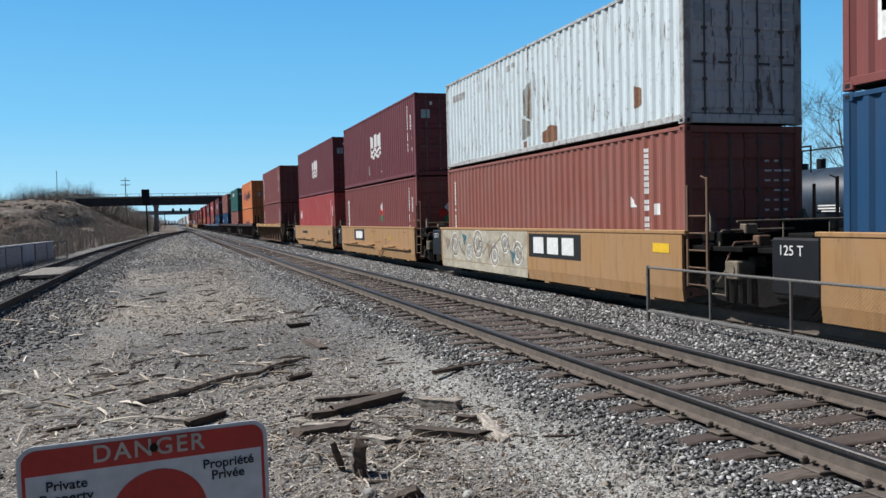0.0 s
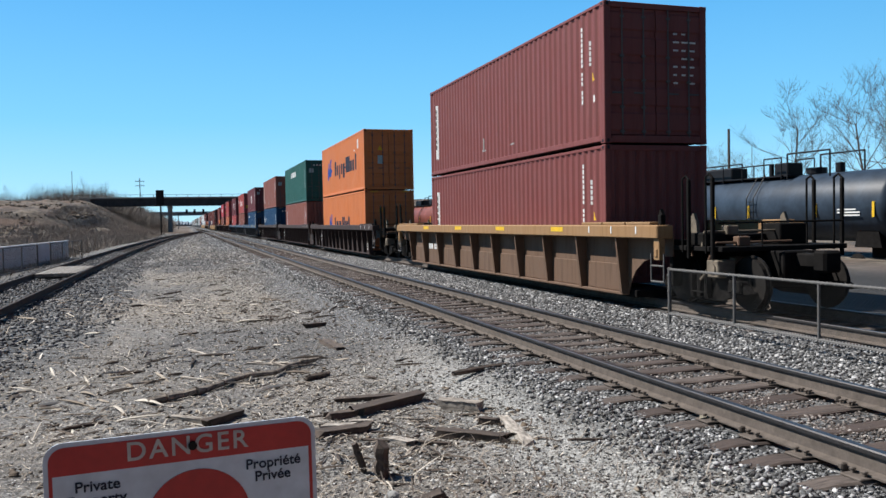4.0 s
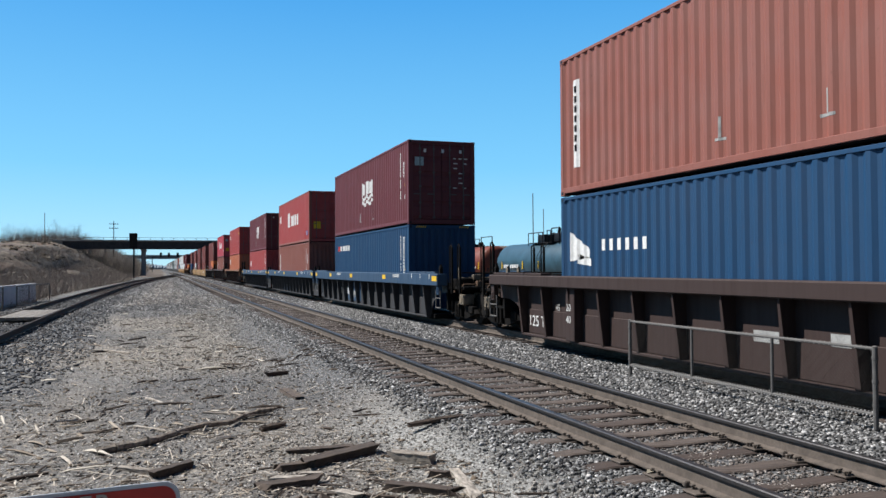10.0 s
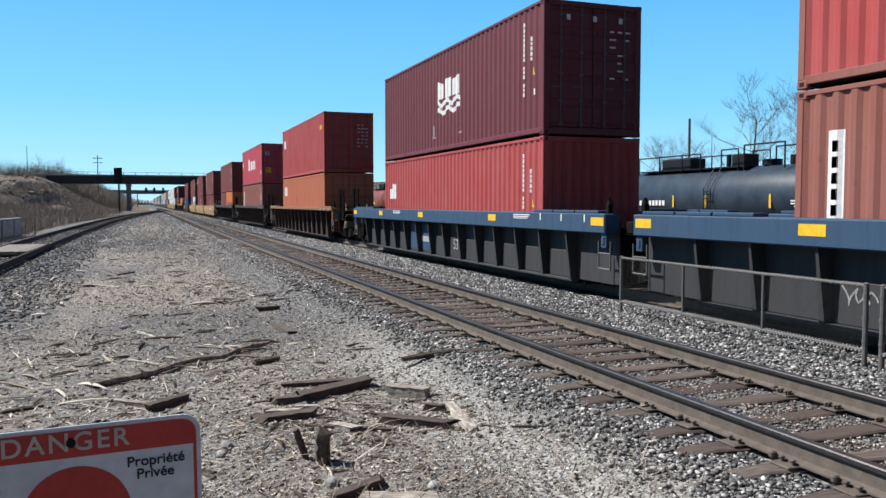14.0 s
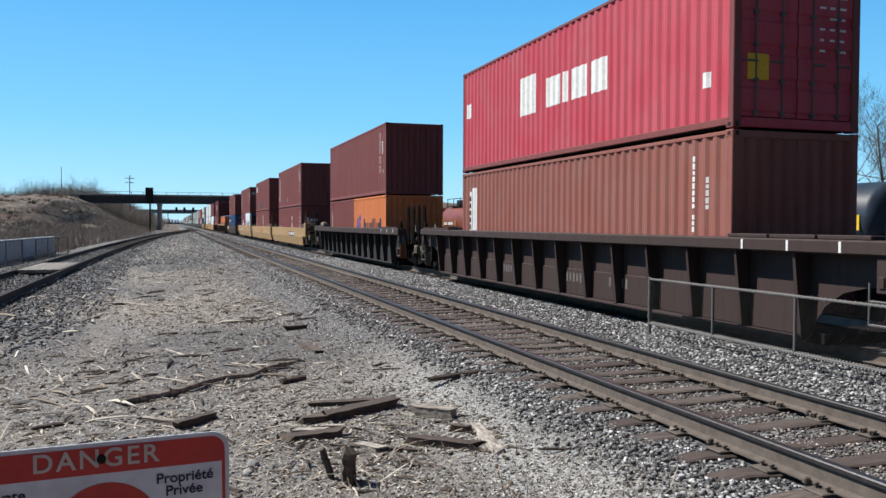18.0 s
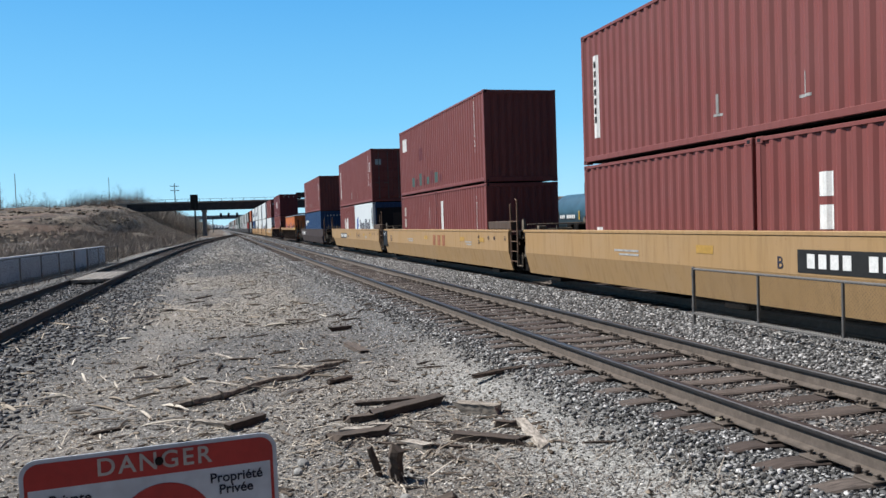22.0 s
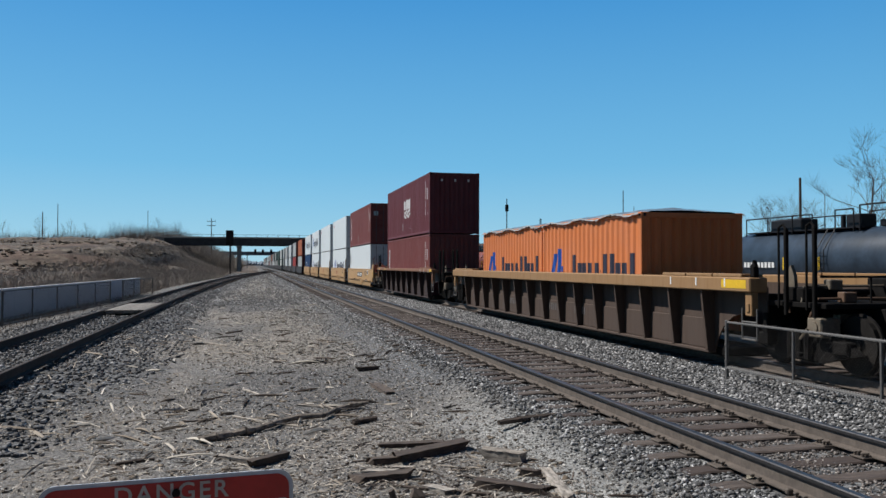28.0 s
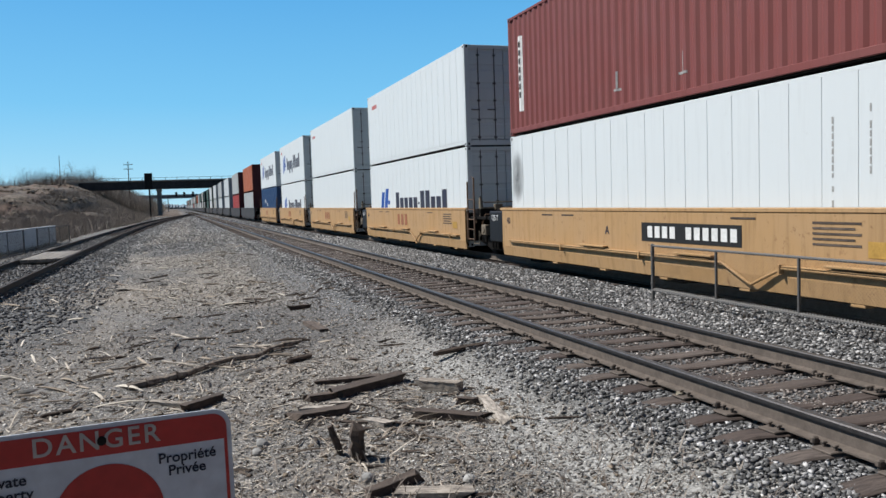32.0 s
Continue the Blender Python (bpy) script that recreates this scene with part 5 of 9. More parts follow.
def container(label, color, H=2.896, L=12.192, doors=True, reefer=False, end=None, opened=False, frame_color=None, group="containers on the train", name="shipping_container"):
    c = thing(name, label, "container", group)
    end, edge = end or color, frame_color or color
    side = kept(("side", L, H, reefer), "side_wall", side_shape(L, H, reefer))
    part("side_wall", side, color, c)
    part("side_wall", side, color, c, m=pose(0, L, 0, 0, 0, 180))
    post = kept(("post", H), "corner_post", lambda s: s.cbox(-0.075, 0.075, -0.06, 0.06, 0.11, H - 0.11, 0.012))
    cast = kept("casting", "corner_casting", casting_shape)
    # casting holes are not cut: black plates give their shaded inside
    for y, e in ((0.09, -1), (L - 0.09, 1)):
        for z in (0.060, H - 0.060):
            part("casting_hole", kept("hole", "casting_hole", lambda s: s.cbox(-0.0835, -0.078, -0.040, 0.040, -0.028, 0.028, 0.002)), "black", c, m=pose(-(W / 2 - 0.082), y, z))
            if e < 0:
                part("casting_hole", kept("endhole", "casting_hole", lambda s: s.cbox(-0.03, 0.03, -0.0915, -0.086, -0.036, 0.036, 0.002)), "black", c, m=pose(-(W / 2 - 0.082), y, z))
    for sx in (-1, 1):
        for y in (0.066, L - 0.066):
            part("corner_post", post, edge, c, m=pose(sx * (W / 2 - 0.079), y, 0))
        for y in (0.09, L - 0.09):
            for z in (0.060, H - 0.060):
                part("corner_casting", cast, edge, c, m=pose(sx * (W / 2 - 0.082), y, z))
        part("top_side_rail", kept(("tr", L, H), "top_side_rail", rail_beam(L, H, True)), edge, c, m=pose(sx * (W / 2 - 0.034), 0, 0))
        part("bottom_side_rail", kept(("br", L, H), "bottom_side_rail", rail_beam(L, H, False)), edge, c, m=pose(sx * (W / 2 - 0.034), 0, 0))
    part("door_header", kept(("hd", H), "door_header", lambda s: s.cbox(-W / 2 + 0.16, W / 2 - 0.16, 0.01, 0.10, H - 0.125, H - 0.01, 0.008)), end, c)
    part("door_sill", kept("sill", "door_sill", lambda s: s.cbox(-W / 2 + 0.16, W / 2 - 0.16, 0.01, 0.10, 0.02, 0.17, 0.008)), end, c)
    if doors:
        leaf = kept(("door", H), "door", door_shape(H))
        rod = kept(("rod", H), "lock_rod", rod_shape(H))
        for sx in (-1, 1):
            d = part("door", leaf, end, c, m=pose(0.012 * sx, 0, 0) @ Matrix.Diagonal((sx, 1, 1, 1)))
            for x in (0.28, 0.78):
                part("lock_rod", rod, "galv", d, m=pose(x, 0.012, 0))
    else:
        part("front_wall", kept(("front", H), "front_wall", front_wall_shape(H)), end, c)
    part("end_wall", kept(("front", H), "front_wall", front_wall_shape(H)), end, c, m=pose(0, L, 0, 0, 0, 180))
    if not opened:
        part("roof", kept(("roof", L, H), "roof", roof_shape(L, H)), color, c)
    part("floor", kept(("floor", L), "floor", lambda s: s.box(-W / 2 + 0.05, W / 2 - 0.05, 0.05, L - 0.05, 0.03, 0.15)), "undergear", c)
    c["size"] = (L, H)
    return c


def simple_container(color, H=2.896, L=12.192, dark=None, group="containers on the far part of the train"):
    """A container that never comes near; dark paints the shade on its ends."""
    c = thing("shipping_container", "container far along the train", "container", group)
    part("side_wall", kept(("side", L, H, False), "side_wall", side_shape(L, H, False)), color, c)
    part("side_wall", kept(("side", L, H, False), "side_wall", side_shape(L, H, False)), color, c, m=pose(0, L, 0, 0, 0, 180))
    part("door", kept(("fardoor", H), "door", lambda s: s.cbox(-W / 2 + 0.02, W / 2 - 0.02, 0.0, 0.1, 0.02, H - 0.01, 0.02)), dark or color, c)
    part("end_wall", kept(("fardoor", H), "door", None), dark or color, c, m=pose(0, L - 0.1, 0))
    part("roof", kept(("roof", L, H), "roof", roof_shape(L, H)), color, c)
    c["size"] = (L, H)
    return c


# Markings follow the pressed wall. y runs from the door end, z from the floor.
def side_mark(c, name, quads, material, label="", reefer=False):
    """quads: (ya, yb, za_low, za_high, zb_low, zb_high), the lower and upper edge at each end."""
    L, H = c["size"]
    pts = profile(0.13, L - 0.13) if not reefer else [(0.1, 0), (L - 0.1, 0)]
    x = -W / 2 + (0.012 if not reefer else 0.004) - 0.004
    s = Shape()
    at = {}
    for ya, yb, a0, a1, b0, b1 in quads:
        ys = [ya] + [p[0] for p in pts if ya + 1e-4 < p[0] < yb - 1e-4] + [yb]
        v = []
        for y in ys:
            u = (y - ya) / (yb - ya)
            d = inset_at(pts, y)
            v += [(x + d, y, a0 + (b0 - a0) * u), (x + d, y, a1 + (b1 - a1) * u)]
        ids = []
        for p in v:
            key = tuple(round(q, 4) for q in p)
            if key not in at:
                at[key] = len(s.v)
                s.v.append(p)
            ids.append(at[key])
        s.f += [(ids[2 * k], ids[2 * k + 1], ids[2 * k + 3], ids[2 * k + 2]) for k in range(len(ys) - 1)]
    return part(name, s, material, c, label)


def bar(ya, yb, z0, z1):
    return (ya, yb, z0, z1, z0, z1)


def block_word(c, y_start, z, h, pattern, material, gap=0.06, reefer=False, wide=0.62, label="row of block shapes like a company name"):
    """A company name as plain letter-sized blocks. The word runs away from y_start towards the door.
    pattern: T tall, x low, p low with a tail, - dash, i narrow, space."""
    q, y = [], y_start
    for ch in pattern:
        w = h * wide * (0.35 if ch in "i-" else 0.5 if ch == " " else 1.0)
        hi, lo = {"T": (h, 0), "i": (h, 0), "x": (0.68 * h, 0), "p": (0.68 * h, -0.28 * h), "-": (0.42 * h, 0.3 * h), " ": (0, 0)}[ch]
        if ch != " ":
            q.append(bar(y - w, y, z + lo, z + hi))
        y -= w + gap * h
    for ya, yb, z0, z1, *_ in q:
        w, hh = yb - ya, z1 - z0
        side_mark(c, "name_shape", [bar(ya + 0.06 * w, yb - 0.06 * w, z0, z1)], material, label, reefer)


def wave_logo(c, y, z, w, material="mark_white"):
    """White slanted blocks over two wavy stripes."""
    for k in range(3):
        y1 = y - w * k / 3
        side_mark(c, "emblem_block", [(y1 - 0.30 * w, y1, z, z + 0.30 * w * (1.0 if k != 0 else 0.75), z, z + 0.30 * w * (1.0 if k != 2 else 0.8))], material, "white slanted emblem block")
    for row in (0, 1):
        q = []
        n = 12
        for k in range(n):
            ya, yb = y - w + w * k / n, y - w + w * (k + 1) / n
            a, b = 0.045 * w * math.sin(4.4 * math.pi * k / n + row), 0.045 * w * math.sin(4.4 * math.pi * (k + 1) / n + row)
            zz = z - 0.115 * w - 0.125 * w * row
            q.append((ya, yb, zz + a, zz + a + 0.075 * w, zz + b, zz + b + 0.075 * w))
        side_mark(c, "emblem_wave", q, material, "white wavy emblem stripe")


def id_column(c, y, z0, z1, material="mark_white", w=0.07, reefer=False):
    """Unreadable upright lettering as short bars."""
    q, z = [], z1
    rnd = random.Random(int(y * 100))
    while z > z0:
        h = rnd.uniform(0.06, 0.10)
        q.append(bar(y, y + w, z - h, z))
        z -= h + rnd.choice((0.025, 0.025, 0.025, 0.11))
    side_mark(c, "lettering", q, material, "small upright lettering as bars", reefer)["kind"] = "stuff"


def std_marks(c, strip=True, tri=True, col="mark_white", lift=True):
    """Marks that most boxes carry: number strip at the far end, codes and triangles by the doors."""
    L, H = c["size"]
    if strip:
        side_mark(c, "number_strip", [bar(L - 0.78, L - 0.52, 0.55, H - 0.55)], "mark_white", "white strip with upright number")
        side_mark(c, "number_marking", [bar(L - 0.70, L - 0.60, H - 0.82 - 0.2 * k, H - 0.68 - 0.2 * k) for k in range(7)], "mark_ink")["kind"] = "stuff"
    for y in (4.95, 7.05) if lift and L > 10 else ():
        side_mark(c, "lifting_mark", [bar(y - 0.022, y + 0.022, 0.48, 0.80), bar(y - 0.13, y + 0.13, 0.43, 0.475)], "mark_grey", "small pale lifting mark")
    id_column(c, 0.95, H - 1.9, H - 0.35, col, 0.06)
    id_column(c, 0.62, H - 1.2, H - 0.7, col, 0.05)
    if tri:
        side_mark(c, "warning_mark", [(0.42, 0.58, H - 1.55, H - 1.54, H - 1.55, H - 1.36)], "mark_yellow", "yellow warning triangle")
        side_mark(c, "label_plate", [bar(0.42, 0.55, H - 2.0, H - 1.86)], "mark_white")


def end_marks(c, plate=True, word=0, col="mark_white", code=True):
    """Codes on the doors, above eye height."""
    L, H = c["size"]
    if code:
        s = Shape()
        rnd = random.Random(int(H * 1000) + word)
        for k in range(7):
            z = H - 0.62 - 0.17 * k
            for j in range(3):
                if rnd.random() < 0.75:
                    x = 0.42 + 0.20 * j
                    s.box(x, x + rnd.uniform(0.08, 0.16), 0.024, 0.030, z, z + 0.036)
        part("door_code", s, col, c, "small door codes as bars")["kind"] = "stuff"
    if plate:
        part("door_plate", Shape().cbox(-0.98, -0.66, 0.020, 0.032, H - 0.88, H - 0.58, 0.004), "mark_teal", c, "pale data plate on the door")
    if word:
        for k in range(word):
            part("name_shape", kept(("ends", H), "name_shape", lambda s: s.cbox(-0.045, 0.045, 0.004, 0.016, H - 0.42, H - 0.30, 0.003)), col, c, m=pose(-0.62 + k * 1.3 / max(1, word - 1), 0, 0))


def hazard_edge(c):
    """Short slanted stripes on the top rail at the end."""
    L, H = c["size"]
    s = Shape()
    for k in range(9):
        for x in (-0.95, 0.62):
            if k < 5:
                s.add([(x + 0.075 * k, -0.002, H - 0.10), (x + 0.075 * k + 0.035, -0.002, H - 0.10), (x + 0.075 * k + 0.065, -0.002, H - 0.03), (x + 0.075 * k + 0.03, -0.002, H - 0.03)], [(0, 1, 2, 3)])
    part("height_stripe", s, "mark_yellow", c, "yellow and black height stripes")


# ---- the train: well cars ----
SILL_X = 1.37
RIB_X = 1.58
WALL_X = 1.262


def wheel_shape(s):
    for x0, x1, r in ((-0.07, 0.0, 0.42), (0.0, 0.035, 0.46)):
        s.tube((x0, 0, 0), (x1, 0, 0), r, 22)
    s.tube((-0.10, 0, 0), (-0.07, 0, 0), 0.12, 12)


def truck_frame_shape(s):
    s.across([(-1.25, -0.12), (-1.0, 0.02), (-0.55, 0.16), (0.55, 0.16), (1.0, 0.02), (1.25, -0.12), (1.0, -0.16), (0.45, -0.30), (-0.45, -0.30), (-1.0, -0.16)], -0.05, 0.05)
    for y in (-0.88, 0.88):
        s.cbox(-0.10, 0.06, y - 0.16, y + 0.16, -0.14, 0.06, 0.02)
    for y in (-0.2, 0.0, 0.2):
        s.tube((-0.08, y, -0.26), (-0.08, y, 0.12), 0.07, 8)


def truck(parent, y):
    t = part("truck", kept("bolster", "truck", lambda s: s.cbox(-0.95, 0.95, -0.18, 0.18, -0.10, 0.14, 0.02)), "undergear", parent, m=pose(0, y, 0.46))
    wh = kept("wheel", "wheel", wheel_shape)
    fr = kept("sideframe", "side_frame", truck_frame_shape)
    for sx in (-1, 1):
        part("side_frame", fr, "undergear", t, m=pose(sx * 1.0, 0, 0.0, 0, 0, 0 if sx < 0 else 180))
        for y2 in (-0.88, 0.88):
            part("wheel", wh, "wheel_steel", t, m=pose(sx * 0.7525, y2, 0.0, 0, 0, 0 if sx < 0 else 180))
    for y2 in (-0.88, 0.88):
        part("axle", kept("axle", "axle", lambda s: s.tube((-0.7, 0, 0), (0.7, 0, 0), 0.08, 10)), "undergear", t, m=pose(0, y2, 0))
    return t


def brake_wheel_shape(s):
    n = 18
    for k in range(n):
        a, b = 2 * math.pi * k / n, 2 * math.pi * (k + 1) / n
        s.tube((0.33 * math.cos(a), 0, 0.33 * math.sin(a)), (0.33 * math.cos(b), 0, 0.33 * math.sin(b)), 0.026, 5)
    for k in range(5):
        a = 2 * math.pi * k / 5
        s.tube((0, 0, 0), (0.33 * math.cos(a), 0, 0.33 * math.sin(a)), 0.018, 4)
    s.tube((0, -0.04, 0), (0, 0.12, 0), 0.09, 10)
    s.tube((0.3, 0.05, -0.02), (0.3, 0.30, -0.02), 0.2, 14)


def end_gear(car, y, color, d, posts=True, brake=False, post_color="galv"):
    """Platform, grab rails, ladder and small gear over the truck. d: -1 towards the door end, 1 away."""
    part("platform", kept(("plat", d), "platform", lambda s: s.cbox(-1.25, 1.25, 0 if d > 0 else -1.35, 1.35 if d > 0 else 0, 0.98, 1.06, 0.01)), "undergear", car, m=pose(0, y, 0))
    part("centre_sill", kept(("csill", d), "centre_sill", lambda s: s.cbox(-0.35, 0.35, 0 if d > 0 else -1.7, 1.7 if d > 0 else 0, 0.52, 0.98, 0.02)), "undergear", car, m=pose(0, y, 0))
    part("air_hose_box", kept("abox", "air_hose_box", lambda s: (s.cbox(-1.2, -0.75, -0.25, 0.25, 1.06, 1.28, 0.02), s.cbox(0.3, 0.9, -0.3, 0.2, 1.06, 1.42, 0.02), s.tube((-0.7, -0.1, 1.2), (0.3, 0.1, 1.2), 0.05, 8))), "undergear", car, m=pose(0, y + d * 0.55, 0))
    if posts:
        rail = kept("grab", "grab_rail", lambda s: (s.cbox(-0.03, 0.03, -0.11, -0.05, 0.85, 2.18, 0.01), s.tube((0, 0.10, 0.95), (0, 0.10, 2.2), 0.018, 8), s.tube((0, -0.08, 2.18), (0, 0.0, 2.25), 0.018, 8), s.tube((0, 0.0, 2.25), (0, 0.10, 2.2), 0.018, 8)))
        for xx in (-1.30, 1.30):
            if post_color == "dusty":
                part("end_ladder", kept("eladder", "end_ladder", lambda s: [s.cbox(-0.02, 0.02, q - 0.025, q + 0.025, 0.38, 2.05 + (0.10 if q < 0 else 0), 0.006) for q in (-0.26, 0.26)] + [s.tube((0, -0.26, z), (0, 0.26, z), 0.014, 6) for z in (0.42, 0.70, 0.98, 1.26, 1.54)] + [s.tube((0, -0.26, 2.12), (0, -0.10, 2.18), 0.014, 6)]), "car_worn", car, "rusty yellow end ladder", m=pose(xx, y + d * 0.33, 0))
            else:
                for yy in (0.45, 1.1):
                    part("grab_rail", rail, post_color, car, m=pose(xx, y + d * yy, 0))
        for xx in (-0.95, 0.95):
            part("guide_plate", kept("gplate", "guide_plate", lambda s: s.across([(-0.10, 1.06), (0.14, 1.06), (0.10, 1.55), (0.02, 1.62), (-0.06, 1.45)], -0.03, 0.03)), "dusty", car, "pale worn container guide", m=pose(xx, y + d * 0.22, 0))
        for k, (yy, z) in enumerate(((0.35, 1.16), (0.75, 1.30), (1.05, 1.12), (0.95, 0.78))):
            part("air_pipe", kept(("apipe", k), "air_pipe", lambda s: (s.tube((-1.15, 0, 0), (0.4, 0.05, 0), 0.022, 6), s.tube((-1.15, 0, 0), (-1.20, 0.12 * (k - 1), -0.28), 0.022, 6), s.cbox(-0.75, -0.52, -0.07, 0.09, -0.06, 0.10, 0.015))), "dusty" if k % 2 else "car_worn", car, m=pose(0, y + d * yy, z))
        part("valve_box", kept("vbox", "valve_box", lambda s: (s.cbox(-1.22, -0.88, -0.16, 0.16, 0.55, 0.84, 0.02), s.tube((-1.24, 0, 0.70), (-1.20, 0, 0.70), 0.09, 10))), "dusty", car, "dusty brake valve", m=pose(0, y + d * 1.05, 0))
        if brake:
            part("air_reservoir", kept("areserv", "air_reservoir", lambda s: (s.tube((0, -0.42, 0), (0, 0.42, 0), 0.19, 16), s.tube((0, 0.42, 0), (0, 0.5, 0), 0.19, 16, 0.09), s.tube((0, -0.5, 0), (0, -0.42, 0), 0.09, 16, 0.19))), "dusty", car, "dusty round air reservoir", m=pose(-0.3, y + d * 1.5, 1.50))
            part("reservoir_bracket", kept("rbrack", "reservoir_bracket", lambda s: s.cbox(-0.2, 0.2, -0.9, 0.5, 1.06, 1.34, 0.02)), "undergear", car, m=pose(-0.3, y + d * 1.7, 0))
            part("pipe_run", kept("pipes", "pipe_run", lambda s: [(s.tube((-1.1, yy, 1.12 + 0.08 * k), (0.9, yy, 1.12 + 0.05 * k), 0.025, 6), s.tube((-1.1, yy, 1.12 + 0.08 * k), (-1.15, yy + 0.2, 0.9), 0.025, 6)) for k, yy in enumerate((-0.3, -0.1, 0.15))]), "wheel_steel", car, m=pose(0, y + d * 1.0, 0.12))
        lad = kept("ladder", "ladder", lambda s: [s.tube((0, -0.2, z), (0, 0.2, z), 0.012, 6) for z in (0.32,)] + [s.tube((0, yy, 0.3), (0, yy, 0.68), 0.014, 6) for yy in (-0.2, 0.2)])
        part("ladder", lad, post_color, car, m=pose(-1.36, y + d * 0.9, 0))
        part("cross_rail", kept("xrail", "cross_rail", lambda s: (s.tube((-1.26, 0, 1.45), (1.26, 0, 1.45), 0.018, 6), s.tube((-0.4, 0, 1.0), (-0.4, 0, 1.45), 0.016, 6), s.tube((0.5, 0, 1.0), (0.5, 0, 1.45), 0.016, 6))), post_color, car, m=pose(0, y + d * 1.25, 0))
    if brake:
        part("brake_wheel", kept("bwheel", "brake_wheel", brake_wheel_shape), brake, car, m=pose(-1.0, y + d * 0.80, 1.40))
        part("gear_patch", kept("gpatch", "gear_patch", lambda s: s.box(-1.392, -1.386, -0.2, 0.18, 0.80, 1.15)), "mark_dull", car, "faint yellow patch", m=pose(0, y + d * 0.30, 0))
        part("gear_box", kept("gbox", "gear_box", lambda s: s.cbox(-1.385, -0.75, -0.28, 0.28, 0.72, 1.62, 0.02)), color, car, "plain steel brake gear box", m=pose(0, y + d * 0.30, 0))
        part("brake_stand", kept("bstand", "brake_stand", lambda s: s.cbox(-0.10, 0.10, -0.08, 0.08, 1.05, 1.55, 0.02)), brake, car, m=pose(-1.05, y + d * 0.30, 0))


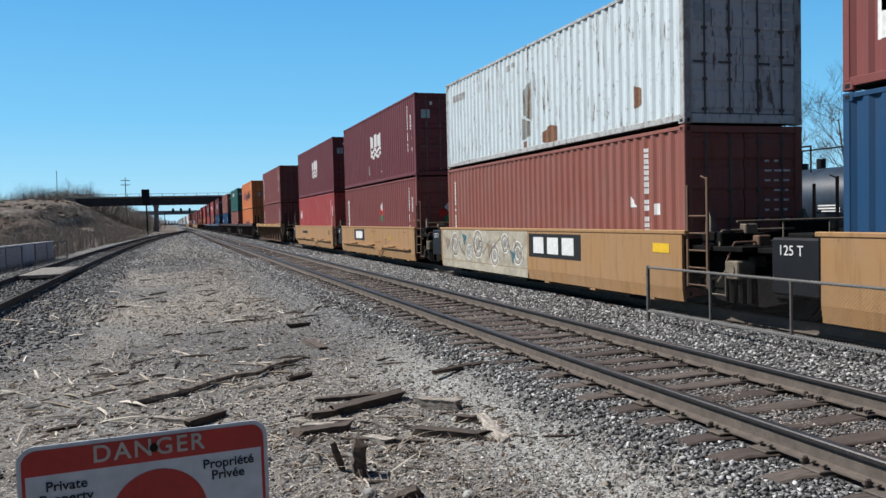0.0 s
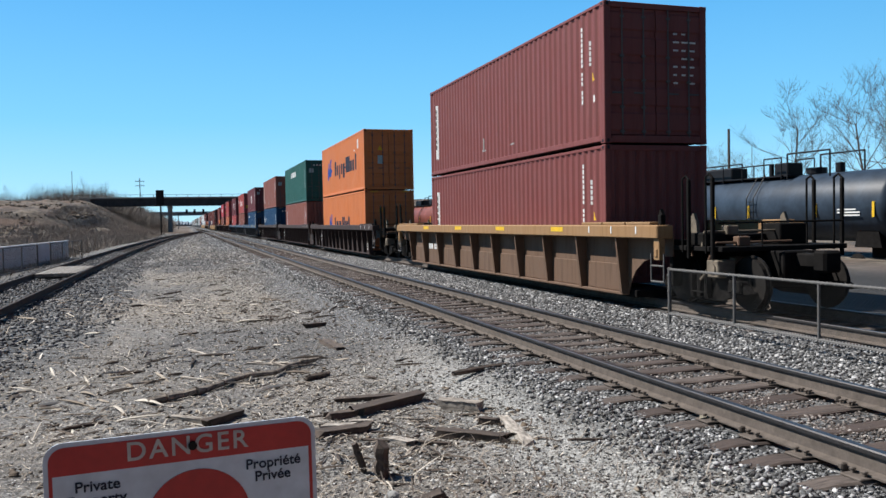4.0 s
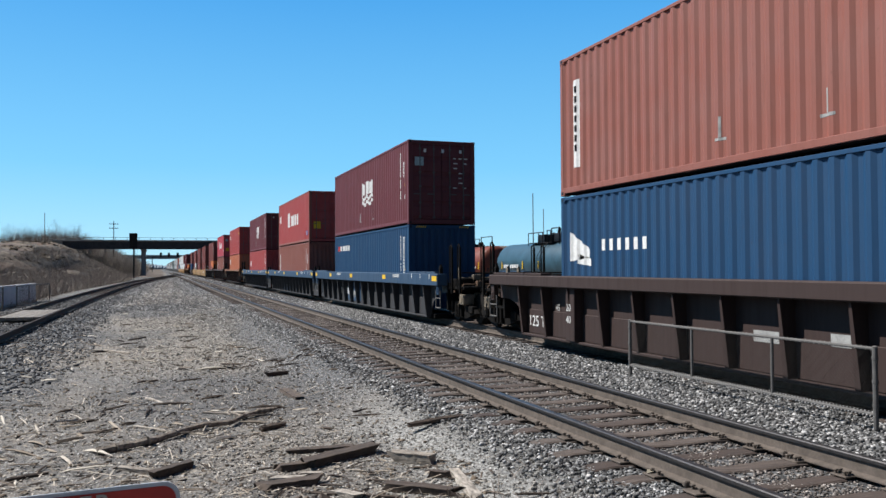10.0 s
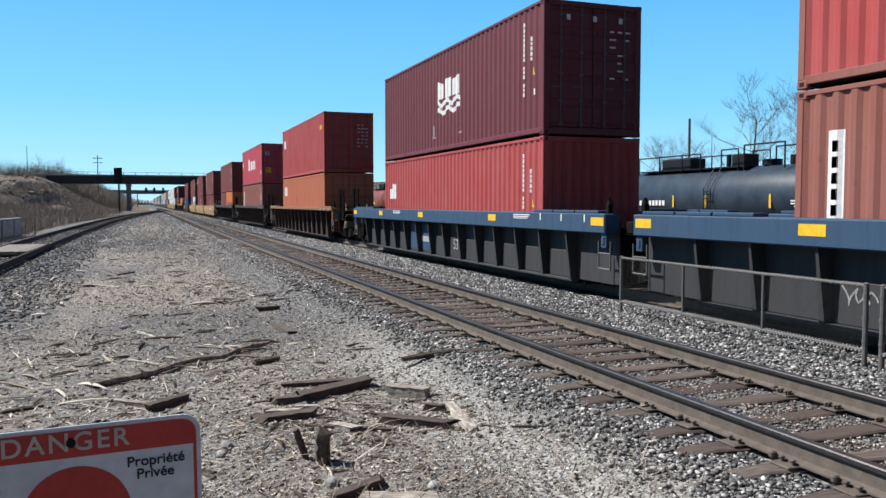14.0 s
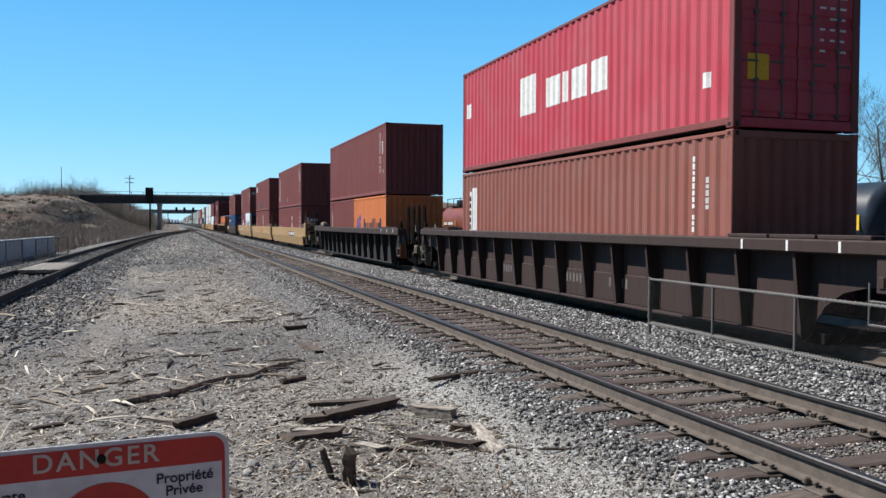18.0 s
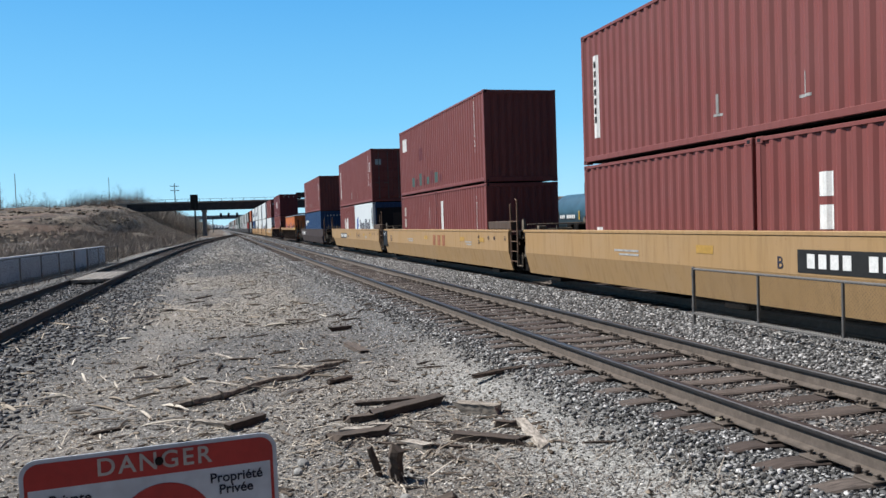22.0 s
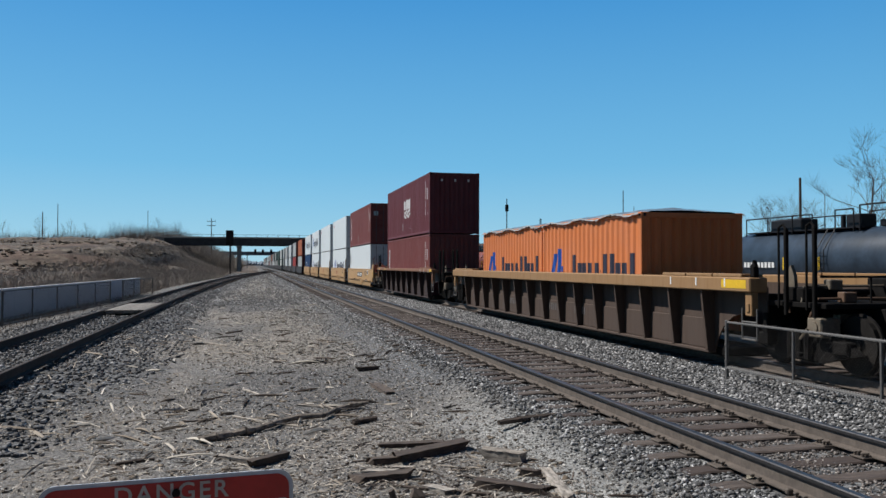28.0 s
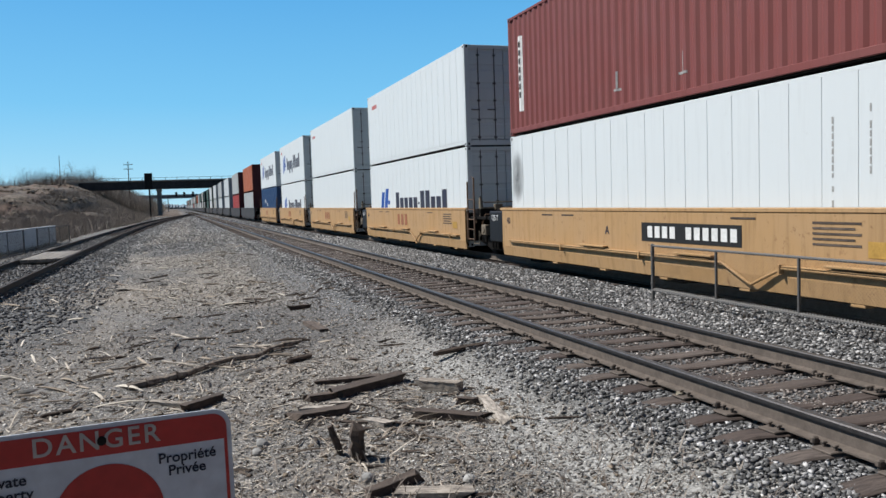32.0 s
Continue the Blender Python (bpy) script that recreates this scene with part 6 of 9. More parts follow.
def well_car(label, style, color, y0, y1, chord=None, trucks=("front",), coupler=(False, False), brake=False, group="well cars of the train", posts=True, bay=1.2, pipe=False, chord_z=1.18):
    """Sills run from y0 to y1 (0 is the door end of the box that it carries)."""
    car = thing("well_car", label, "rail car", group)
    Ls = y1 - y0
    chord = chord or color
    if style == "smooth":
        for sx in (-1, 1):
            m = pose(0, y0, 0) @ Matrix.Diagonal((-sx, 1, 1, 1))
            folded = color in ("car_tan", "car_brown")
            zf, zb = (0.69, 0.150) if folded else (0.34, 0.12)
            e0 = [(0.75, zf), (0.35, zf + 0.06), (0.0, zf + 0.10)] if coupler[0] else [(0.0, zf)]
            e1 = [(Ls, zf + 0.10), (Ls - 0.35, zf + 0.06), (Ls - 0.75, zf)] if coupler[1] else [(Ls, zf)]
            a0, a1 = (0.75 if coupler[0] else 0.0), (Ls - 0.75 if coupler[1] else Ls)
            lean = 0.125 if folded else 0.03
            low = kept(("lowsill", round(Ls, 2), coupler, lean), "lower_sill", lambda s: s.add([(-SILL_X, a0, zf - 0.002), (-SILL_X, a1, zf - 0.002), (-SILL_X + lean, a1 - (0.45 if coupler[1] else 0), zb), (-SILL_X + lean, a0 + (0.45 if coupler[0] else 0), zb), (-SILL_X + 0.05, a0, zf - 0.002), (-SILL_X + 0.05, a1, zf - 0.002), (-SILL_X + lean + 0.05, a1 - (0.45 if coupler[1] else 0), zb), (-SILL_X + lean + 0.05, a0 + (0.45 if coupler[0] else 0), zb)], [(0, 3, 2, 1), (4, 5, 6, 7), (3, 7, 6, 2), (0, 4, 7, 3), (1, 2, 6, 5)]))
            part("lower_sill", low, color, car, m=m)
            sl = kept(("smooth", round(Ls, 2), coupler, zf), "side_sill", lambda s: s.across([(0.0, 1.24)] + e0[::-1] + e1[::-1] + [(Ls, 1.24)], -SILL_X, -SILL_X + 0.05))
            part("side_sill", sl, color, car, m=m)
            part("top_chord", kept(("schord", round(Ls, 2)), "top_chord", lambda s: s.cbox(-SILL_X - 0.015, -SILL_X + 0.10, -0.1, Ls + 0.1, 1.24, 1.31, 0.012)), chord, car, m=m)
            for k in range(int(Ls / 2.1) if color in ("car_yellow", "car_buff") else 0):
                part("foot_bracket", kept("fbr", "foot_bracket", lambda s: s.cbox(-SILL_X + 0.035, -SILL_X + 0.2, -0.12, 0.12, 0.07, 0.119, 0.01)), color, car, m=pose(0, y0 + 1.0 + 2.1 * k, 0) @ Matrix.Diagonal((-sx, 1, 1, 1)))
            if pipe:
                # train line pipe on a ledge, with a dip and step grates over it
                m2 = pose(0, y0, 0) @ Matrix.Diagonal((-sx, 1, 1, 1))
                part("ledge", kept(("ledge", round(Ls, 2)), "ledge", lambda s: (s.cbox(-SILL_X - 0.085, -SILL_X - 0.001, 0.5, 4.3, 0.500, 0.520, 0.006), s.cbox(-SILL_X - 0.085, -SILL_X - 0.001, 5.9, Ls - 0.5, 0.500, 0.520, 0.006))), color, car, m=m2)
                part("train_pipe", kept(("tpipe", round(Ls, 2)), "train_pipe", lambda s: (s.tube((-SILL_X - 0.055, 0.6, 0.48), (-SILL_X - 0.055, 4.3, 0.48), 0.022, 8), s.tube((-SILL_X - 0.055, 4.3, 0.48), (-SILL_X - 0.055, 4.95, 0.20), 0.022, 8), s.tube((-SILL_X - 0.055, 4.95, 0.20), (-SILL_X - 0.055, 5.6, 0.48), 0.022, 8), s.tube((-SILL_X - 0.055, 5.6, 0.48), (-SILL_X - 0.055, Ls - 0.6, 0.48), 0.022, 8))), color, car, "painted train line pipe with a dip", m=m2)
                for yy in (3.0, 6.3, 9.6):
                    part("step", kept("lstep", "step", lambda s: s.cbox(-SILL_X - 0.115, -SILL_X - 0.004, -0.5, 0.5, 0.545, 0.58, 0.008)), chord, car, m=pose(0, y0 + yy, 0) @ Matrix.Diagonal((-sx, 1, 1, 1)))
                for yy in (1.2, 4.35, 7.9, 11.0):
                    part("pipe_bracket", kept("pbrk", "pipe_bracket", lambda s: s.across([(-0.03, 0.53), (0.03, 0.53), (0.015, 0.40), (-0.015, 0.40)], -SILL_X - 0.09, -SILL_X - 0.002)), color, car, m=pose(0, y0 + yy, 0) @ Matrix.Diagonal((-sx, 1, 1, 1)))
    else:
        n = max(6, round((Ls - 3.1) / bay) + 1)
        for sx in (-1, 1):
            m = pose(0, y0, 0) @ Matrix.Diagonal((-sx, 1, 1, 1))
            wall = kept(("ribwall", round(Ls, 2), coupler), "side_sill", lambda s: s.across([(0.0, 1.27)] + ([(0.0, 0.86), (0.55, 0.84), (0.95, 0.74), (1.25, 0.54), (1.42, 0.32), (1.5, 0.12)] if coupler[0] else [(0.0, 0.12)]) + ([(Ls - 1.5, 0.12), (Ls - 1.42, 0.32), (Ls - 1.25, 0.54), (Ls - 0.95, 0.74), (Ls - 0.55, 0.84), (Ls, 0.86)] if coupler[1] else [(Ls, 0.12)]) + [(Ls, 1.27)], -WALL_X, -WALL_X + 0.025))
            part("side_sill", wall, color, car, m=m)
            zc = 1.06 if chord == "car_blue" else chord_z
            part("top_chord", kept(("rchord", round(Ls, 2), zc), "top_chord", lambda s: s.cbox(-RIB_X, -WALL_X + 0.012, 0, Ls, zc, 1.42, 0.02)), chord, car, m=m)
            for yy in (0.25, 1.13, 2.01, Ls - 2.85, Ls - 1.97, Ls - 1.09):
                part("cover_plate", kept("cplate", "cover_plate", lambda s: s.cbox(-RIB_X + 0.015, -RIB_X + 0.27, 0, 0.84, 1.423, 1.475, 0.008)), chord, car, m=pose(0, y0 + yy, 0) @ Matrix.Diagonal((-sx, 1, 1, 1)))
            for yy in (0.02, Ls - 0.20):
                part("end_post", kept(("endpost", zc), "end_post", lambda s: (s.cbox(-RIB_X + 0.05, -RIB_X + 0.17, 0, 0.18, 0.80, zc - 0.003, 0.01), s.cbox(-RIB_X + 0.03, -RIB_X + 0.05, 0.05, 0.13, 0.86, 1.0, 0.01))), chord, car, m=pose(0, y0 + yy, 0) @ Matrix.Diagonal((-sx, 1, 1, 1)))
                if sx < 0:
                    part("guide_post", kept("gpost", "guide_post", lambda s: (s.cbox(-1.47, -1.37, 0.03, 0.13, 1.42, 1.60, 0.01), s.across([(0.02, 1.60), (0.14, 1.60), (0.08, 1.70)], -1.45, -1.39))), "undergear", car, m=pose(0, y0 + yy, 0) @ Matrix.Diagonal((-sx, 1, 1, 1)))
                part("stirrup", kept("stirrup", "stirrup", lambda s: (s.tube((-1.50, -0.1, 0.42), (-1.50, -0.1, 0.92), 0.016, 6), s.tube((-1.50, 0.3, 0.42), (-1.50, 0.3, 0.92), 0.016, 6), s.tube((-1.50, -0.1, 0.42), (-1.50, 0.3, 0.42), 0.018, 6), s.tube((-1.50, -0.1, 0.70), (-1.50, 0.3, 0.70), 0.016, 6))), "galv", car, m=pose(0, y0 + yy, 0) @ Matrix.Diagonal((-sx, 1, 1, 1)))
            part("bottom_chord", kept(("bchord", round(Ls, 2)), "bottom_chord", lambda s: s.cbox(-SILL_X - 0.03, -WALL_X + 0.02, 1.5, Ls - 1.5, 0.065, 0.118, 0.01)), color, car, m=m)
            rib = kept(("rib", zc), "rib", lambda s: s.add([(-RIB_X + 0.06, -0.022, zc), (-RIB_X + 0.06, 0.022, zc), (-SILL_X - 0.04, 0.045, 0.12), (-SILL_X - 0.04, -0.045, 0.12), (-WALL_X, -0.022, zc), (-WALL_X, 0.022, zc), (-WALL_X, 0.045, 0.12), (-WALL_X, -0.045, 0.12)], [(0, 3, 2, 1), (0, 4, 7, 3), (1, 2, 6, 5), (3, 7, 6, 2)]))
            for k in range(n):
                y = 1.55 + (Ls - 3.1) * k / (n - 1)
                part("rib", rib, color, car, m=pose(0, y0 + y, 0) @ Matrix.Diagonal((-sx, 1, 1, 1)))
            pan = kept(("lowpan", n, round(Ls, 2)), "side_panel", lambda s: s.cbox(-WALL_X - 0.028, -WALL_X - 0.001, 0.09, (Ls - 3.1) / (n - 1) - 0.07, 0.121, 0.66, 0.012))
            for k in range(n - 1):
                part("side_panel", pan, color, car, m=pose(0, y0 + 1.55 + (Ls - 3.1) * k / (n - 1), 0) @ Matrix.Diagonal((-sx, 1, 1, 1)))
            for k in range(3):
                part("reflector", kept("refl", "reflector", lambda s: s.box(-RIB_X - 0.006, -RIB_X + 0.002, -0.02, 0.02, 1.26, 1.40)), "mark_white", car, m=pose(0, y0 + 0.7 + 0.9 * k, 0) @ Matrix.Diagonal((-sx, 1, 1, 1)))
    for yy in (1.6, Ls / 2, Ls - 1.6):
        part("floor_beam", kept("fbeam", "floor_beam", lambda s: s.cbox(-SILL_X + 0.16, SILL_X - 0.16, -0.3, 0.3, 0.02, 0.165, 0.01)), "undergear", car, m=pose(0, y0 + yy, 0))
    for yy, d in ((y0, -1), (y1, 1)):
        part("end_bulkhead", kept("bulk", "end_bulkhead", lambda s: s.cbox(-1.23, 1.23, -0.06, 0.06, 0.35, 1.16, 0.01)), "undergear", car, m=pose(0, yy - d * 0.10, 0))
        cp = coupler[0 if d < 0 else 1]
        end_gear(car, yy, color, d, posts=posts and (cp or (d < 0 and style == "smooth")), brake=brake if cp and d < 0 and brake != "undergear" else False, post_color="undergear" if style != "smooth" else "dusty")
        if cp:
            part("coupler", kept("coupler", "coupler", lambda s: (s.cbox(-0.12, 0.12, -0.5, 0.5, 0.72, 0.95, 0.03), s.cbox(-0.17, 0.17, 0.35, 0.62, 0.66, 1.0, 0.04))), "undergear", car, m=pose(0, yy + d * 1.75, 0, 0, 0, 0 if d > 0 else 180))
    if style == "smooth" and Ls < 14.8:
        part("end_box", kept("endbox", "end_box", lambda s: s.cbox(-SILL_X + 0.02, SILL_X - 0.02, 0.03, 0.95, 0.42, 1.22, 0.03)), "black", car, "black painted end box", m=pose(0, y1, 0))
        letters("stencil_text", "125 T", 0.20, "mark_white", car, pose(-SILL_X + 0.016, y1 + 0.80, 0.98, 90, 0, -90), 0.001)
    if "front" in trucks:
        truck(car, y0 - (1.15 if not coupler[0] else 0.55))
    if "rear" in trucks:
        truck(car, y1 + (1.15 if not coupler[1] else 0.55))
    return car


def sill_mark(car, name, y0, y1, z0, z1, material, label="", out=0.006, ribbed=False):
    x = -SILL_X - out if not ribbed else -WALL_X - 0.029 - out
    return part(name, Shape().box(x, x + 0.003, y0, y1, z0, z1), material, car, label)


def ring(car, x, y, z, r, w, material):
    """A sprayed ring, flat on the sill."""
    s, n = Shape(), 28
    v = [(x, y + q * math.cos(2 * math.pi * k / n), z + q * math.sin(2 * math.pi * k / n)) for q in (r - w, r) for k in range(n)]
    s.add(v, [(k, (k + 1) % n, n + (k + 1) % n, n + k) for k in range(n)])
    return part("graffiti_ring", s, material, car, "sprayed ring")


def scrawl(car, x, y0, y1, z0, z1, n, seed, material, w=0.03, label="sprayed scribble without words"):
    """Sprayed graffiti as one looping stroke from y0 towards y1."""
    rr = random.Random(seed)
    pts = []
    for k in range(n + 1):
        u = k / n
        pts.append((y0 + (y1 - y0) * u + rr.uniform(-0.9, 0.9) * abs(y1 - y0) / n, rr.uniform(z0, z0 + 0.35 * (z1 - z0)) if k % 2 else rr.uniform(z1 - 0.35 * (z1 - z0), z1)))
    fine = []
    for k in range(n):
        a, b = pts[k], pts[k + 1]
        for i in range(4):
            u = i / 4
            bow = 0.14 * (z1 - z0) * math.sin(math.pi * u) * (1 if k % 3 else -1)
            fine.append((a[0] + (b[0] - a[0]) * u + bow, a[1] + (b[1] - a[1]) * u))
    v = []
    for k, (y, z) in enumerate(fine):
        (ya, za), (yb, zb) = fine[max(0, k - 1)], fine[min(len(fine) - 1, k + 1)]
        L = math.hypot(yb - ya, zb - za) or 1
        dy, dz = -(zb - za) / L * w / 2, (yb - ya) / L * w / 2
        v += [(x - 0.00004 * k, y + dy, z + dz), (x - 0.00004 * k, y - dy, z - dz)]
    s = Shape().add(v, [(2 * k, 2 * k + 2, 2 * k + 3, 2 * k + 1) for k in range(len(fine) - 1)])
    return part("graffiti_stroke", s, material, car, label)


def sill_text(car, text, y, z, size, material="mark_white", ribbed=False):
    """Plain figures on the sill; they read from the far end towards the door end."""
    x = -SILL_X - 0.006 if not ribbed else -WALL_X - 0.033
    return letters("stencil_text", text, size, material, car, pose(x, y, z, 90, 0, -90), 0.001)


# ---- the consist ----
FLOOR = 0.17
RUN = [(0, 0.0), (2, 24.57), (4, 49.17), (6, 73.85), (8, 98.53), (10, 123.21), (12, 147.88), (14, 172.56), (16, 197.33), (18, 222.17), (20, 247.08), (22, 272.1), (24, 297.2), (26, 322.32), (28, 347.42), (30, 372.5), (32, 397.57)]
MOVERS = []


def ride(ob, Y, z=0.0):
    """Put a thing on the train; Y is its place at the start."""
    ob.matrix_basis = pose(TRAIN_X, Y, z)
    MOVERS.append((ob, Y, z))
    return ob


def stack(Y, lower, upper=None):
    """Lower box, or two short ones, in the well and one on top."""
    low = lower if isinstance(lower, (list, tuple)) else [lower]
    y = Y
    for c in low:
        ride(c, y, FLOOR)
        y += c["size"][0] + 0.076
    if upper:
        ride(upper, Y, FLOOR + low[0]["size"][1] + 0.02)


HL, HC, L20 = 2.591, 2.896, 6.058

# five-unit set of yellow cars at the head
c = container("faded red-brown steel container with orange lettering at its end", "brown")
b = container("blue corrugated steel container with large orange shapes", "blue")
block_word(b, 4.5, 1.0, 1.1, "TxT", "rustorange")
std_marks(c)
stack(-4.0, b, c)
ride(well_car("dirty yellow articulated well car unit with dark graffiti", "smooth", "car_yellow", 0.0, 12.4), -4.0)

w = container("stained white corrugated container with rust patches", "oldwhite", HL, frame_color="rustwhite")
side_mark(w, "scuffed_patch", [(6.0, 6.5, 0.75, 1.75, 0.95, 1.55), (6.15, 6.65, 0.42, 0.76, 0.34, 0.9)], "scuff", "scraped bare metal patch")
side_mark(w, "rust_patch", [(4.75, 5.05, 0.18, 0.50, 0.14, 0.56), (5.05, 5.45, 0.14, 0.56, 0.2, 0.42), (1.3, 1.55, 0.50, 0.78, 0.44, 0.86), (6.3, 6.5, 0.14, 0.34, 0.15, 0.30)], "rust_stain", "brown rust patch")
side_mark(w, "label_plate", [bar(10.6, 11.6, 1.95, 2.15), bar(7.3, 7.55, 2.15, 2.3), bar(7.0, 7.2, 2.2, 2.32)], "mark_grey")
end_marks(w)
s = Shape()
for x in (-0.15, 0.45):
    s.add([(x, 0.0, 2.22), (x + 0.16, 0.0, 2.06), (x + 0.32, 0.0, 2.22), (x + 0.16, 0.0, 2.38)], [(0, 1, 2, 3)])
part("hazard_diamond", s, "mark_white", w, "pale diamond hazard placards")
r = container("weathered rust-red corrugated container with pale lettering", "rust")
id_column(r, 11.5, 0.5, 2.5, "mark_white", 0.10)
id_column(r, 1.15, 0.5, 2.6, "mark_white", 0.10)
side_mark(r, "label_plate", [(1.5, 1.75, 1.55, 1.56, 1.55, 1.75), bar(0.6, 0.8, 0.25, 0.6), bar(0.75, 0.95, 1.4, 1.6)], "mark_white")
end_marks(r, False)
stack(11.53, r, w)
k = ride(well_car("dirty yellow well car unit with graffiti and black number panel", "smooth", "car_yellow", -0.1, 12.5), 11.53)
sill_mark(k, "black_panel", 3.4, 5.95, 0.65, 1.19, "mark_black", "black panel with white company shapes")
for j, yy in enumerate((5.45, 4.72, 4.0)):
    part("name_shape", Shape().box(-SILL_X - 0.011, -SILL_X - 0.007, yy - 0.30, yy + 0.24, 0.74, 1.11), "mark_white", k)
sill_mark(k, "graffiti_panel", 6.05, 12.35, 0.35, 1.235, "graffiti", "cream graffiti ground painted over the sill", 0.004)
sill_mark(k, "graffiti_panel", 6.05, 12.35, 0.13, 0.335, "graffiti", "cream graffiti ground painted over the sill", 0.004)
for j, (yy, zz, rr_) in enumerate(((11.2, 0.80, 0.36), (10.0, 0.62, 0.22), (9.3, 0.86, 0.40), (8.1, 0.60, 0.30), (7.4, 0.92, 0.26), (6.6, 0.70, 0.30))):
    for q, wd in ((1.0, 0.030), (0.78, 0.022), (0.56, 0.030), (0.30, 0.045)):
        ring(k, -SILL_X - 0.007 - 0.0005 * j, yy, zz, rr_ * q, wd, "mark_white" if q in (1.0, 0.56) else "mark_grey")
    ring(k, -SILL_X - 0.0065 - 0.0005 * j, yy, zz, rr_ * 0.95, 0.05, "spray_tan")
for j, (ya, za, w_, h_) in enumerate(((12.1, 0.62, 0.42, 0.42), (10.55, 0.80, 0.36, 0.34), (8.65, 0.50, 0.40, 0.42), (7.05, 0.42, 0.30, 0.34))):
    part("graffiti_wedge", Shape().add([(-SILL_X - 0.013, ya, za + h_), (-SILL_X - 0.013, ya - w_, za + h_ * 0.8), (-SILL_X - 0.013, ya - w_ * 0.45, za)], [(0, 1, 2)]), "spray_teal" if j % 2 else "spray_tan", k, "sprayed wedge shape")
for j, mt in enumerate(("spray_tan", "mark_grey")):
    scrawl(k, -SILL_X - 0.014 - 0.003 * j, 12.2 - 0.1 * j, 6.2 + 0.1 * j, 0.40, 1.18, 17 + 3 * j, 8 + j, mt, 0.018)
sill_mark(k, "yellow_patch", 0.25, 0.75, 0.92, 1.08, "mark_yellow", "yellow paint patch")

u = container("maroon corrugated container with white wave emblem", "maroon")
wave_logo(u, 6.75, 1.52, 1.75)
std_marks(u, strip=False)
end_marks(u, word=3)
l = container("dull maroon corrugated container", "brown")
std_marks(l)
end_marks(l, False)
def diamond(y, z, r):
    return [(y - r, y, z, z, z - r, z + r), (y, y + r, z - r, z + r, z, z)]


for mt, y, z in (("mark_red", 5.32, 1.72), ("mark_red", 4.78, 1.70), ("mark_green", 5.05, 1.50), ("mark_white", 5.05, 1.92)):
    side_mark(l, "hazard_placard", diamond(y, z, 0.17), mt, "diamond hazard placard")
for mt, x, z in (("mark_red", -0.28, 1.62), ("mark_red", 0.20, 1.62), ("mark_green", -0.04, 1.40), ("mark_white", -0.04, 1.82)):
    part("hazard_placard", Shape().add([(x - 0.18, 0.0, z), (x, 0.0, z - 0.18), (x + 0.18, 0.0, z), (x, 0.0, z + 0.18)], [(0, 1, 2, 3)]), mt, l, "diamond hazard placard")
stack(27.1, l, u)
k = ride(well_car("dirty yellow articulated well car unit with a side pipe", "smooth", "car_yellow", -0.1, 12.5, pipe=True), 27.1)
sill_text(k, "E", 3.95, 0.62, 0.30, "mark_ink")
sill_mark(k, "yellow_patch", 2.95, 3.45, 0.80, 0.92, "mark_dull", "faint yellow repaint patch")
sill_mark(k, "yellow_patch", 5.9, 6.3, 0.90, 1.0, "mark_dull", "faint yellow repaint patch")
for ya, w_ in ((4.7, 1.0), (0.9, 0.5), (5.6, 0.8)):
    sill_mark(k, "stencil", ya, ya + w_, 0.66 if w_ > 0.9 else 1.10, 0.70 if w_ > 0.9 else 1.13, "mark_fade", "faded stencil line")
sill_mark(k, "black_panel", 7.6, 9.6, 0.70, 1.18, "mark_black", "black panel with white company shapes")
part("name_shape", Shape().box(-SILL_X - 0.011, -SILL_X - 0.007, 7.95, 9.25, 0.78, 1.10), "mark_white", k)

u = container("maroon corrugated container with white wave emblem", "maroon")
wave_logo(u, 6.75, 1.52, 1.75)
end_marks(u, word=3)
l = container("bright red corrugated container", "red")
block_word(l, 11.6, 1.6, 0.5, "xi", "mark_white")
std_marks(l, False)
stack(42.2, l, u)
k = ride(well_car("dirty yellow articulated well car unit", "smooth", "car_yellow", -0.1, 13.2, trucks=("front", "rear"), coupler=(False, True), pipe=True), 42.2)
sill_mark(k, "number_marking", 8.0, 10.0, 0.85, 1.0, "mark_black")
sill_text(k, "125 T", 1.2, 0.85, 0.3, "mark_black")

u = container("red-brown corrugated container with white number strip", "brown")
std_marks(u)
end_marks(u, False)
l = container("red-brown corrugated container with white number strip", "brown", doors=False)
std_marks(l)
stack(64.1, l, u)
k = ride(well_car("rusty yellow ribbed well car with a long top chord", "rib", "car_worn", -3.0, 15.2, "car_orange", ("front", "rear"), (True, True), "undergear", bay=1.75), 64.65)
s = Shape()
for j in range(11):
    if j != 4:
        s.box(-WALL_X - 0.036, -WALL_X - 0.031, 11.75 - 0.13 * j, 11.83 - 0.13 * j, 0.60, 0.78)
part("number_marking", s, "mark_white", k, "white car number as plain bars")["kind"] = "stuff"
for yy in (1.0, 4.4, 7.8, 11.2):
    sill_mark(k, "yellow_patch", yy - 0.3, yy + 0.3, 1.28, 1.38, "mark_yellow", "yellow reflector patch", 0.214)

# three dark brown ribbed units
def emblem(c, y, z, w, h, reefer=False):
    """Slanted blue emblem of two bands with a cross band."""
    q, sl, wb = [], 0.20 * w, 0.30 * w
    for base, z0, z1 in ((y, z, z + 0.86 * h), (y - 0.42 * w, z + 0.14 * h, z + h)):
        q += [(base - sl, base, z0, z1, z0, z0), (base - wb, base - sl, z0, z1, z0, z1), (base - wb - sl, base - wb, z1, z1, z0, z1)]
    q.append(bar(y - 0.42 * w - wb - 0.30 * w, y - 0.42 * w - wb - 0.09 * w, z + 0.34 * h, z + 0.50 * h))
    side_mark(c, "emblem", q, "mark_blue", "blue slanted emblem", reefer)


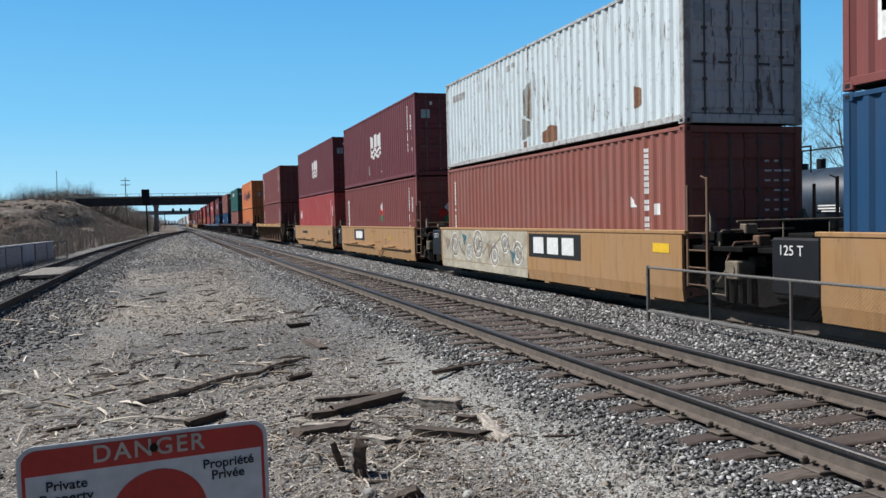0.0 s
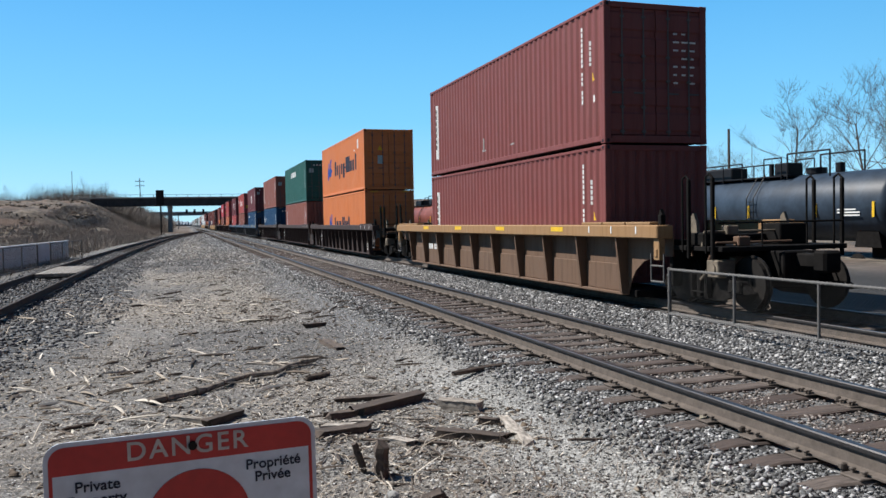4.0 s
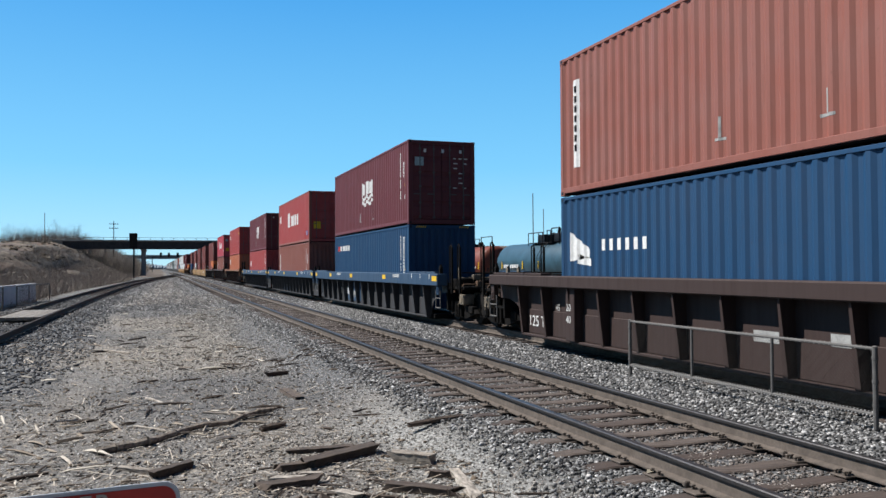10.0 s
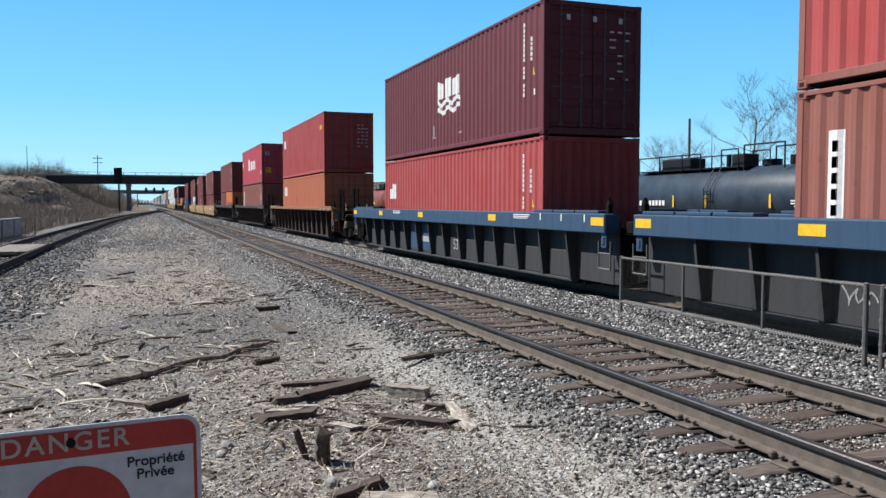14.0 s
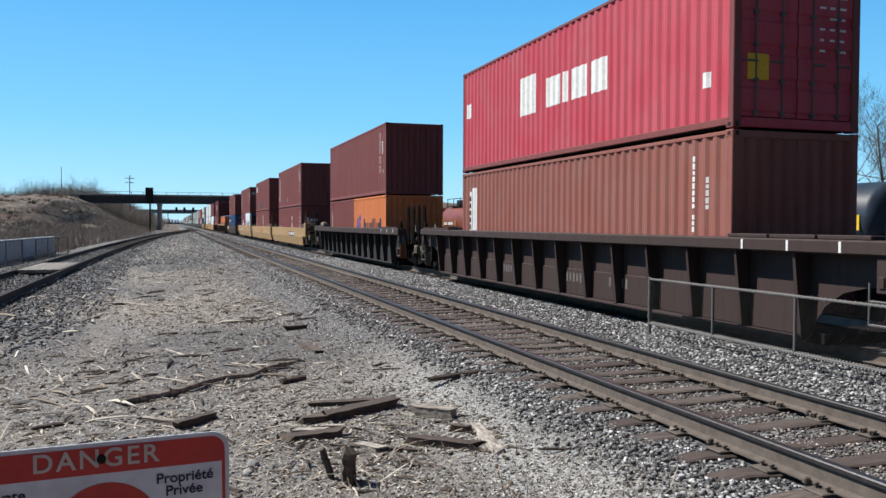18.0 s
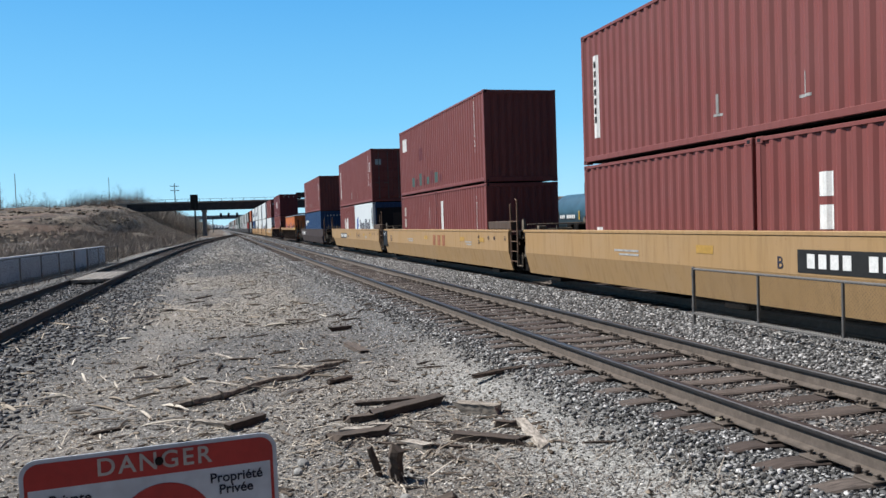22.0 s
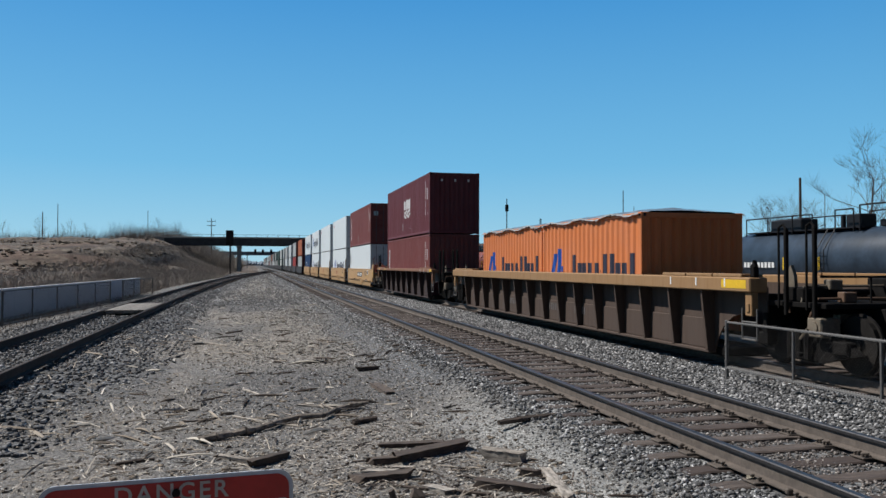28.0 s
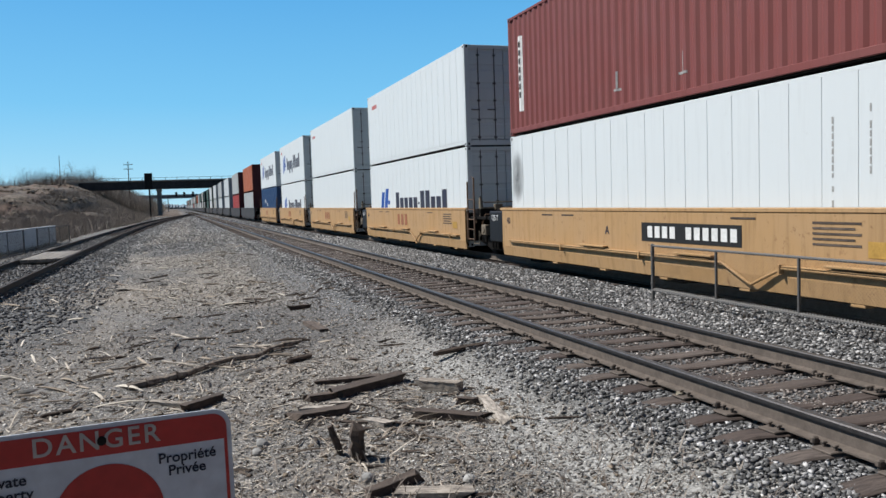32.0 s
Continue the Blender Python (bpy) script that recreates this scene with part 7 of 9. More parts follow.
def carrier(c, ye, we, yt, wt, z, h, reefer=False):
    """Emblem from ye on, we wide; name blocks from yt on, wt wide in all; both run towards the doors."""
    emblem(c, ye, z - 0.16 * h, we, 1.42 * h, reefer)
    block_word(c, yt, z, h, "Txpxp-TTxxT", "mark_ink", 0.09, reefer, (wt / h - 0.9) / 10.35)


for Y, tall in ((87.25, True),):
    u = container("bright orange corrugated container with blue emblem and dark company shapes", "orange")
    carrier(u, 10.3, 1.45, 7.95, 6.15, 1.10, 0.80)
    side_mark(u, "warning_mark", [(2.3, 2.5, 2.05, 2.06, 2.05, 2.28)], "mark_white")
    side_mark(u, "label_plate", [bar(1.35, 1.6, 2.1, 2.55)], "mark_white")
    end_marks(u, False, code=False)
    part("label_plate", Shape().cbox(-0.55, -0.30, 0.02, 0.032, 1.25, 1.65, 0.004), "mark_teal", u, "faded blue sticker")
    part("warning_mark", Shape().add([(-0.55, 0.02, 1.9), (-0.31, 0.02, 1.9), (-0.43, 0.02, 2.12)], [(0, 1, 2)]), "mark_yellow", u)
    l = container("orange corrugated container sunk in the well", "orange")
    carrier(l, 10.05, 0.95, 8.25, 4.3, 1.02, 0.66)
    end_marks(l, False, code=False)
    part("warning_mark", Shape().add([(-0.55, 0.02, 1.9), (-0.31, 0.02, 1.9), (-0.43, 0.02, 2.12)], [(0, 1, 2)]), "mark_yellow", l)
    hazard_edge(l)
    stack(Y, l, u)


def brown_car(Y, ends, **kw):
    k = ride(well_car("dark brown ribbed well car unit with white stencils", "rib", "car_brown", -3.1, 15.3, "car_brown", coupler=ends, **kw), Y)
    sill_text(k, "53", -0.62, 0.27, 0.42, ribbed=True)
    sill_text(k, "125 T", 13.62, 0.29, 0.34, ribbed=True)
    for tx, zz in (("20", 0.72), ("40", 0.48)):
        letters("stencil_text", tx, 0.20, "mark_white", k, pose(-RIB_X + 0.10, 11.5, zz, 90, 0, -90), 0.001)
    part("figure_post", Shape().cbox(-RIB_X + 0.105, -WALL_X - 0.002, 11.17, 11.53, 0.12, 1.18, 0.01), "car_brown", k)
    for tx, yy in (("53", 14.0), ("45", 12.3)):
        sill_text(k, tx, yy, 0.68, 0.20, "mark_grey", True)
    for yy, z in ((6.0, 0.55), (4.6, 0.6), (3.7, 0.5)):
        sill_mark(k, "number_marking", yy - 0.25, yy + 0.25, z, z + 0.16, "mark_grey", "worn stencil bars", ribbed=True)
    sill_mark(k, "stencil", -1.6, -1.0, 0.32, 0.50, "mark_grey", ribbed=True)
    return k


k = brown_car(87.25, (True, False), trucks=("front", "rear"), brake="undergear")
u = container("dark green corrugated container with white company shapes", "green")
block_word(u, 8.3, 2.02, 0.40, "TTTiTTi", "mark_white", 0.12, False, 1.05)
id_column(u, 0.7, 1.0, 2.3)
end_marks(u, word=7)
l = container("faded rust-red corrugated container", "rust", doors=False)
std_marks(l, tri=False)
stack(106.6, l, u)
brown_car(106.6, (False, False), trucks=("rear",))
u = container("faded rust-red corrugated container with white number strip", "rust")
std_marks(u)
end_marks(u)
l = container("blue corrugated container with white emblem and name shapes", "blue", doors=False)
block_word(l, 10.6, 1.75, 0.32, "xxxxxx", "mark_white", 0.25)
side_mark(l, "emblem", [(11.0, 11.8, 1.62, 1.78, 1.55, 2.15), (10.95, 11.5, 1.45, 1.6, 1.5, 1.7)], "mark_white", "white leaping emblem")
id_column(l, 0.9, 0.9, 2.3)
side_mark(l, "label_plate", [bar(0.45, 0.6, 1.7, 2.1), bar(0.45, 0.6, 1.2, 1.5)], "mark_white")
end_marks(l, False, 6, code=False)
hazard_edge(l)
stack(126.35, l, u)
brown_car(126.35, (False, True), trucks=("rear",))

# three units with blue top chords
def blue_car(Y, ends, **kw):
    k = ride(well_car("grey-black ribbed well car unit with worn blue top chord", "rib", "car_grey", -4.0 if ends[0] else -3.1, 15.4, "car_blue", coupler=ends, **kw), Y)
    for yy in (-3.75 if ends[0] else -2.85, 1.9, 7.2, 11.5, 15.1):
        sill_mark(k, "yellow_patch", yy - 0.22, yy + 0.22, 1.20, 1.35, "mark_yellow", "yellow reflector patch", 0.214)
    for yy in (0.3, 9.6):
        part("stencil", Shape().box(-RIB_X - 0.006, -RIB_X - 0.002, yy - 0.4, yy + 0.4, 1.35, 1.37).box(-RIB_X - 0.006, -RIB_X - 0.002, yy - 0.35, yy + 0.4, 1.31, 1.33).box(-RIB_X - 0.006, -RIB_X - 0.002, yy - 0.3, yy + 0.4, 1.28, 1.295), "mark_white", k)
    sill_text(k, "53", 5.2, 0.35, 0.40, "mark_grey", True)
    part("blue_panel", Shape().cbox(-WALL_X - 0.036, -WALL_X - 0.029, 6.6, 9.0, 0.20, 0.98, 0.003), "car_blue", k, "blue repainted side panels")
    sill_mark(k, "company_panel", 7.0, 8.4, 0.45, 0.62, "mark_grey", ribbed=True, out=0.011)
    return k


u = container("maroon corrugated container with white wave emblem", "maroon")
wave_logo(u, 6.75, 1.52, 1.75)
std_marks(u, False)
end_marks(u, word=3)
l = container("blue corrugated container with a small white name panel", "blue", doors=False)
block_word(l, 11.0, 2.20, 0.34, "xxxxx", "mark_white", 0.12, False, 1.0)
side_mark(l, "emblem", [bar(11.1, 11.5, 2.2, 2.42)], "mark_red", "small red emblem")
std_marks(l, False)
id_column(l, 0.62, 1.0, 2.5)
hazard_edge(l)
stack(149.6, l, u)
k = blue_car(149.6, (True, False), trucks=("front", "rear"), brake="undergear")
for ya, n in ((10.95, 4), (9.75, 6)):
    s = Shape()
    for j in range(n):
        s.box(-WALL_X - 0.044, -WALL_X - 0.040, ya - 0.19 * j - 0.13, ya - 0.19 * j, 0.45, 0.72)
    part("number_marking", s, "mark_white", k, "white car number as plain bars")["kind"] = "stuff"
scrawl(k, -WALL_X - 0.046, 8.35, 6.9, 0.30, 0.62, 9, 5, "mark_grey", 0.03)
u = container("red corrugated container with large white company shapes", "red", frame_color="rust")
block_word(u, 8.17, 1.15, 0.92, "T", "mark_white", 0.1, False, 1.2)
block_word(u, 6.62, 1.18, 0.66, "TiTT", "mark_white", 0.14, False, 1.15)
side_mark(u, "label_plate", [bar(11.1, 11.75, 1.6, 2.08), bar(0.25, 0.35, 0.5, 0.6)], "mark_white")
side_mark(u, "blue_plate", [bar(0.5, 1.0, 0.40, 0.66)], "mark_blue", "blue transit plate")
letters("plate_text", "TIR", 0.24, "mark_white", u, pose(-W / 2 + 0.002, 0.97, 0.44, 90, 0, -90), 0.001)
end_marks(u, False)
part("label_plate", Shape().cbox(-0.95, -0.55, 0.02, 0.032, 0.75, 1.15, 0.004), "mark_yellow", u, "yellow door placard")
l = container("red-brown corrugated container with white upright lettering", "rust", doors=False)
std_marks(l)
stack(168.95, l, u)
k = blue_car(168.95, (False, False), trucks=("rear",))
scrawl(k, -WALL_X - 0.034, 11.25, 10.76, 0.34, 0.62, 7, 6, "mark_grey", 0.025)
u = container("maroon corrugated container with white wave emblem", "maroon")
wave_logo(u, 6.75, 1.52, 1.75)
std_marks(u, False)
end_marks(u, False, word=3)
l = container("bright red corrugated container with white name shapes", "red", doors=False)
block_word(l, 11.7, 1.6, 0.5, "xTi", "mark_white")
std_marks(l, False)
stack(188.35, l, u)
blue_car(188.35, (False, True), trucks=("rear",))

# single dark cars
def black_car(Y, color="car_black", chord="car_brown", ends=(True, True), label="black ribbed well car with a brown top chord", span=(-3.2, 15.3), **kw):
    k = ride(well_car(label, "rib", color, *span, chord, ("front", "rear"), ends, "undergear", **kw), Y)
    for yy in (8.5, 5.0, 3.2):
        digits = Shape()
        x = -WALL_X - 0.035
        for j in range(5):
            digits.box(x, x + 0.003, yy - 0.36 + 0.15 * j, yy - 0.28 + 0.15 * j, 0.39 + 0.01 * (j % 2), 0.58)
        part("number_marking", digits, "mark_faint", k, "worn stencil bars")
    return k


u = container("red corrugated container with white name shapes", "red")
block_word(u, 11.75, 1.80, 0.46, "TTi", "mark_white", 0.12, False, 0.8)
side_mark(u, "yellow_patch", [bar(0.6, 1.0, 2.1, 2.3)], "mark_yellow")
end_marks(u, False)
l = container("rusty orange corrugated container with white name shapes", "rustorange")
block_word(l, 11.7, 1.88, 0.52, "TTi", "mark_white", 0.12, False, 0.75)
side_mark(l, "scuffed_patch", [bar(7.4, 7.6, 1.45, 1.85)], "mark_red", "red paint spot")
stack(210.95, l, u)
black_car(210.95, "car_brown", "car_redbrown", label="dark brown ribbed well car with a thin red-brown chord", chord_z=1.28)
u = container("faded pinkish red container with large white company shapes", "pink", frame_color="brown")
block_word(u, 8.17, 1.15, 0.92, "T", "mark_white", 0.1, False, 1.2)
block_word(u, 6.62, 1.18, 0.66, "TiTT", "mark_white", 0.14, False, 1.15)
side_mark(u, "label_plate", [bar(11.5, 11.9, 1.55, 1.95), bar(0.6, 0.8, 0.7, 0.95)], "mark_white")
end_marks(u)
part("label_plate", Shape().cbox(-0.95, -0.55, 0.02, 0.032, 0.75, 1.15, 0.004), "mark_yellow", u, "yellow door placard")
l = container("red-brown corrugated container with a white lettered strip", "rust", doors=False)
std_marks(l, tri=False)
side_mark(l, "number_strip", [bar(0.95 + 10.1, 1.35 + 10.1, 0.6, 2.45)], "mark_white", "white upright name strip")
stack(232.64, l, u)
black_car(232.64, "car_brown", "car_brown", label="dark brown ribbed well car", chord_z=1.24)
u = container("dull maroon corrugated container", "brown", doors=False)
std_marks(u, False, lift=False)
l1 = container("short orange container with blue emblem and dark shapes", "orange", HL, L20, doors=False)
carrier(l1, 5.5, 0.85, 4.05, 3.2, 1.10, 0.55)
l2 = container("short red-brown container with a white strip", "brown", HL, L20)
side_mark(l2, "number_strip", [bar(5.4, 5.6, 0.5, 2.1)], "mark_white")
stack(254.0, [l1, l2], u)
# orange box sits nearer the door end
black_car(254.0)


# smooth yellow three-unit set
def yellow_car(Y, ends, label="smooth tan-yellow well car unit with faded stencils", brake="oldwood", **kw):
    k = ride(well_car(label, "smooth", "car_tan", -2.3, 15.6, coupler=ends, brake=brake, **kw), Y)
    for tx, yy, zz in (("45", -0.45, 1.0), ("48", -1.0, 1.0), ("53", -1.95, 1.0), ("40", 0.5, 1.02), ("20", 0.5, 0.86)):
        sill_text(k, tx, yy, zz, 0.17, "mark_ink")
    for yy in (2.0, -0.1, 7.0):
        sill_mark(k, "paint_patch", yy, yy + 0.5, 0.92, 1.06, "mark_dull", "faint yellow repaint patch")
    part("end_plate", Shape().cbox(-1.22, -0.9, -2.1, -0.15, 1.315, 1.55, 0.015), "car_rust", k, "brown raised end plate")
    for yy, w in ((9.5, 1.0), (1.2, 0.7)):
        sill_mark(k, "stencil", yy, yy + w, 0.88, 0.92, "mark_grey", "faded stencil bars")
        sill_mark(k, "stencil", yy, yy + w * 0.8, 0.80, 0.84, "mark_grey")
    return k


def number_panel(k, y):
    sill_mark(k, "black_panel", y - 1.35, y + 1.35, 0.72, 1.05, "mark_black", "black panel with white number bars")
    s = Shape()
    for j in range(11):
        if j != 4:
            yy = y + 1.15 - j * 0.225
            s.box(-SILL_X - 0.011, -SILL_X - 0.007, yy - 0.15, yy, 0.79, 0.99)
    part("number_marking", s, "mark_white", k, "white number as plain bars")


u = container("dull red-brown corrugated container", "brown", doors=False)
std_marks(u)
end_marks(u, False, code=False)
l1 = container("red-brown container with white shapes on its end", "brown", HL, L20, doors=False)
part("name_shape", Shape().box(-0.85, -0.70, 0.0, 0.012, 1.55, 1.85).box(-0.60, -0.42, 0.0, 0.012, 1.55, 1.75).box(-0.32, -0.12, 0.0, 0.012, 1.55, 1.76), "mark_white", l1)
id_column(l1, 0.6, 0.7, 2.2)
for z in (1.62, 1.16, 0.70):
    side_mark(l1, "name_shape", [bar(4.45, 4.72, z, z + 0.34)], "mark_white", "upright block shapes like a company name")
l2 = container("short red-brown steel container", "brown", HL, L20)
block_word(l2, 5.9, 0.7, 0.5, "xT", "mark_white")
stack(276.95, [l1, l2], u)
k = yellow_car(276.95, (True, False), trucks=("front", "rear"), brake="car_rust")
number_panel(k, 3.6)
sill_text(k, "B", 5.4, 0.76, 0.26, "mark_ink")
u = container("dull red container with green overpaint and white plate", "brown", doors=False)
id_column(u, 1.0, 1.0, 2.85, "mark_white", 0.09)
side_mark(u, "label_plate", [bar(10.9, 11.7, 1.95, 2.5)], "mark_white", "white plate with green print")
side_mark(u, "overpaint", [bar(8.0, 8.7, 1.35, 1.85)], "maroon", "dark overpainted square")
for j in range(8):
    side_mark(u, "overpaint", [bar(5.2 + 0.62 * j, 5.6 + 0.62 * j, 0.33, 0.62 + 0.1 * (j % 3))], "darkgreen" if j % 2 else "maroon", "dull overpainted square")
l1 = container("short red-brown container with white upright strip", "brown", HL, L20, doors=False)
side_mark(l1, "number_strip", [bar(5.1, 5.4, 0.3, 2.2)], "mark_white")
id_column(l1, 1.0, 0.6, 2.2)
l2 = container("short red-brown steel container", "brown", HL, L20)
for z in (1.72, 1.22):
    side_mark(l2, "name_shape", [bar(5.2, 5.5, z, z + 0.38)], "sign_fade", "cream upright name block")
id_column(l2, 1.0, 1.4, 2.2)
stack(296.2, [l1, l2], u)
k = yellow_car(296.2, (False, False), trucks=("rear",))
part("end_box", Shape().cbox(-SILL_X - 0.01, SILL_X + 0.01, 14.9, 15.9, 0.5, 1.27, 0.03), "black", k, "black painted end box")
letters("stencil_text", "125 T", 0.22, "mark_white", k, pose(-SILL_X - 0.014, 15.75, 1.0, 90, 0, -90), 0.001)
sill_text(k, "53", 14.2, 0.74, 0.40, "mark_ink")
for yy in (6.0, 5.3, 4.65):
    part("name_shape", Shape().box(-SILL_X - 0.009, -SILL_X - 0.006, yy - 0.22, yy + 0.14, 0.72, 1.10), "mark_fade", k, "faded red company shapes")
u = container("dull maroon corrugated container with a pale plate", "brown")
std_marks(u)
end_marks(u)
l1 = container("short white container with blue emblem and dark shapes", "white", HL, L20, doors=False, reefer=True, end="navy")
carrier(l1, 5.45, 0.75, 4.25, 3.3, 1.10, 0.60, True)
part("cooling_unit", Shape().cbox(-1.0, 1.0, -0.012, 0.012, 0.3, 2.3, 0.02), "black", l1, "dark cooling unit on the end wall")
part("access_panel", Shape().cbox(-0.1, 0.8, -0.03, -0.012, 0.9, 2.0, 0.01), "oldwood", l1, "brown stained access panel")
side_mark(l1, "soot_stain", [(0.12, 0.35, 1.2, 2.4, 1.5, 2.2)], "car_black", "dark soot at the cooling end", True)
l2 = container("short red-brown container with white name shapes", "brown", HL, L20)
block_word(l2, 4.2, 1.12, 0.7, "TxT", "mark_white", 0.08)
stack(315.65, [l1, l2], u)
k = yellow_car(315.65, (False, True), trucks=("rear",))
number_panel(k, 9.9)
sill_text(k, "A", 8.0, 0.78, 0.26, "mark_ink")
scrawl(k, -SILL_X - 0.007, 4.85, 3.3, 0.74, 1.17, 11, 21, "mark_ink", 0.028)

u = container("dull maroon corrugated container", "brown", doors=False)
std_marks(u)
l = container("dark blue corrugated container with white name shapes", "navy", HL, doors=False)
block_word(l, 11.0, 1.7, 0.32, "xxxxxx", "mark_white", 0.25)
side_mark(l, "emblem", [(10.9, 11.7, 1.5, 1.66, 1.45, 2.0)], "mark_white", "white leaping emblem")
end_marks(l, False, 6, code=False)
stack(339.2, l, u)
k = ride(well_car("dark brown smooth-sided well car", "smooth", "car_brown", -2.6, 15.4, None, ("front", "rear"), (True, True), "undergear"), 339.2)
s = Shape()
for j in range(8):
    if j != 2:
        s.box(-SILL_X - 0.010, -SILL_X - 0.007, 13.4 - 0.33 * j, 13.62 - 0.33 * j, 0.78, 1.08)
part("number_marking", s, "mark_white", k, "white number as plain bars")

# open-top boxes under tarpaulins
for j in range(2):
    o = container("short open-top orange container under a silver tarpaulin", "orange", HL, L20, doors=False, opened=True)
    carrier(o, 5.45, 0.9, 3.95, 3.6, 1.05, 0.66)
    s = Shape()
    n, mm = 36, 8
    rr = random.Random(60 + j)
    v = []
    for a in range(n + 1):
        for b in range(mm + 1):
            xx = -1.26 + 2.52 * b / mm
            yy = 0.02 + (L20 - 0.04) * a / n
            hh = 0.13 * (1 - abs(xx / 1.26)) ** 0.8  * min(1.0, a / 5.0, (n - a) / 5.0)
            edge = 1 if b in (0, mm) else 0
            v.append((xx, yy, HL + 0.03 + hh + rr.uniform(-0.012, 0.012) - edge * (rr.uniform(0.02, 0.05) + 0.035 * (1 + math.sin(a * 0.55 + j)))))
    f = [(a * (mm + 1) + b, a * (mm + 1) + b + 1, (a + 1) * (mm + 1) + b + 1, (a + 1) * (mm + 1) + b) for a in range(n) for b in range(mm)]
    part("tarpaulin", s.add(v, f), "foil", o, "crumpled silver tarpaulin tied over the roof")
    hem = Shape()
    for sx in (-1, 1):
        v = []
        for a in range(61):
            y0 = 0.03 + (L20 - 0.06) * a / 60
            d0 = HL - 0.03 - 0.04 * math.sin(a * 0.33 + j) - rr.uniform(0, 0.025)
            v += [(sx * (1.262 + rr.uniform(0, 0.012)), y0, d0 + 0.035), (sx * (1.270 + rr.uniform(0, 0.02)), y0, d0 + 0.02 - rr.uniform(0.0, 0.04))]
        hem.add(v, [(2 * a, 2 * a + 1, 2 * a + 3, 2 * a + 2) for a in range(60)])
    part("hem", hem, "mark_grey", o, "ragged white hem of the tarpaulin")
    ride(o, 363.3 + j * 6.13, FLOOR)
k = black_car(363.3, "car_rust", "car_orange", label="rusty brown ribbed well car with a worn orange chord", span=(-4.4, 15.3))
sill_mark(k, "yellow_patch", -4.3, -3.6, 1.24, 1.38, "mark_yellow", "yellow end patch", 0.214)

u = container("maroon corrugated container with white wave emblem", "maroon", doors=False)
wave_logo(u, 6.75, 1.52, 1.75)
std_marks(u, False)
end_marks(u, False, 3, code=False)
l = container("dull red-brown corrugated container", "brown", doors=False)
std_marks(l)
stack(384.65, l, u)
k = black_car(384.65, "car_brown", "car_redbrown", label="dark ribbed well car with a worn red-brown top chord", span=(-2.1, 14.0), bay=1.6, chord_z=1.28)
sill_mark(k, "yellow_patch", -2.05, -1.65, 1.30, 1.40, "mark_yellow", "yellow end patch", 0.214)
for yy in (10.7, 12.9):
    sill_mark(k, "yellow_patch", yy, yy + 0.5, 1.30, 1.40, "mark_dull", "dull yellow patch on the chord", 0.214)

# five-unit yellow set with refrigerated boxes
def dttx(Y, ends, **kw):
    k = ride(well_car("yellow well car unit of a refrigerated box set", "smooth", "car_buff", -1.9 if ends[0] else -0.1, 12.5, "car_buff", coupler=ends, pipe=True, **kw), Y)
    sill_text(k, "A", 7.3, 0.80, 0.24, "mark_ink")
    for j in range(5):
        sill_mark(k, "stencil", 1.1 + 0.1 * (j % 2), 1.9, 1.10 - 0.07 * j, 1.13 - 0.07 * j, "oldwood", "faded brown stencil line")
    for yy in (3.0, 8.6, 9.6):
        sill_mark(k, "stencil", yy, yy + 0.55, 1.14, 1.17, "oldwood", "faded brown stencil line")
    sill_text(k, "40", 12.2, 0.92, 0.22, "mark_ink")
    sill_mark(k, "yellow_patch", 0.6, 1.0, 0.7, 0.9, "mark_dull", "faint yellow repaint patch")
    return k


u = container("maroon corrugated container with white number strip", "brown")
std_marks(u)
end_marks(u)
l = container("white refrigerated container with soot near one end", "white", reefer=True)
id_column(l, 1.7, 0.9, 2.3, "mark_grey", 0.032, True)
id_column(l, 1.1, 1.6, 2.4, "mark_grey", 0.028, True)
side_mark(l, "label_plate", [bar(0.55, 0.75, 1.0, 1.25), bar(0.5, 0.9, 0.2, 0.5)], "mark_grey", "", True)
m_, nt_, b_ = _mat("soot_stain")
vec_, rnd_ = _coords(nt_)
n_ = _noise(nt_, vec_, 2.0, 5)
b_.inputs["Base Color"].default_value = (0.035, 0.035, 0.037, 1)
b_.inputs["Roughness"].default_value = 0.9
gc_ = nt_.nodes.new("ShaderNodeTexCoord")
fd_ = _node(nt_, "ShaderNodeMapping", Location=(0, -1.5, -1.0), Scale=(0, 2, 2))
nt_.links.new(gc_.outputs["Generated"], fd_.inputs["Vector"])
ln_ = nt_.nodes.new("ShaderNodeVectorMath")
ln_.operation = "LENGTH"
nt_.links.new(fd_.outputs["Vector"], ln_.inputs[0])
fall_ = _ramp(nt_, ln_.outputs["Value"], [(0.05, (0.9,)), (0.75, (0,))])
nt_.links.new(_mix(nt_, 1.0, fall_, _ramp(nt_, n_, [(0.3, (0.4,)), (0.6, (1.0,))]), "MULTIPLY"), b_.inputs["Alpha"])
M["soot"] = m_
side_mark(l, "soot_stain", [bar(11.0, 12.09, 1.0, 2.8)], "soot", "black soot stain", True)
end_marks(l, False, col="mark_ink")
stack(404.35, l, u)
k = dttx(404.35, (True, False), trucks=("front", "rear"), brake="brake_red")
number_panel(k, 4.65)
part("label_plate", Shape().box(-SILL_X - 0.010, -SILL_X - 0.006, 0.0, 0.65, 0.92, 1.2), "mark_white", k)
part("info_panel", Shape().box(-SILL_X - 0.013, -SILL_X - 0.010, 0.06, 0.59, 0.97, 1.15), "mark_ink", k, "white-framed dark information plate")
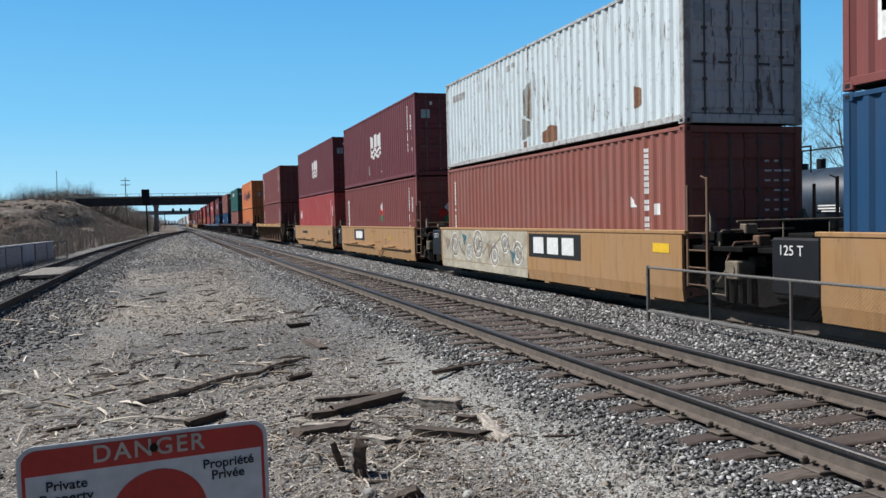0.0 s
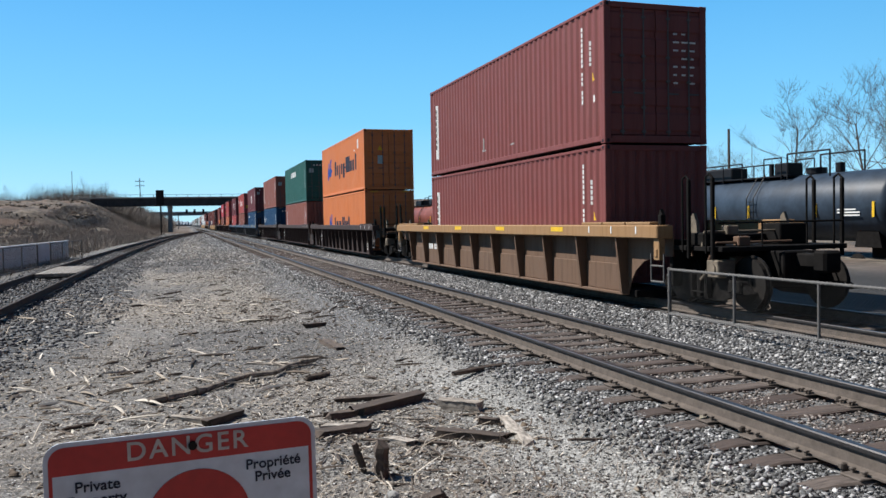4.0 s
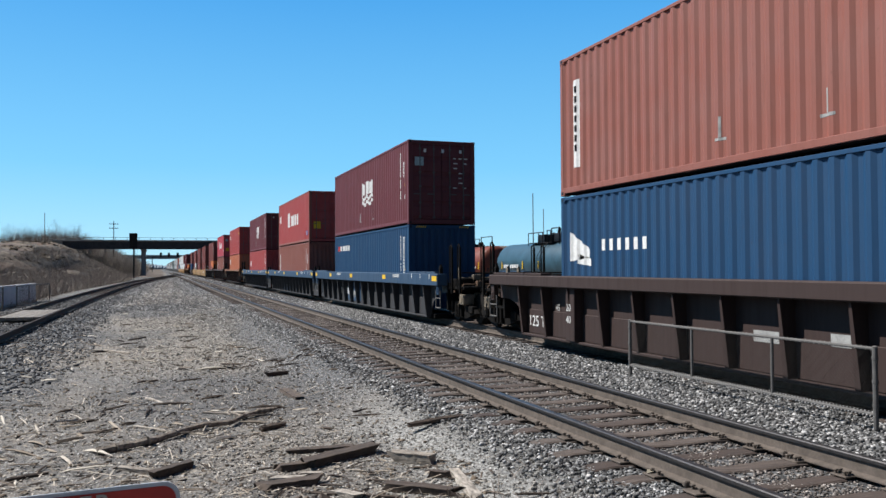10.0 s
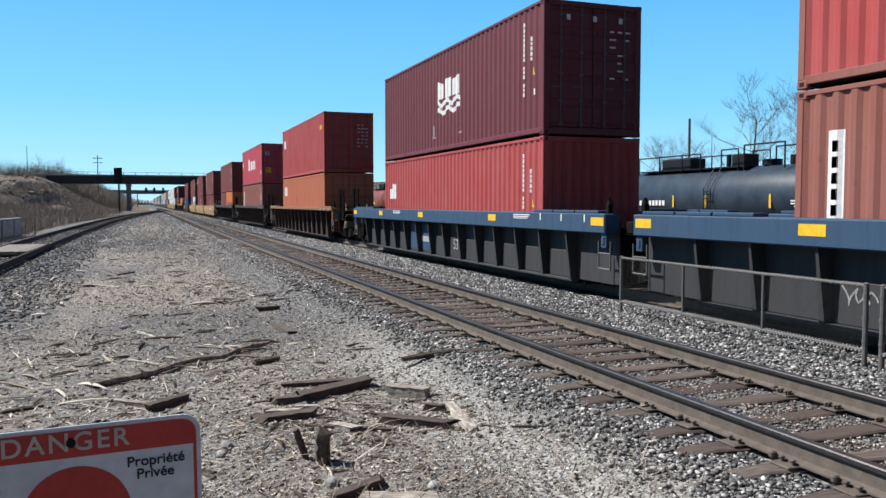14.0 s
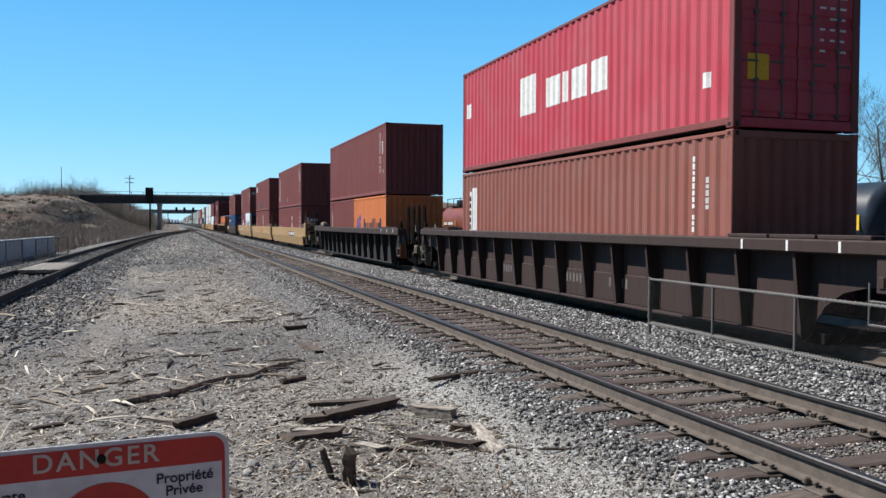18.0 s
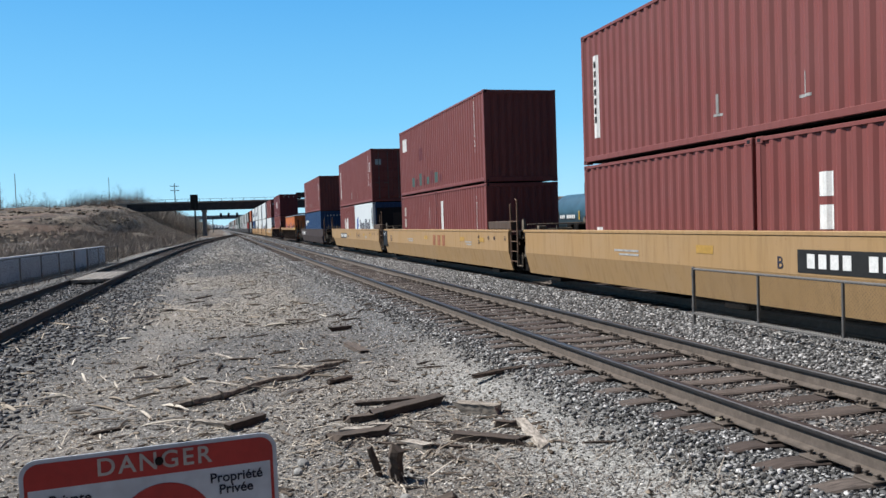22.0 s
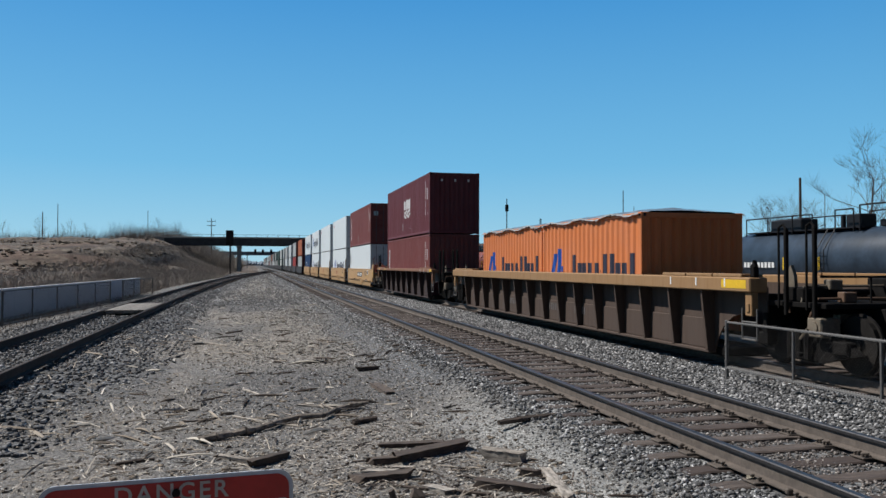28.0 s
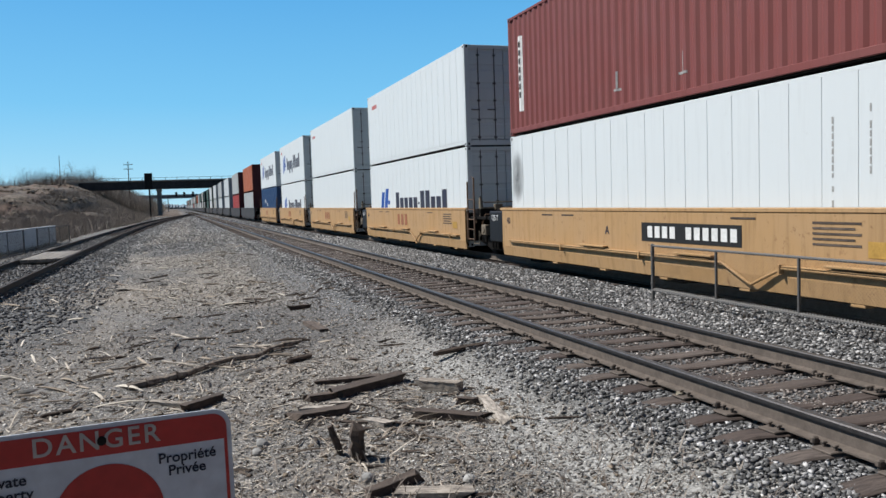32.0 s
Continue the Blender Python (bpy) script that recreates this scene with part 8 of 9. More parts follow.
for Y, logo, ends in ((419.75, True, (False, False)), (435.15, False, (False, False)), (450.45, True, (False, False)), (465.85, False, (False, True))):
    u = container("white smooth-sided refrigerated container", "white", reefer=True)
    end_marks(u, False, col="mark_ink")
    side_mark(u, "name_shape", [bar(11.3 - 0.17 * j, 11.42 - 0.17 * j, 2.3, 2.46) for j in range(5)], "mark_red", "small red name shapes", True)
    if Y < 455:
        l = container("white refrigerated container with dark blue company shapes", "white", reefer=True)
        if logo:
            carrier(l, 10.5, 1.5, 8.1, 6.2, 1.06, 0.66, True)
    else:
        l = container("dark blue corrugated container", "navy")
        side_mark(l, "label_plate", [bar(8.5, 9.3, 1.6, 1.9), bar(7.2, 7.6, 1.3, 1.6)], "mark_white")
    if Y > 445:
        carrier(u, 10.5, 1.6, 8.3, 6.4, 1.0, 0.9, True)
    end_marks(l, False, col="mark_ink")
    stack(Y, l, u)
    k = dttx(Y, ends, trucks=("rear",))
    for yy in (7.2, 6.7, 6.2):
        part("name_shape", Shape().box(-SILL_X - 0.009, -SILL_X - 0.006, yy - 0.17, yy + 0.13, 0.70, 1.08), "mark_fade", k, "faded red company shapes")

# the far part of the train
# upper colour, lower colour, darker colour for the shaded ends of both
far = [("rustorange", "grey", "darkbrown"), ("grey", "red", "darkbrown"), ("white", "white", "grey"), ("grey", "white", "grey"), ("white", "grey", "grey"), ("white", "white", "darkgreen"), ("darkgreen", "darkgreen", "black"), ("darkgreen", "grey", "black"), ("grey", "grey", "darkgreen"), ("darkgreen", "white", "black")]
for j in range(26):
    Y = 487.1 + 20.2 * j
    up, lo, end_shade = far[j] if j < len(far) else far[(j * 7 + 3) % len(far)]
    stack(Y, simple_container(lo, dark=end_shade), simple_container(up, dark=end_shade))
    if j == 0:
        farcar = ride(well_car("grey-black well car far along the train", "smooth", "car_grey", -2.3, 15.4, None, ("front", "rear"), (True, True), group="well cars on the far part of the train", posts=False), Y)
    else:
        ride(copy_thing(farcar, pose(0, 0, 0)), Y)


# ---- warning sign close by ----
def rounded(x0, x1, z0, z1, r, n=6):
    pts = []
    for cx, cz, a0 in ((x1 - r, z1 - r, 0), (x0 + r, z1 - r, 90), (x0 + r, z0 + r, 180), (x1 - r, z0 + r, 270)):
        for k in range(n + 1):
            a = radians(a0 + 90 * k / n)
            pts.append((cx + r * math.cos(a), cz + r * math.sin(a)))
    return pts


SW, SH = 0.470, 0.62
sign = thing("warning_sign", "red and white bilingual danger sign on a steel post", "sign", m=pose(-0.292, 1.66, 1.200 - SH, 0, -0.6, 3))
part("plate", Shape().along(rounded(0, SW, 0, SH, 0.032), 0.0, 0.003), "sign_white", sign, "aluminium plate with rounded corners")
BAND = 0.057
part("red_band", Shape().along([(0.008, SH - BAND), (SW - 0.008, SH - BAND)] + rounded(0.008, SW - 0.008, SH - 0.2, SH - 0.008, 0.026)[:14], -0.0012, 0.0), "sign_red", sign, "red band")
part("white_field", Shape().along([(0.014, 0.012), (SW - 0.014, 0.012), (SW - 0.014, SH - BAND), (0.014, SH - BAND)], -0.0012, 0.0), "sign_white", sign, "white field")
for xx in (0.008, SW - 0.014):
    part("red_border", Shape().box(xx, xx + 0.006, -0.0014, 0.0, 0.012, SH - BAND), "sign_red", sign)
cx, cz, cr = 0.252, SH - 0.074 - 0.092, 0.092
part("red_disc", Shape().along([(cx + cr * math.cos(2 * math.pi * k / 48), cz + cr * math.sin(2 * math.pi * k / 48)) for k in range(48)], -0.0024, -0.0012), "sign_red", sign, "large red disc")
letters("danger_word", "DANGER", 0.047, "sign_fade", sign, pose(0.238, -0.0022, SH - 0.044, 90, 0, 0), 0.0005, "CENTER", 0.012, 1.18)
for tx, x, z in (("Private", 0.048, SH - 0.089), ("Property", 0.036, SH - 0.114), ("Propriété", 0.338, SH - 0.087), ("Privée", 0.354, SH - 0.111)):
    letters("word", tx, 0.0265, "sign_ink", sign, pose(x, -0.0022, z, 90, 0, 0), 0.0005, "LEFT", 0.016, 1.0)
part("bolt", Shape().tube((0.246, -0.006, SH - 0.030), (0.246, 0.012, SH - 0.030), 0.008, 12), "wheel_steel", sign, "dull steel bolt head")
part("post", Shape().along([(SW / 2 - 0.03, -1.0), (SW / 2 + 0.03, -1.0), (SW / 2 + 0.03, SH - 0.03), (SW / 2 - 0.03, SH - 0.03)], 0.004, 0.045), "galv", sign, "steel post behind the plate")

# ---- low wall and fence beside the siding ----
for a, b in (((-6.95, 54.5), (-7.55, 44.0)), ((-7.55, 44.0), (-8.6, 27.0)), ((-8.6, 27.0), (-9.8, 8.0))):
    L = math.hypot(a[0] - b[0], a[1] - b[1])
    wl = thing("low_wall", "long low pale grey panel wall by the siding", "wall", kind="structure", m=pose(b[0], b[1], -0.36, 0, 0, math.degrees(math.atan2(-(a[0] - b[0]), a[1] - b[1]))))
    n = int(L / 2.4)
    for k in range(n):
        part("panel", kept(("lwp", round(L / n, 2)), "panel", lambda s: s.cbox(-0.07, 0.07, 0.01, L / n - 0.01, 0.12, 1.05, 0.01)), "panel", wl, m=pose(0, k * L / n, 0))
    part("base", Shape().cbox(-0.12, 0.12, 0, L, 0.0, 0.115, 0.01), "concrete", wl)
    part("coping", Shape().cbox(-0.10, 0.10, 0, L, 1.054, 1.12, 0.012), "panel", wl)
    fence_section("chain_link_fence", "chain-link fence standing before a low grey wall", 0, [0.9 + k * 2.85 for k in range(int(L / 2.85) + 1) if 0.9 + k * 2.85 < L], 0.08, 1.12, 0.028, m=pose(b[0] + 1.0, b[1], -0.36, 0, 0, math.degrees(math.atan2(-(a[0] - b[0]), a[1] - b[1]))))

# ---- road bridge ----
BY = 230.0
br = thing("road_bridge", "dark steel girder road bridge over the tracks", "bridge", kind="structure")
part("girder", Shape().cbox(-24, 52, BY - 0.4, BY + 0.1, 6.9, 8.75, 0.05), "girder", br)
part("girder", Shape().cbox(-24, 52, BY + 9.5, BY + 10, 6.9, 8.75, 0.05), "girder", br)
part("flange", Shape().cbox(-24, 52, BY - 0.65, BY + 0.3, 6.78, 6.9, 0.02), "girder", br)
part("deck", Shape().cbox(-26, 54, BY - 0.9, BY + 10.5, 8.75, 9.15, 0.04), "concrete", br, "pale concrete deck edge")
for k in range(26):
    part("stiffener", kept("stiff", "stiffener", lambda s: s.box(-0.06, 0.06, -0.62, -0.4, 6.9, 8.75)), "girder", br, m=pose(-22 + k * 2.9, BY, 0))
part("parapet_rail", Shape().cbox(-30, 58, BY - 0.8, BY - 0.7, 9.75, 9.83, 0.01), "galv", br)
for k in range(30):
    part("parapet_post", kept("ppost", "parapet_post", lambda s: s.cbox(-0.06, 0.06, -0.06, 0.06, 9.15, 9.75, 0.01)), "galv", br, m=pose(-28 + k * 2.9, BY - 0.75, 0))
for x in (-3.7, 19.5, 33.0):
    for yy in (BY + 0.6, BY + 5, BY + 9.2):
        part("pier", kept("pier", "pier", lambda s: s.tube((0, 0, -1.6), (0, 0, 6.3), 0.55, 16)), "concrete", br, m=pose(x, yy, 0))
    part("pier_cap", Shape().cbox(x - 0.7, x + 0.7, BY - 0.3, BY + 10, 6.25, 6.78, 0.05), "concrete", br)
for x in (-24.5, 52.5):
    part("abutment", Shape().cbox(x - 1.2, x + 1.2, BY - 0.6, BY + 10.4, 2, 8.75, 0.05), "concrete", br)
# vans and a lorry standing on the approach
for x, w, h, mt, lb in ((24, 5.0, 1.9, "black", "dark van on the bridge deck"),):
    v = thing("road_vehicle", lb, "vehicle", m=pose(x, BY + 3.5, 9.16))
    part("body", Shape().across([(-1.1, 0.45), (-1.1, h), (1.1, h), (1.1, 0.45)], -w / 2, w / 2), mt, v)
    for xx in (-w * 0.32, w * 0.32):
        for yy in (-0.95, 0.95):
            part("wheel", kept("vwheel", "wheel", lambda s: s.tube((0, -0.12, 0), (0, 0.12, 0), 0.42, 14)), "undergear", v, m=pose(xx, yy, 0.42))

# a second road bridge far down the line
fb = thing("far_bridge", "pale hazy road bridge far down the line", "bridge", kind="structure")
part("girder", Shape().cbox(-60, 90, 560, 569, 7.8, 9.6, 0.05), "far_steel", fb)
part("parapet", Shape().cbox(-60, 90, 559.6, 560, 9.6, 10.3, 0.02), "far_steel", fb)
for x in (-14, 26):
    part("pier", Shape().cbox(x - 0.8, x + 0.8, 562, 567, -1, 7.8, 0.05), "far_steel", fb)

# ---- signals ----
sg = thing("signal_mast", "black railway signal on a tall mast seen from behind", "signal", m=pose(-4.45, 170, 0))
part("mast", Shape().tube((0, 0, -0.6), (0, 0, 7.9), 0.16, 12), "black", sg)
part("backboard", Shape().cbox(-0.85, 0.65, -0.06, 0.06, 5.5, 8.55, 0.1), "black", sg, "tall black target board")
for z in (6.1, 7.1, 8.0):
    part("lamp_hood", kept("hood", "lamp_hood", lambda s: s.tube((-0.1, 0.05, 0), (-0.1, 0.45, 0), 0.22, 12, 0.26)), "black", sg, m=pose(0, 0, z))
part("ladder", Shape().box(0.28, 0.31, 0.1, 0.13, -0.4, 6.0).box(0.58, 0.61, 0.1, 0.13, -0.4, 6.0), "black", sg)
ga = thing("signal_gantry", "far signal bridge with three heads over the tracks", "signal", m=pose(0, 440, 0))
part("beam", Shape().box(-3, 18, -0.3, 0.3, 7.2, 7.6), "girder", ga)
for x in (-3, 18):
    part("mast", Shape().box(x - 0.2, x + 0.2, -0.2, 0.2, -1, 7.6), "girder", ga)
for x in (1.2, 5.1, 9.4):
    part("signal_head", kept("ghead", "signal_head", lambda s: s.cbox(-0.55, 0.55, -0.2, 0.2, 7.6, 9.6, 0.05)), "black", ga, m=pose(x, 0, 0))

# ---- poles ----
def pole(x, y, z0, z1, r, label, arms=0, name="utility_pole", mat="bark", lean=0.0, category="pole"):
    p = thing(name, label, category, m=pose(x, y, z0))
    part("shaft", Shape().tube((0, 0, -1), (lean, 0, z1 - z0), r, 8, r * 0.7), mat, p)
    for k in range(arms):
        part("cross_arm", Shape().cbox(-1.3, 1.3, -0.07, 0.07, z1 - z0 - 1.0 - 1.3 * k, z1 - z0 - 0.85 - 1.3 * k, 0.01), mat, p)
        for xx in (-1.15, -0.5, 0.5, 1.15):
            part("insulator", kept("insul", "insulator", lambda s: s.tube((0, 0, 0), (0, 0, 0.25), 0.06, 6)), "panel", p, m=pose(xx, 0, z1 - z0 - 0.85 - 1.3 * k))
    return p


pole(-12.5, 260, 0, 15.8, 0.16, "wooden utility pole with two cross arms", 2)
pole(-31.1, 260, 5, 17.9, 0.11, "slim grey pole above the bank")
pole(-56.4, 260, 5, 19.4, 0.13, "slim grey pole above the bank")
pole(-61.0, 262, 5, 17.2, 0.18, "stout wooden pole above the bank")
pole(-33.6, 262, 5, 12.9, 0.10, "short thin pole above the bank")
pole(-74, 262, 5, 17.0, 0.14, "wooden pole above the bank", 1)
pole(52.8, 70, -1.9, 10.3, 0.17, "dark wooden pole among bare trees")
pole(33.8, 70, -1.9, 8.6, 0.06, "slim grey pole by the yard")
pole(57.2, 72, -1.9, 9.0, 0.05, "thin grey lamp pole among trees", name="lamp_post", mat="galv")
pole(35.4, 71, -1.9, 7.2, 0.05, "thin grey lamp pole by the yard", name="lamp_post", mat="galv")
# yard signals
for x, y, h in ((22.4, 70, 7.6), (26.3, 72, 6.0), (28.6, 78, 6.3)):
    p = pole(x, y, -1.9, h, 0.06, "yard signal on a slim mast", name="yard_signal", mat="black", category="signal")
    part("signal_head", Shape().cbox(-0.14, 0.14, -0.1, 0.1, h + 0.75, h + 1.35, 0.03), "black", p)


# ---- tank cars standing in the yard ----
def tank_shape(L, r):
    def build(s):
        n, prof = 28, []
        for k in range(6):
            a = math.pi / 2 * k / 5
            prof.append((-L / 2 - 0.55 * math.cos(a) * 1.0 + 0.0, r * math.sin(a)))
        prof += [(L / 2 + 0.55 * math.sin(math.pi / 2 * k / 5), r * math.cos(math.pi / 2 * k / 5)) for k in range(6)]
        v = []
        for y, rad in prof:
            rad = max(rad, 0.01)
            v += [(rad * math.cos(2 * math.pi * j / n), y, rad * math.sin(2 * math.pi * j / n)) for j in range(n)]
        f = [(k * n + j, (k + 1) * n + j, (k + 1) * n + (j + 1) % n, k * n + (j + 1) % n) for k in range(len(prof) - 1) for j in range(n)]
        s.add(v, f)
    return build


def tank_car(Y, color, label, L=15.0, g=1.0):
    t = thing("tank_car", label, "rail car", "standing tank cars", m=pose(TANK_X, Y, -1.05))
    r = 1.52
    e, f = L / 2, L / 15
    zc = 2.92
    part("tank", kept(("tank", L), "tank", tank_shape(L, r), True), color, t, m=pose(0, 0, zc))
    for sx in (-1, 1):
        part("stub_sill", kept("stub", "stub_sill", lambda s: s.cbox(-0.4, 0.4, -1.6, 1.6, 0.75, 1.2, 0.03)), "undergear", t, m=pose(0, sx * (e + 0.2), 0))
        truck(t, sx * (e - 0.9))
        part("end_platform", kept("tplat", "end_platform", lambda s: s.cbox(-1.4, 1.4, -0.5, 0.5, 1.15, 1.25, 0.02)), "undergear", t, m=pose(0, sx * (e + 1.1), 0))
        part("saddle", kept("saddle", "saddle", lambda s: s.across([(-0.7, 1.2), (0.7, 1.2), (0.5, 2.0), (-0.5, 2.0)], -1.1, 1.1)), "undergear", t, m=pose(0, sx * (e - 0.9), 0))
        part("end_rail", kept("trail", "end_rail", lambda s: (s.tube((-1.45, 0, 1.2), (-1.45, 0, 2.5), 0.03, 6), s.tube((-1.45, 0, 2.5), (1.45, 0, 2.5), 0.03, 6), s.tube((1.45, 0, 1.2), (1.45, 0, 2.5), 0.03, 6))), "black", t, m=pose(0, sx * (e + 1.5), 0))
    part("brake_wheel", kept("bwheel", "brake_wheel", brake_wheel_shape), "wheel_steel", t, m=pose(-0.9, -e - 1.5, 2.3))
    # top platform and fittings
    zt = zc + r
    part("walkway", kept("tway", "walkway", lambda s: s.box(-0.9, 0.9, -1.9, 6.8, zt - 0.06, zt + 0.0)), "black", t, m=Matrix.Diagonal((1, g, 1, 1)))
    for sx in (-1, 1):
        part("platform_rail", kept("tprail", "platform_rail", lambda s: [s.tube((0, yy, zt - 0.2), (0, yy, zt + 0.72), 0.035, 6) for yy in (6.8, 4.9, 2.9, 1.4, -0.2, -1.4)] + [s.tube((0, 6.8, zt + 0.72), (0, 1.4, zt + 0.72), 0.035, 6), s.tube((0, -0.2, zt + 0.82), (0, -1.4, zt + 0.82), 0.035, 6), s.tube((0, -0.2, zt + 0.72), (0, -0.2, zt + 0.82), 0.035, 6), s.tube((0, -1.4, zt + 0.72), (0, -1.4, zt + 0.82), 0.035, 6)] + [s.tube((0, yy, zt - 0.2), (0, yy, zt + 0.95), 0.045, 6) for yy in (-1.8, -4.4)] + [s.tube((0, -1.8, zt + 0.95), (0, -4.4, zt + 0.95), 0.04, 6)]), "black", t, m=pose(sx * 0.95, 0, 0) @ Matrix.Diagonal((1, g, 1, 1)))
    part("valve_housing", kept("tvalve", "valve_housing", lambda s: s.cbox(-0.45, 0.45, -1.25, -0.3, zt - 0.02, zt + 0.62, 0.05)), "black", t)
    part("manway", kept("tmanway", "manway", lambda s: s.cbox(-0.5, 0.5, 2.8, 5.3, zt - 0.02, zt + 0.60, 0.05)), "black", t, m=Matrix.Diagonal((1, g, 1, 1)))
    for yy, hh, rr in ((0.4, 0.62, 0.12), (-2.6, 0.28, 0.45), (-4.0, 0.42, 0.2)):
        part("valve", kept(("tval", yy), "valve", lambda s: s.tube((0, yy, zt), (0, yy, zt + hh), rr, 12)), "black", t)
    part("ladder", kept("tladder", "ladder", lambda s: [s.tube((-1.62 + 0.0, yy, 1.3), (-1.62, yy, 3.4), 0.025, 6) for yy in (-0.25, 0.25)] + [s.tube((-1.62, -0.25, z), (-1.62, 0.25, z), 0.02, 6) for z in np.arange(1.5, 3.4, 0.35)] + [s.tube((-1.62, yy, 3.4), (-0.95, yy, zt), 0.025, 6) for yy in (-0.25, 0.25)]), "black", t)
    for yy in (-7.3, -4.2, 0.2, 2.8, 6.5):
        part("reflector", kept("trefl", "reflector", lambda s: s.box(-0.01, 0.01, -0.06, 0.06, 0, 0.62)), "mark_yellow", t, m=pose(-1.545, yy * f, 2.45))
    s = Shape()
    for j in range(9):
        if j != 3:
            s.box(-1.522, -1.512, (6.0 - 0.30 * j) * f, (6.2 - 0.30 * j) * f, 2.55, 2.82)
    part("number_marking", s, "mark_white", t, "white car number as bars")["kind"] = "stuff"
    part("stencil", Shape().box(-1.53, -1.515, -6.6, -5.6, 2.5, 2.56).box(-1.53, -1.515, -6.6, -5.4, 2.62, 2.68).box(-1.53, -1.515, -6.4, -5.4, 2.74, 2.80), "mark_white", t)
    return t


TANK_AT = 33.0
for k in (-2, -1, 0):
    tank_car(TANK_AT + 18.9 * k, "tank", "dusty black tank car with top railing")
tank_car(52.9, "tank_blue", "blue-grey tank car with a short top railing", 15.6, 0.45)
for k, col in enumerate(("tank_rust", "tank_rust", "tank", "tank_rust", "tank")):
    tank_car(72.0 + 18.9 * k, col, "black tank car far along the yard track" if col == "tank" else "red-brown tank car along the yard track")


# ---- bare trees and brush ----
def branch(s, p, d, length, r, depth, rnd, sides=5):
    n = 3
    r = max(r, 0.009)
    for k in range(n):
        d = (d + Vector((rnd.uniform(-0.16, 0.16), rnd.uniform(-0.16, 0.16), rnd.uniform(-0.04, 0.12)))).normalized()
        q = p + d * (length / n)
        r2 = r * 0.82
        s.tube(p, q, r, sides, r2, caps=False)
        p, r = q, r2
        if depth > 0 and k > 0:
            for _ in range(2 if depth > 1 else 5):
                a = Vector((rnd.uniform(-1, 1), rnd.uniform(-1, 1), rnd.uniform(0.0, 0.75)))
                branch(s, p, (d * 0.75 + a.normalized() * 0.85).normalized(), length * rnd.uniform(0.5, 0.72), r * 0.48, depth - 1, rnd, 4 if depth > 1 else 3)


def bare_tree_parts(height, seed, depth=3):
    rnd = random.Random(seed)
    trunk, crown = Shape(), Shape()
    p, r = Vector((0, 0, -0.5)), height * 0.013
    d = Vector((rnd.uniform(-0.06, 0.06), rnd.uniform(-0.06, 0.06), 1)).normalized()
    n = 7
    for k in range(n):
        q = p + d * (height * 0.72 / n)
        d = (d + Vector((rnd.uniform(-0.07, 0.07), rnd.uniform(-0.07, 0.07), 0.12))).normalized()
        trunk.tube(p, q, r, 8, r * 0.86, caps=False)
        p, r = q, r * 0.86
        if k >= 1:
            for _ in range(3 if k < 6 else 5):
                a = Vector((rnd.uniform(-1, 1), rnd.uniform(-1, 1), rnd.uniform(0.15, 1.0))).normalized()
                branch(crown, p, a, height * rnd.uniform(0.20, 0.34) * (1.15 - 0.08 * k), r * 0.42, depth - 1, rnd)
    return trunk.mesh("trunk"), crown.mesh("crown")


TREES = [bare_tree_parts(15.0, 100 + k, 3) for k in range(4)]
FAR_TREES = [bare_tree_parts(15.0, 200 + k, 2) for k in range(3)]


def bare_tree(x, y, h, k, spin, label="tall leafless tree with fine grey twigs", forms=TREES):
    z = float(ground_z(x, y))
    t = thing("bare_tree", label, "tree", "leafless trees behind the yard", m=pose(x, y, z - 0.1, 0, 0, spin))
    sc = h / 15.0
    for nm, me in zip(("trunk", "crown"), forms[k % len(forms)]):
        o = part(nm, me, "bark", t)
        o.scale = (sc, sc, sc)


rnd = random.Random(77)
for x, y, h in ((60.7, 70, 15.5), (70.4, 70, 17.0), (74.5, 70, 19.0), (49.3, 70, 8.8), (54.0, 74, 9.0), (46, 80, 7.0), (84, 72, 19), (64, 84, 10), (90, 80, 19), (97, 84, 18), (72, 62, 15), (81, 60, 16)):
    bare_tree(x, y, h, rnd.randrange(5), rnd.uniform(0, 360))
for k in range(24):
    x = rnd.uniform(-110, -14)
    bare_tree(x, rnd.uniform(265, 330), rnd.uniform(6, 10.5), rnd.randrange(5), rnd.uniform(0, 360), "leafless tree beyond the road bank", FAR_TREES)


def evergreen(x, y, h, seed):
    """Dark conifer: a trunk with whorls of short drooping sprays."""
    t = thing("evergreen_tree", "small dark evergreen tree beyond the yard", "tree", m=pose(x, y, float(ground_z(x, y)) - 0.1))
    part("trunk", Shape().tube((0, 0, 0), (0, 0, h), h * 0.02, 6, 0.02), "bark", t)
    rr, s = random.Random(seed), Shape()
    for k in range(900):
        u = rr.uniform(0.12, 1.0)
        a = rr.uniform(0, 6.28)
        rad = h * 0.26 * (1.05 - u) * rr.uniform(0.5, 1.1) * (0.8 + 0.3 * math.sin(a * 3 + seed))
        p = Vector((rad * math.cos(a), rad * math.sin(a), u * h))
        d = Vector((rr.uniform(-1, 1), rr.uniform(-1, 1), rr.uniform(-0.6, 0.3))) * h * 0.045
        e = Vector((-d.y, d.x, rr.uniform(-0.1, 0.1))) * 0.5
        s.add([p - e, p + e, p + d], [(0, 1, 2)])
    part("crown", s, "needles", t)


M["needles"] = island("dark_evergreen_needles", [(0.0, (0.012, 0.020, 0.012)), (0.5, (0.030, 0.045, 0.026)), (1.0, (0.06, 0.08, 0.045))])
for k, (x, h) in enumerate(((77.0, 9.0), (79.8, 10.4), (83.5, 10.0))):
    evergreen(x, 150 + 3 * k, h, 31 + k)


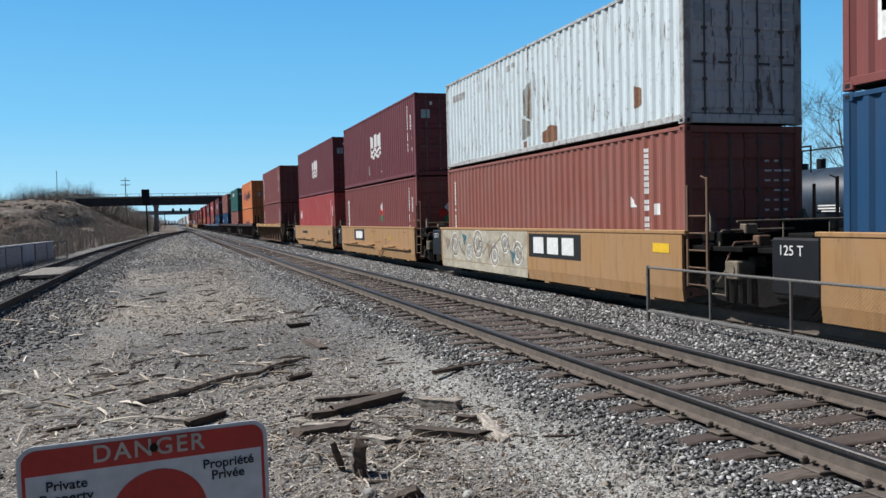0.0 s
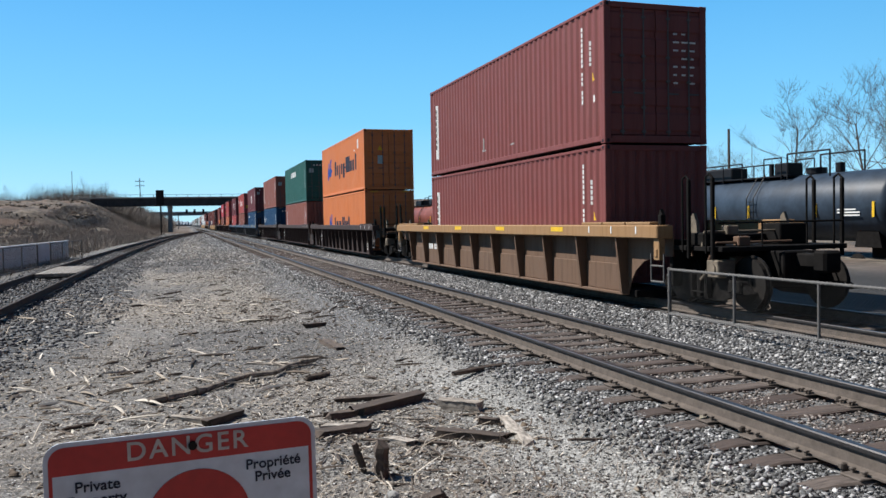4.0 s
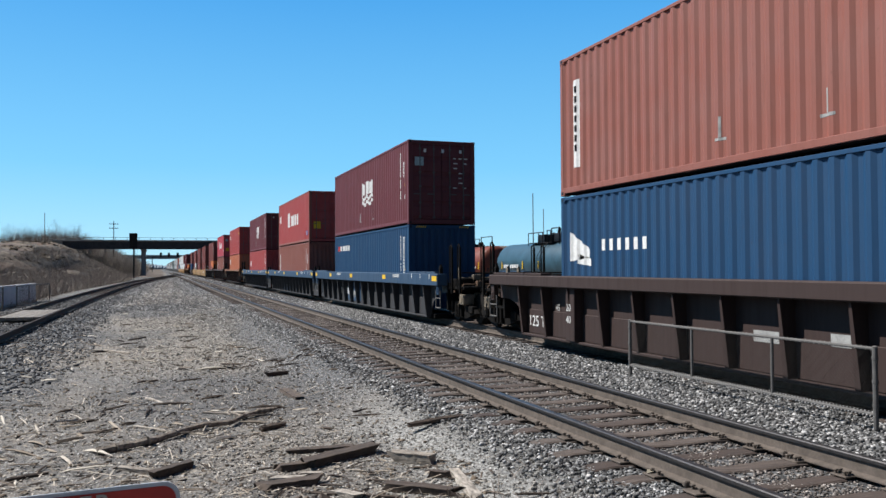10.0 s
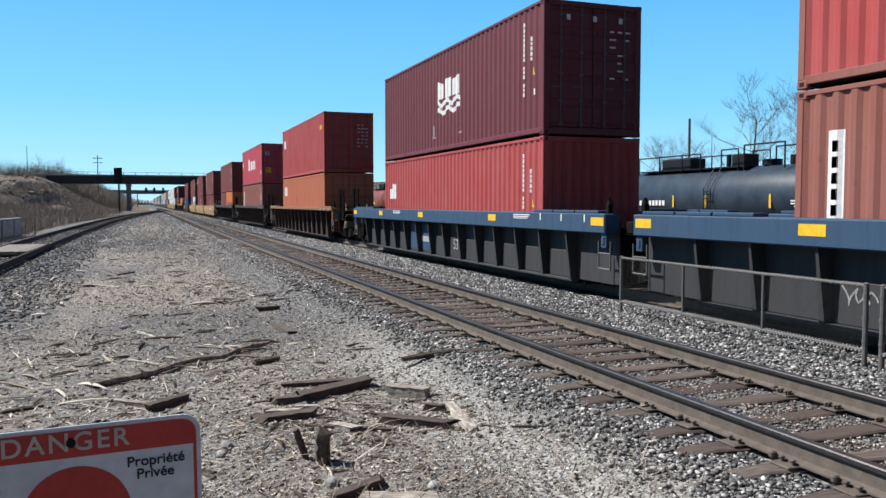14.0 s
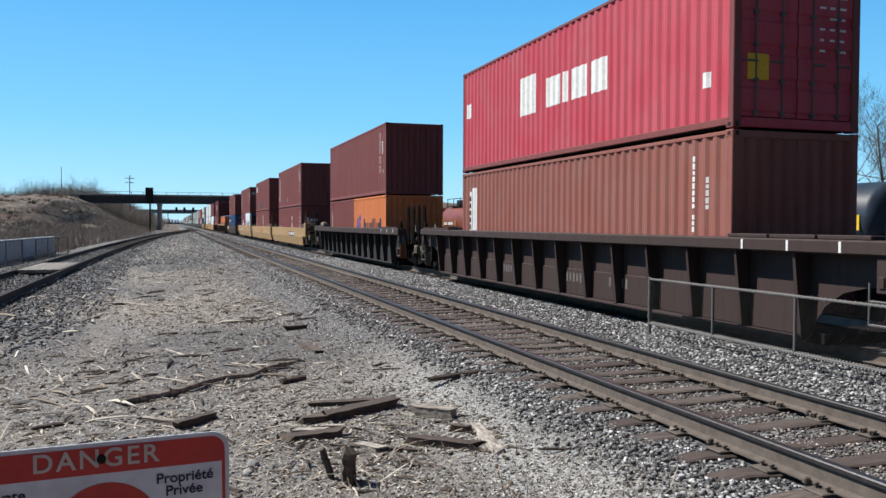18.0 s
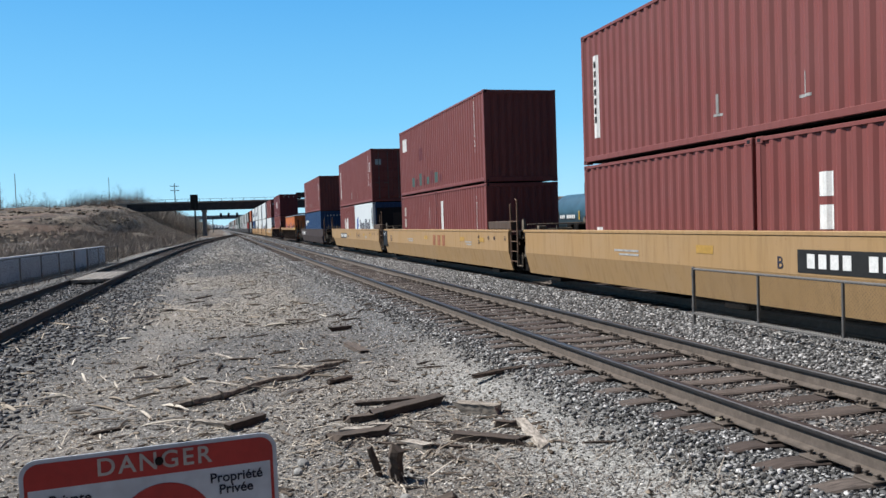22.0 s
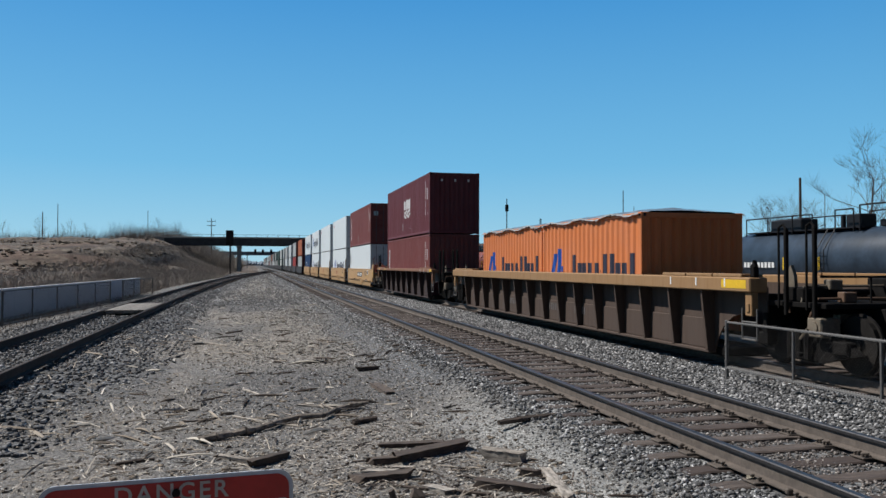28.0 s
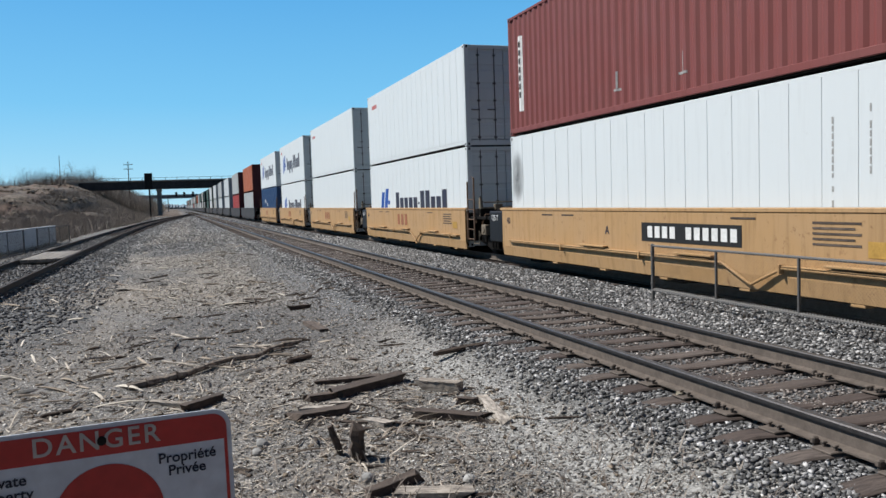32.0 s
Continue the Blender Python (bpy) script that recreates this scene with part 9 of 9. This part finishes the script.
def thicket(name, label, n, place, size, seed, mat="twigs", spread_el=1.1):
    """Brush as countless thin stems."""
    rs = np.random.RandomState(seed)
    x, y, z = place(rs, n)
    a, el = rs.uniform(0, 6.28, n), rs.uniform(0.5, 1.5, n)
    ln = size * rs.uniform(0.4, 1.0, n)
    d = np.stack([np.cos(a) * np.cos(el), np.sin(a) * np.cos(el), np.sin(el)], -1) * ln[:, None]
    p = np.stack([x, y, z], -1)
    dist = np.hypot(x, y)
    b = rs.uniform(0.5, 2.2, n)
    w = np.stack([np.cos(b), np.sin(b), np.zeros(n)], -1) * (0.00020 * dist + 0.004)[:, None]
    v = np.stack([p - w, p + w, p + d], 1)
    me = bpy.data.meshes.new(name)
    me.from_pydata(v.reshape(-1, 3).tolist(), [], (3 * np.arange(n)[:, None] + np.array([[0, 1, 2]])).tolist())
    tagged(part(name, me, mat), label, "brush", kind="stuff")


def bank_place(rs, n):
    x, y = -4.6 - 15 * rs.uniform(0, 1, n) ** 1.3, rs.uniform(96, 300, n)
    sel = x < left_x(y) - 3.0
    x = np.where(sel, x, np.minimum(left_x(y) - 3.0, -3.0) - rs.uniform(0, 7, n))
    return x, y, ground_z(x, y) - 0.05


thicket("bank_brush", "dry pale brown brush on the bank slope", 75000, bank_place, 1.0, 91, "brush")
thicket("far_brush", "bare brush line along the horizon", 30000, lambda rs, n: (lambda x, y: (x, y, ground_z(x, y) - 0.3))(rs.uniform(-260, -10, n), rs.uniform(236, 330, n)), 5.0, 92, "brush")
thicket("yard_brush", "bare brush beyond the yard", 26000, lambda rs, n: (lambda x, y: (x, y, ground_z(x, y) - 0.2))(rs.uniform(34, 160, n), rs.uniform(62, 150, n)), 5.5, 93, "brush")
thicket("siding_weeds", "dry weeds between siding and wall", 5000, lambda rs, n: (lambda x, y: (x, y, ground_z(x, y)))(rs.uniform(-12, -6.6, n), rs.uniform(24, 75, n)), 0.5, 94)

thicket("slope_weeds", "dry weeds at the foot of the bank", 24000, lambda rs, n: (lambda y: (lambda x: (x, y, ground_z(x, y)))(left_x(y) - 3.0 - 22 * rs.uniform(0, 1, n) ** 1.2))(rs.uniform(56, 130, n)), 0.8, 95, "brush")
thicket("bridge_brush", "bare brush on the slope beyond the bridge", 26000, lambda rs, n: (lambda x, y: (x, y, ground_z(x, y) - 0.2))(-5.5 - 34 * rs.uniform(0, 1, n) ** 1.2, rs.uniform(242, 420, n)), 7.0, 96, "brush")

# ---- distant woods ----
def far_woods(name, label, y, z, h, x0, x1, seed, mat):
    rs = np.random.RandomState(seed)
    s = Shape()
    xs = np.arange(x0, x1, 5.0)
    for x in xs:
        hh = h * (0.75 + 0.35 * math.sin(x * 0.013 + seed) + rs.uniform(-0.12, 0.2))
        w = rs.uniform(4, 8)
        s.add([(x - w, y, z - 3), (x + w, y, z - 3), (x + w * 0.6, y + 6, z + hh * 0.75), (x + w * 0.1, y + 8, z + hh), (x - w * 0.5, y + 6, z + hh * 0.8), (x, y - 10, z + hh * 0.4)], [(0, 5, 4), (0, 1, 5), (1, 2, 5), (5, 2, 3), (5, 3, 4)])
    tagged(part(name, s, mat), label, "woods", kind="stuff")


# air haze is mixed into the woods' own colour
M["haze_wood"] = plain("haze_tinted_far_woods", (0.24, 0.29, 0.34), 1.0, 0, 0.2, 0.01)
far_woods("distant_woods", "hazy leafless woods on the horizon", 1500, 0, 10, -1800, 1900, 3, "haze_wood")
far_woods("distant_woods", "brown leafless woods behind the yard", 330, -1, 7, 60, 900, 5, "twigs")


# ---- movement ----
def motions():
    for ob, Y, z in MOVERS:
        walk(ob, [(t, pose(TRAIN_X, Y - s, z)) for t, s in RUN])


motions()
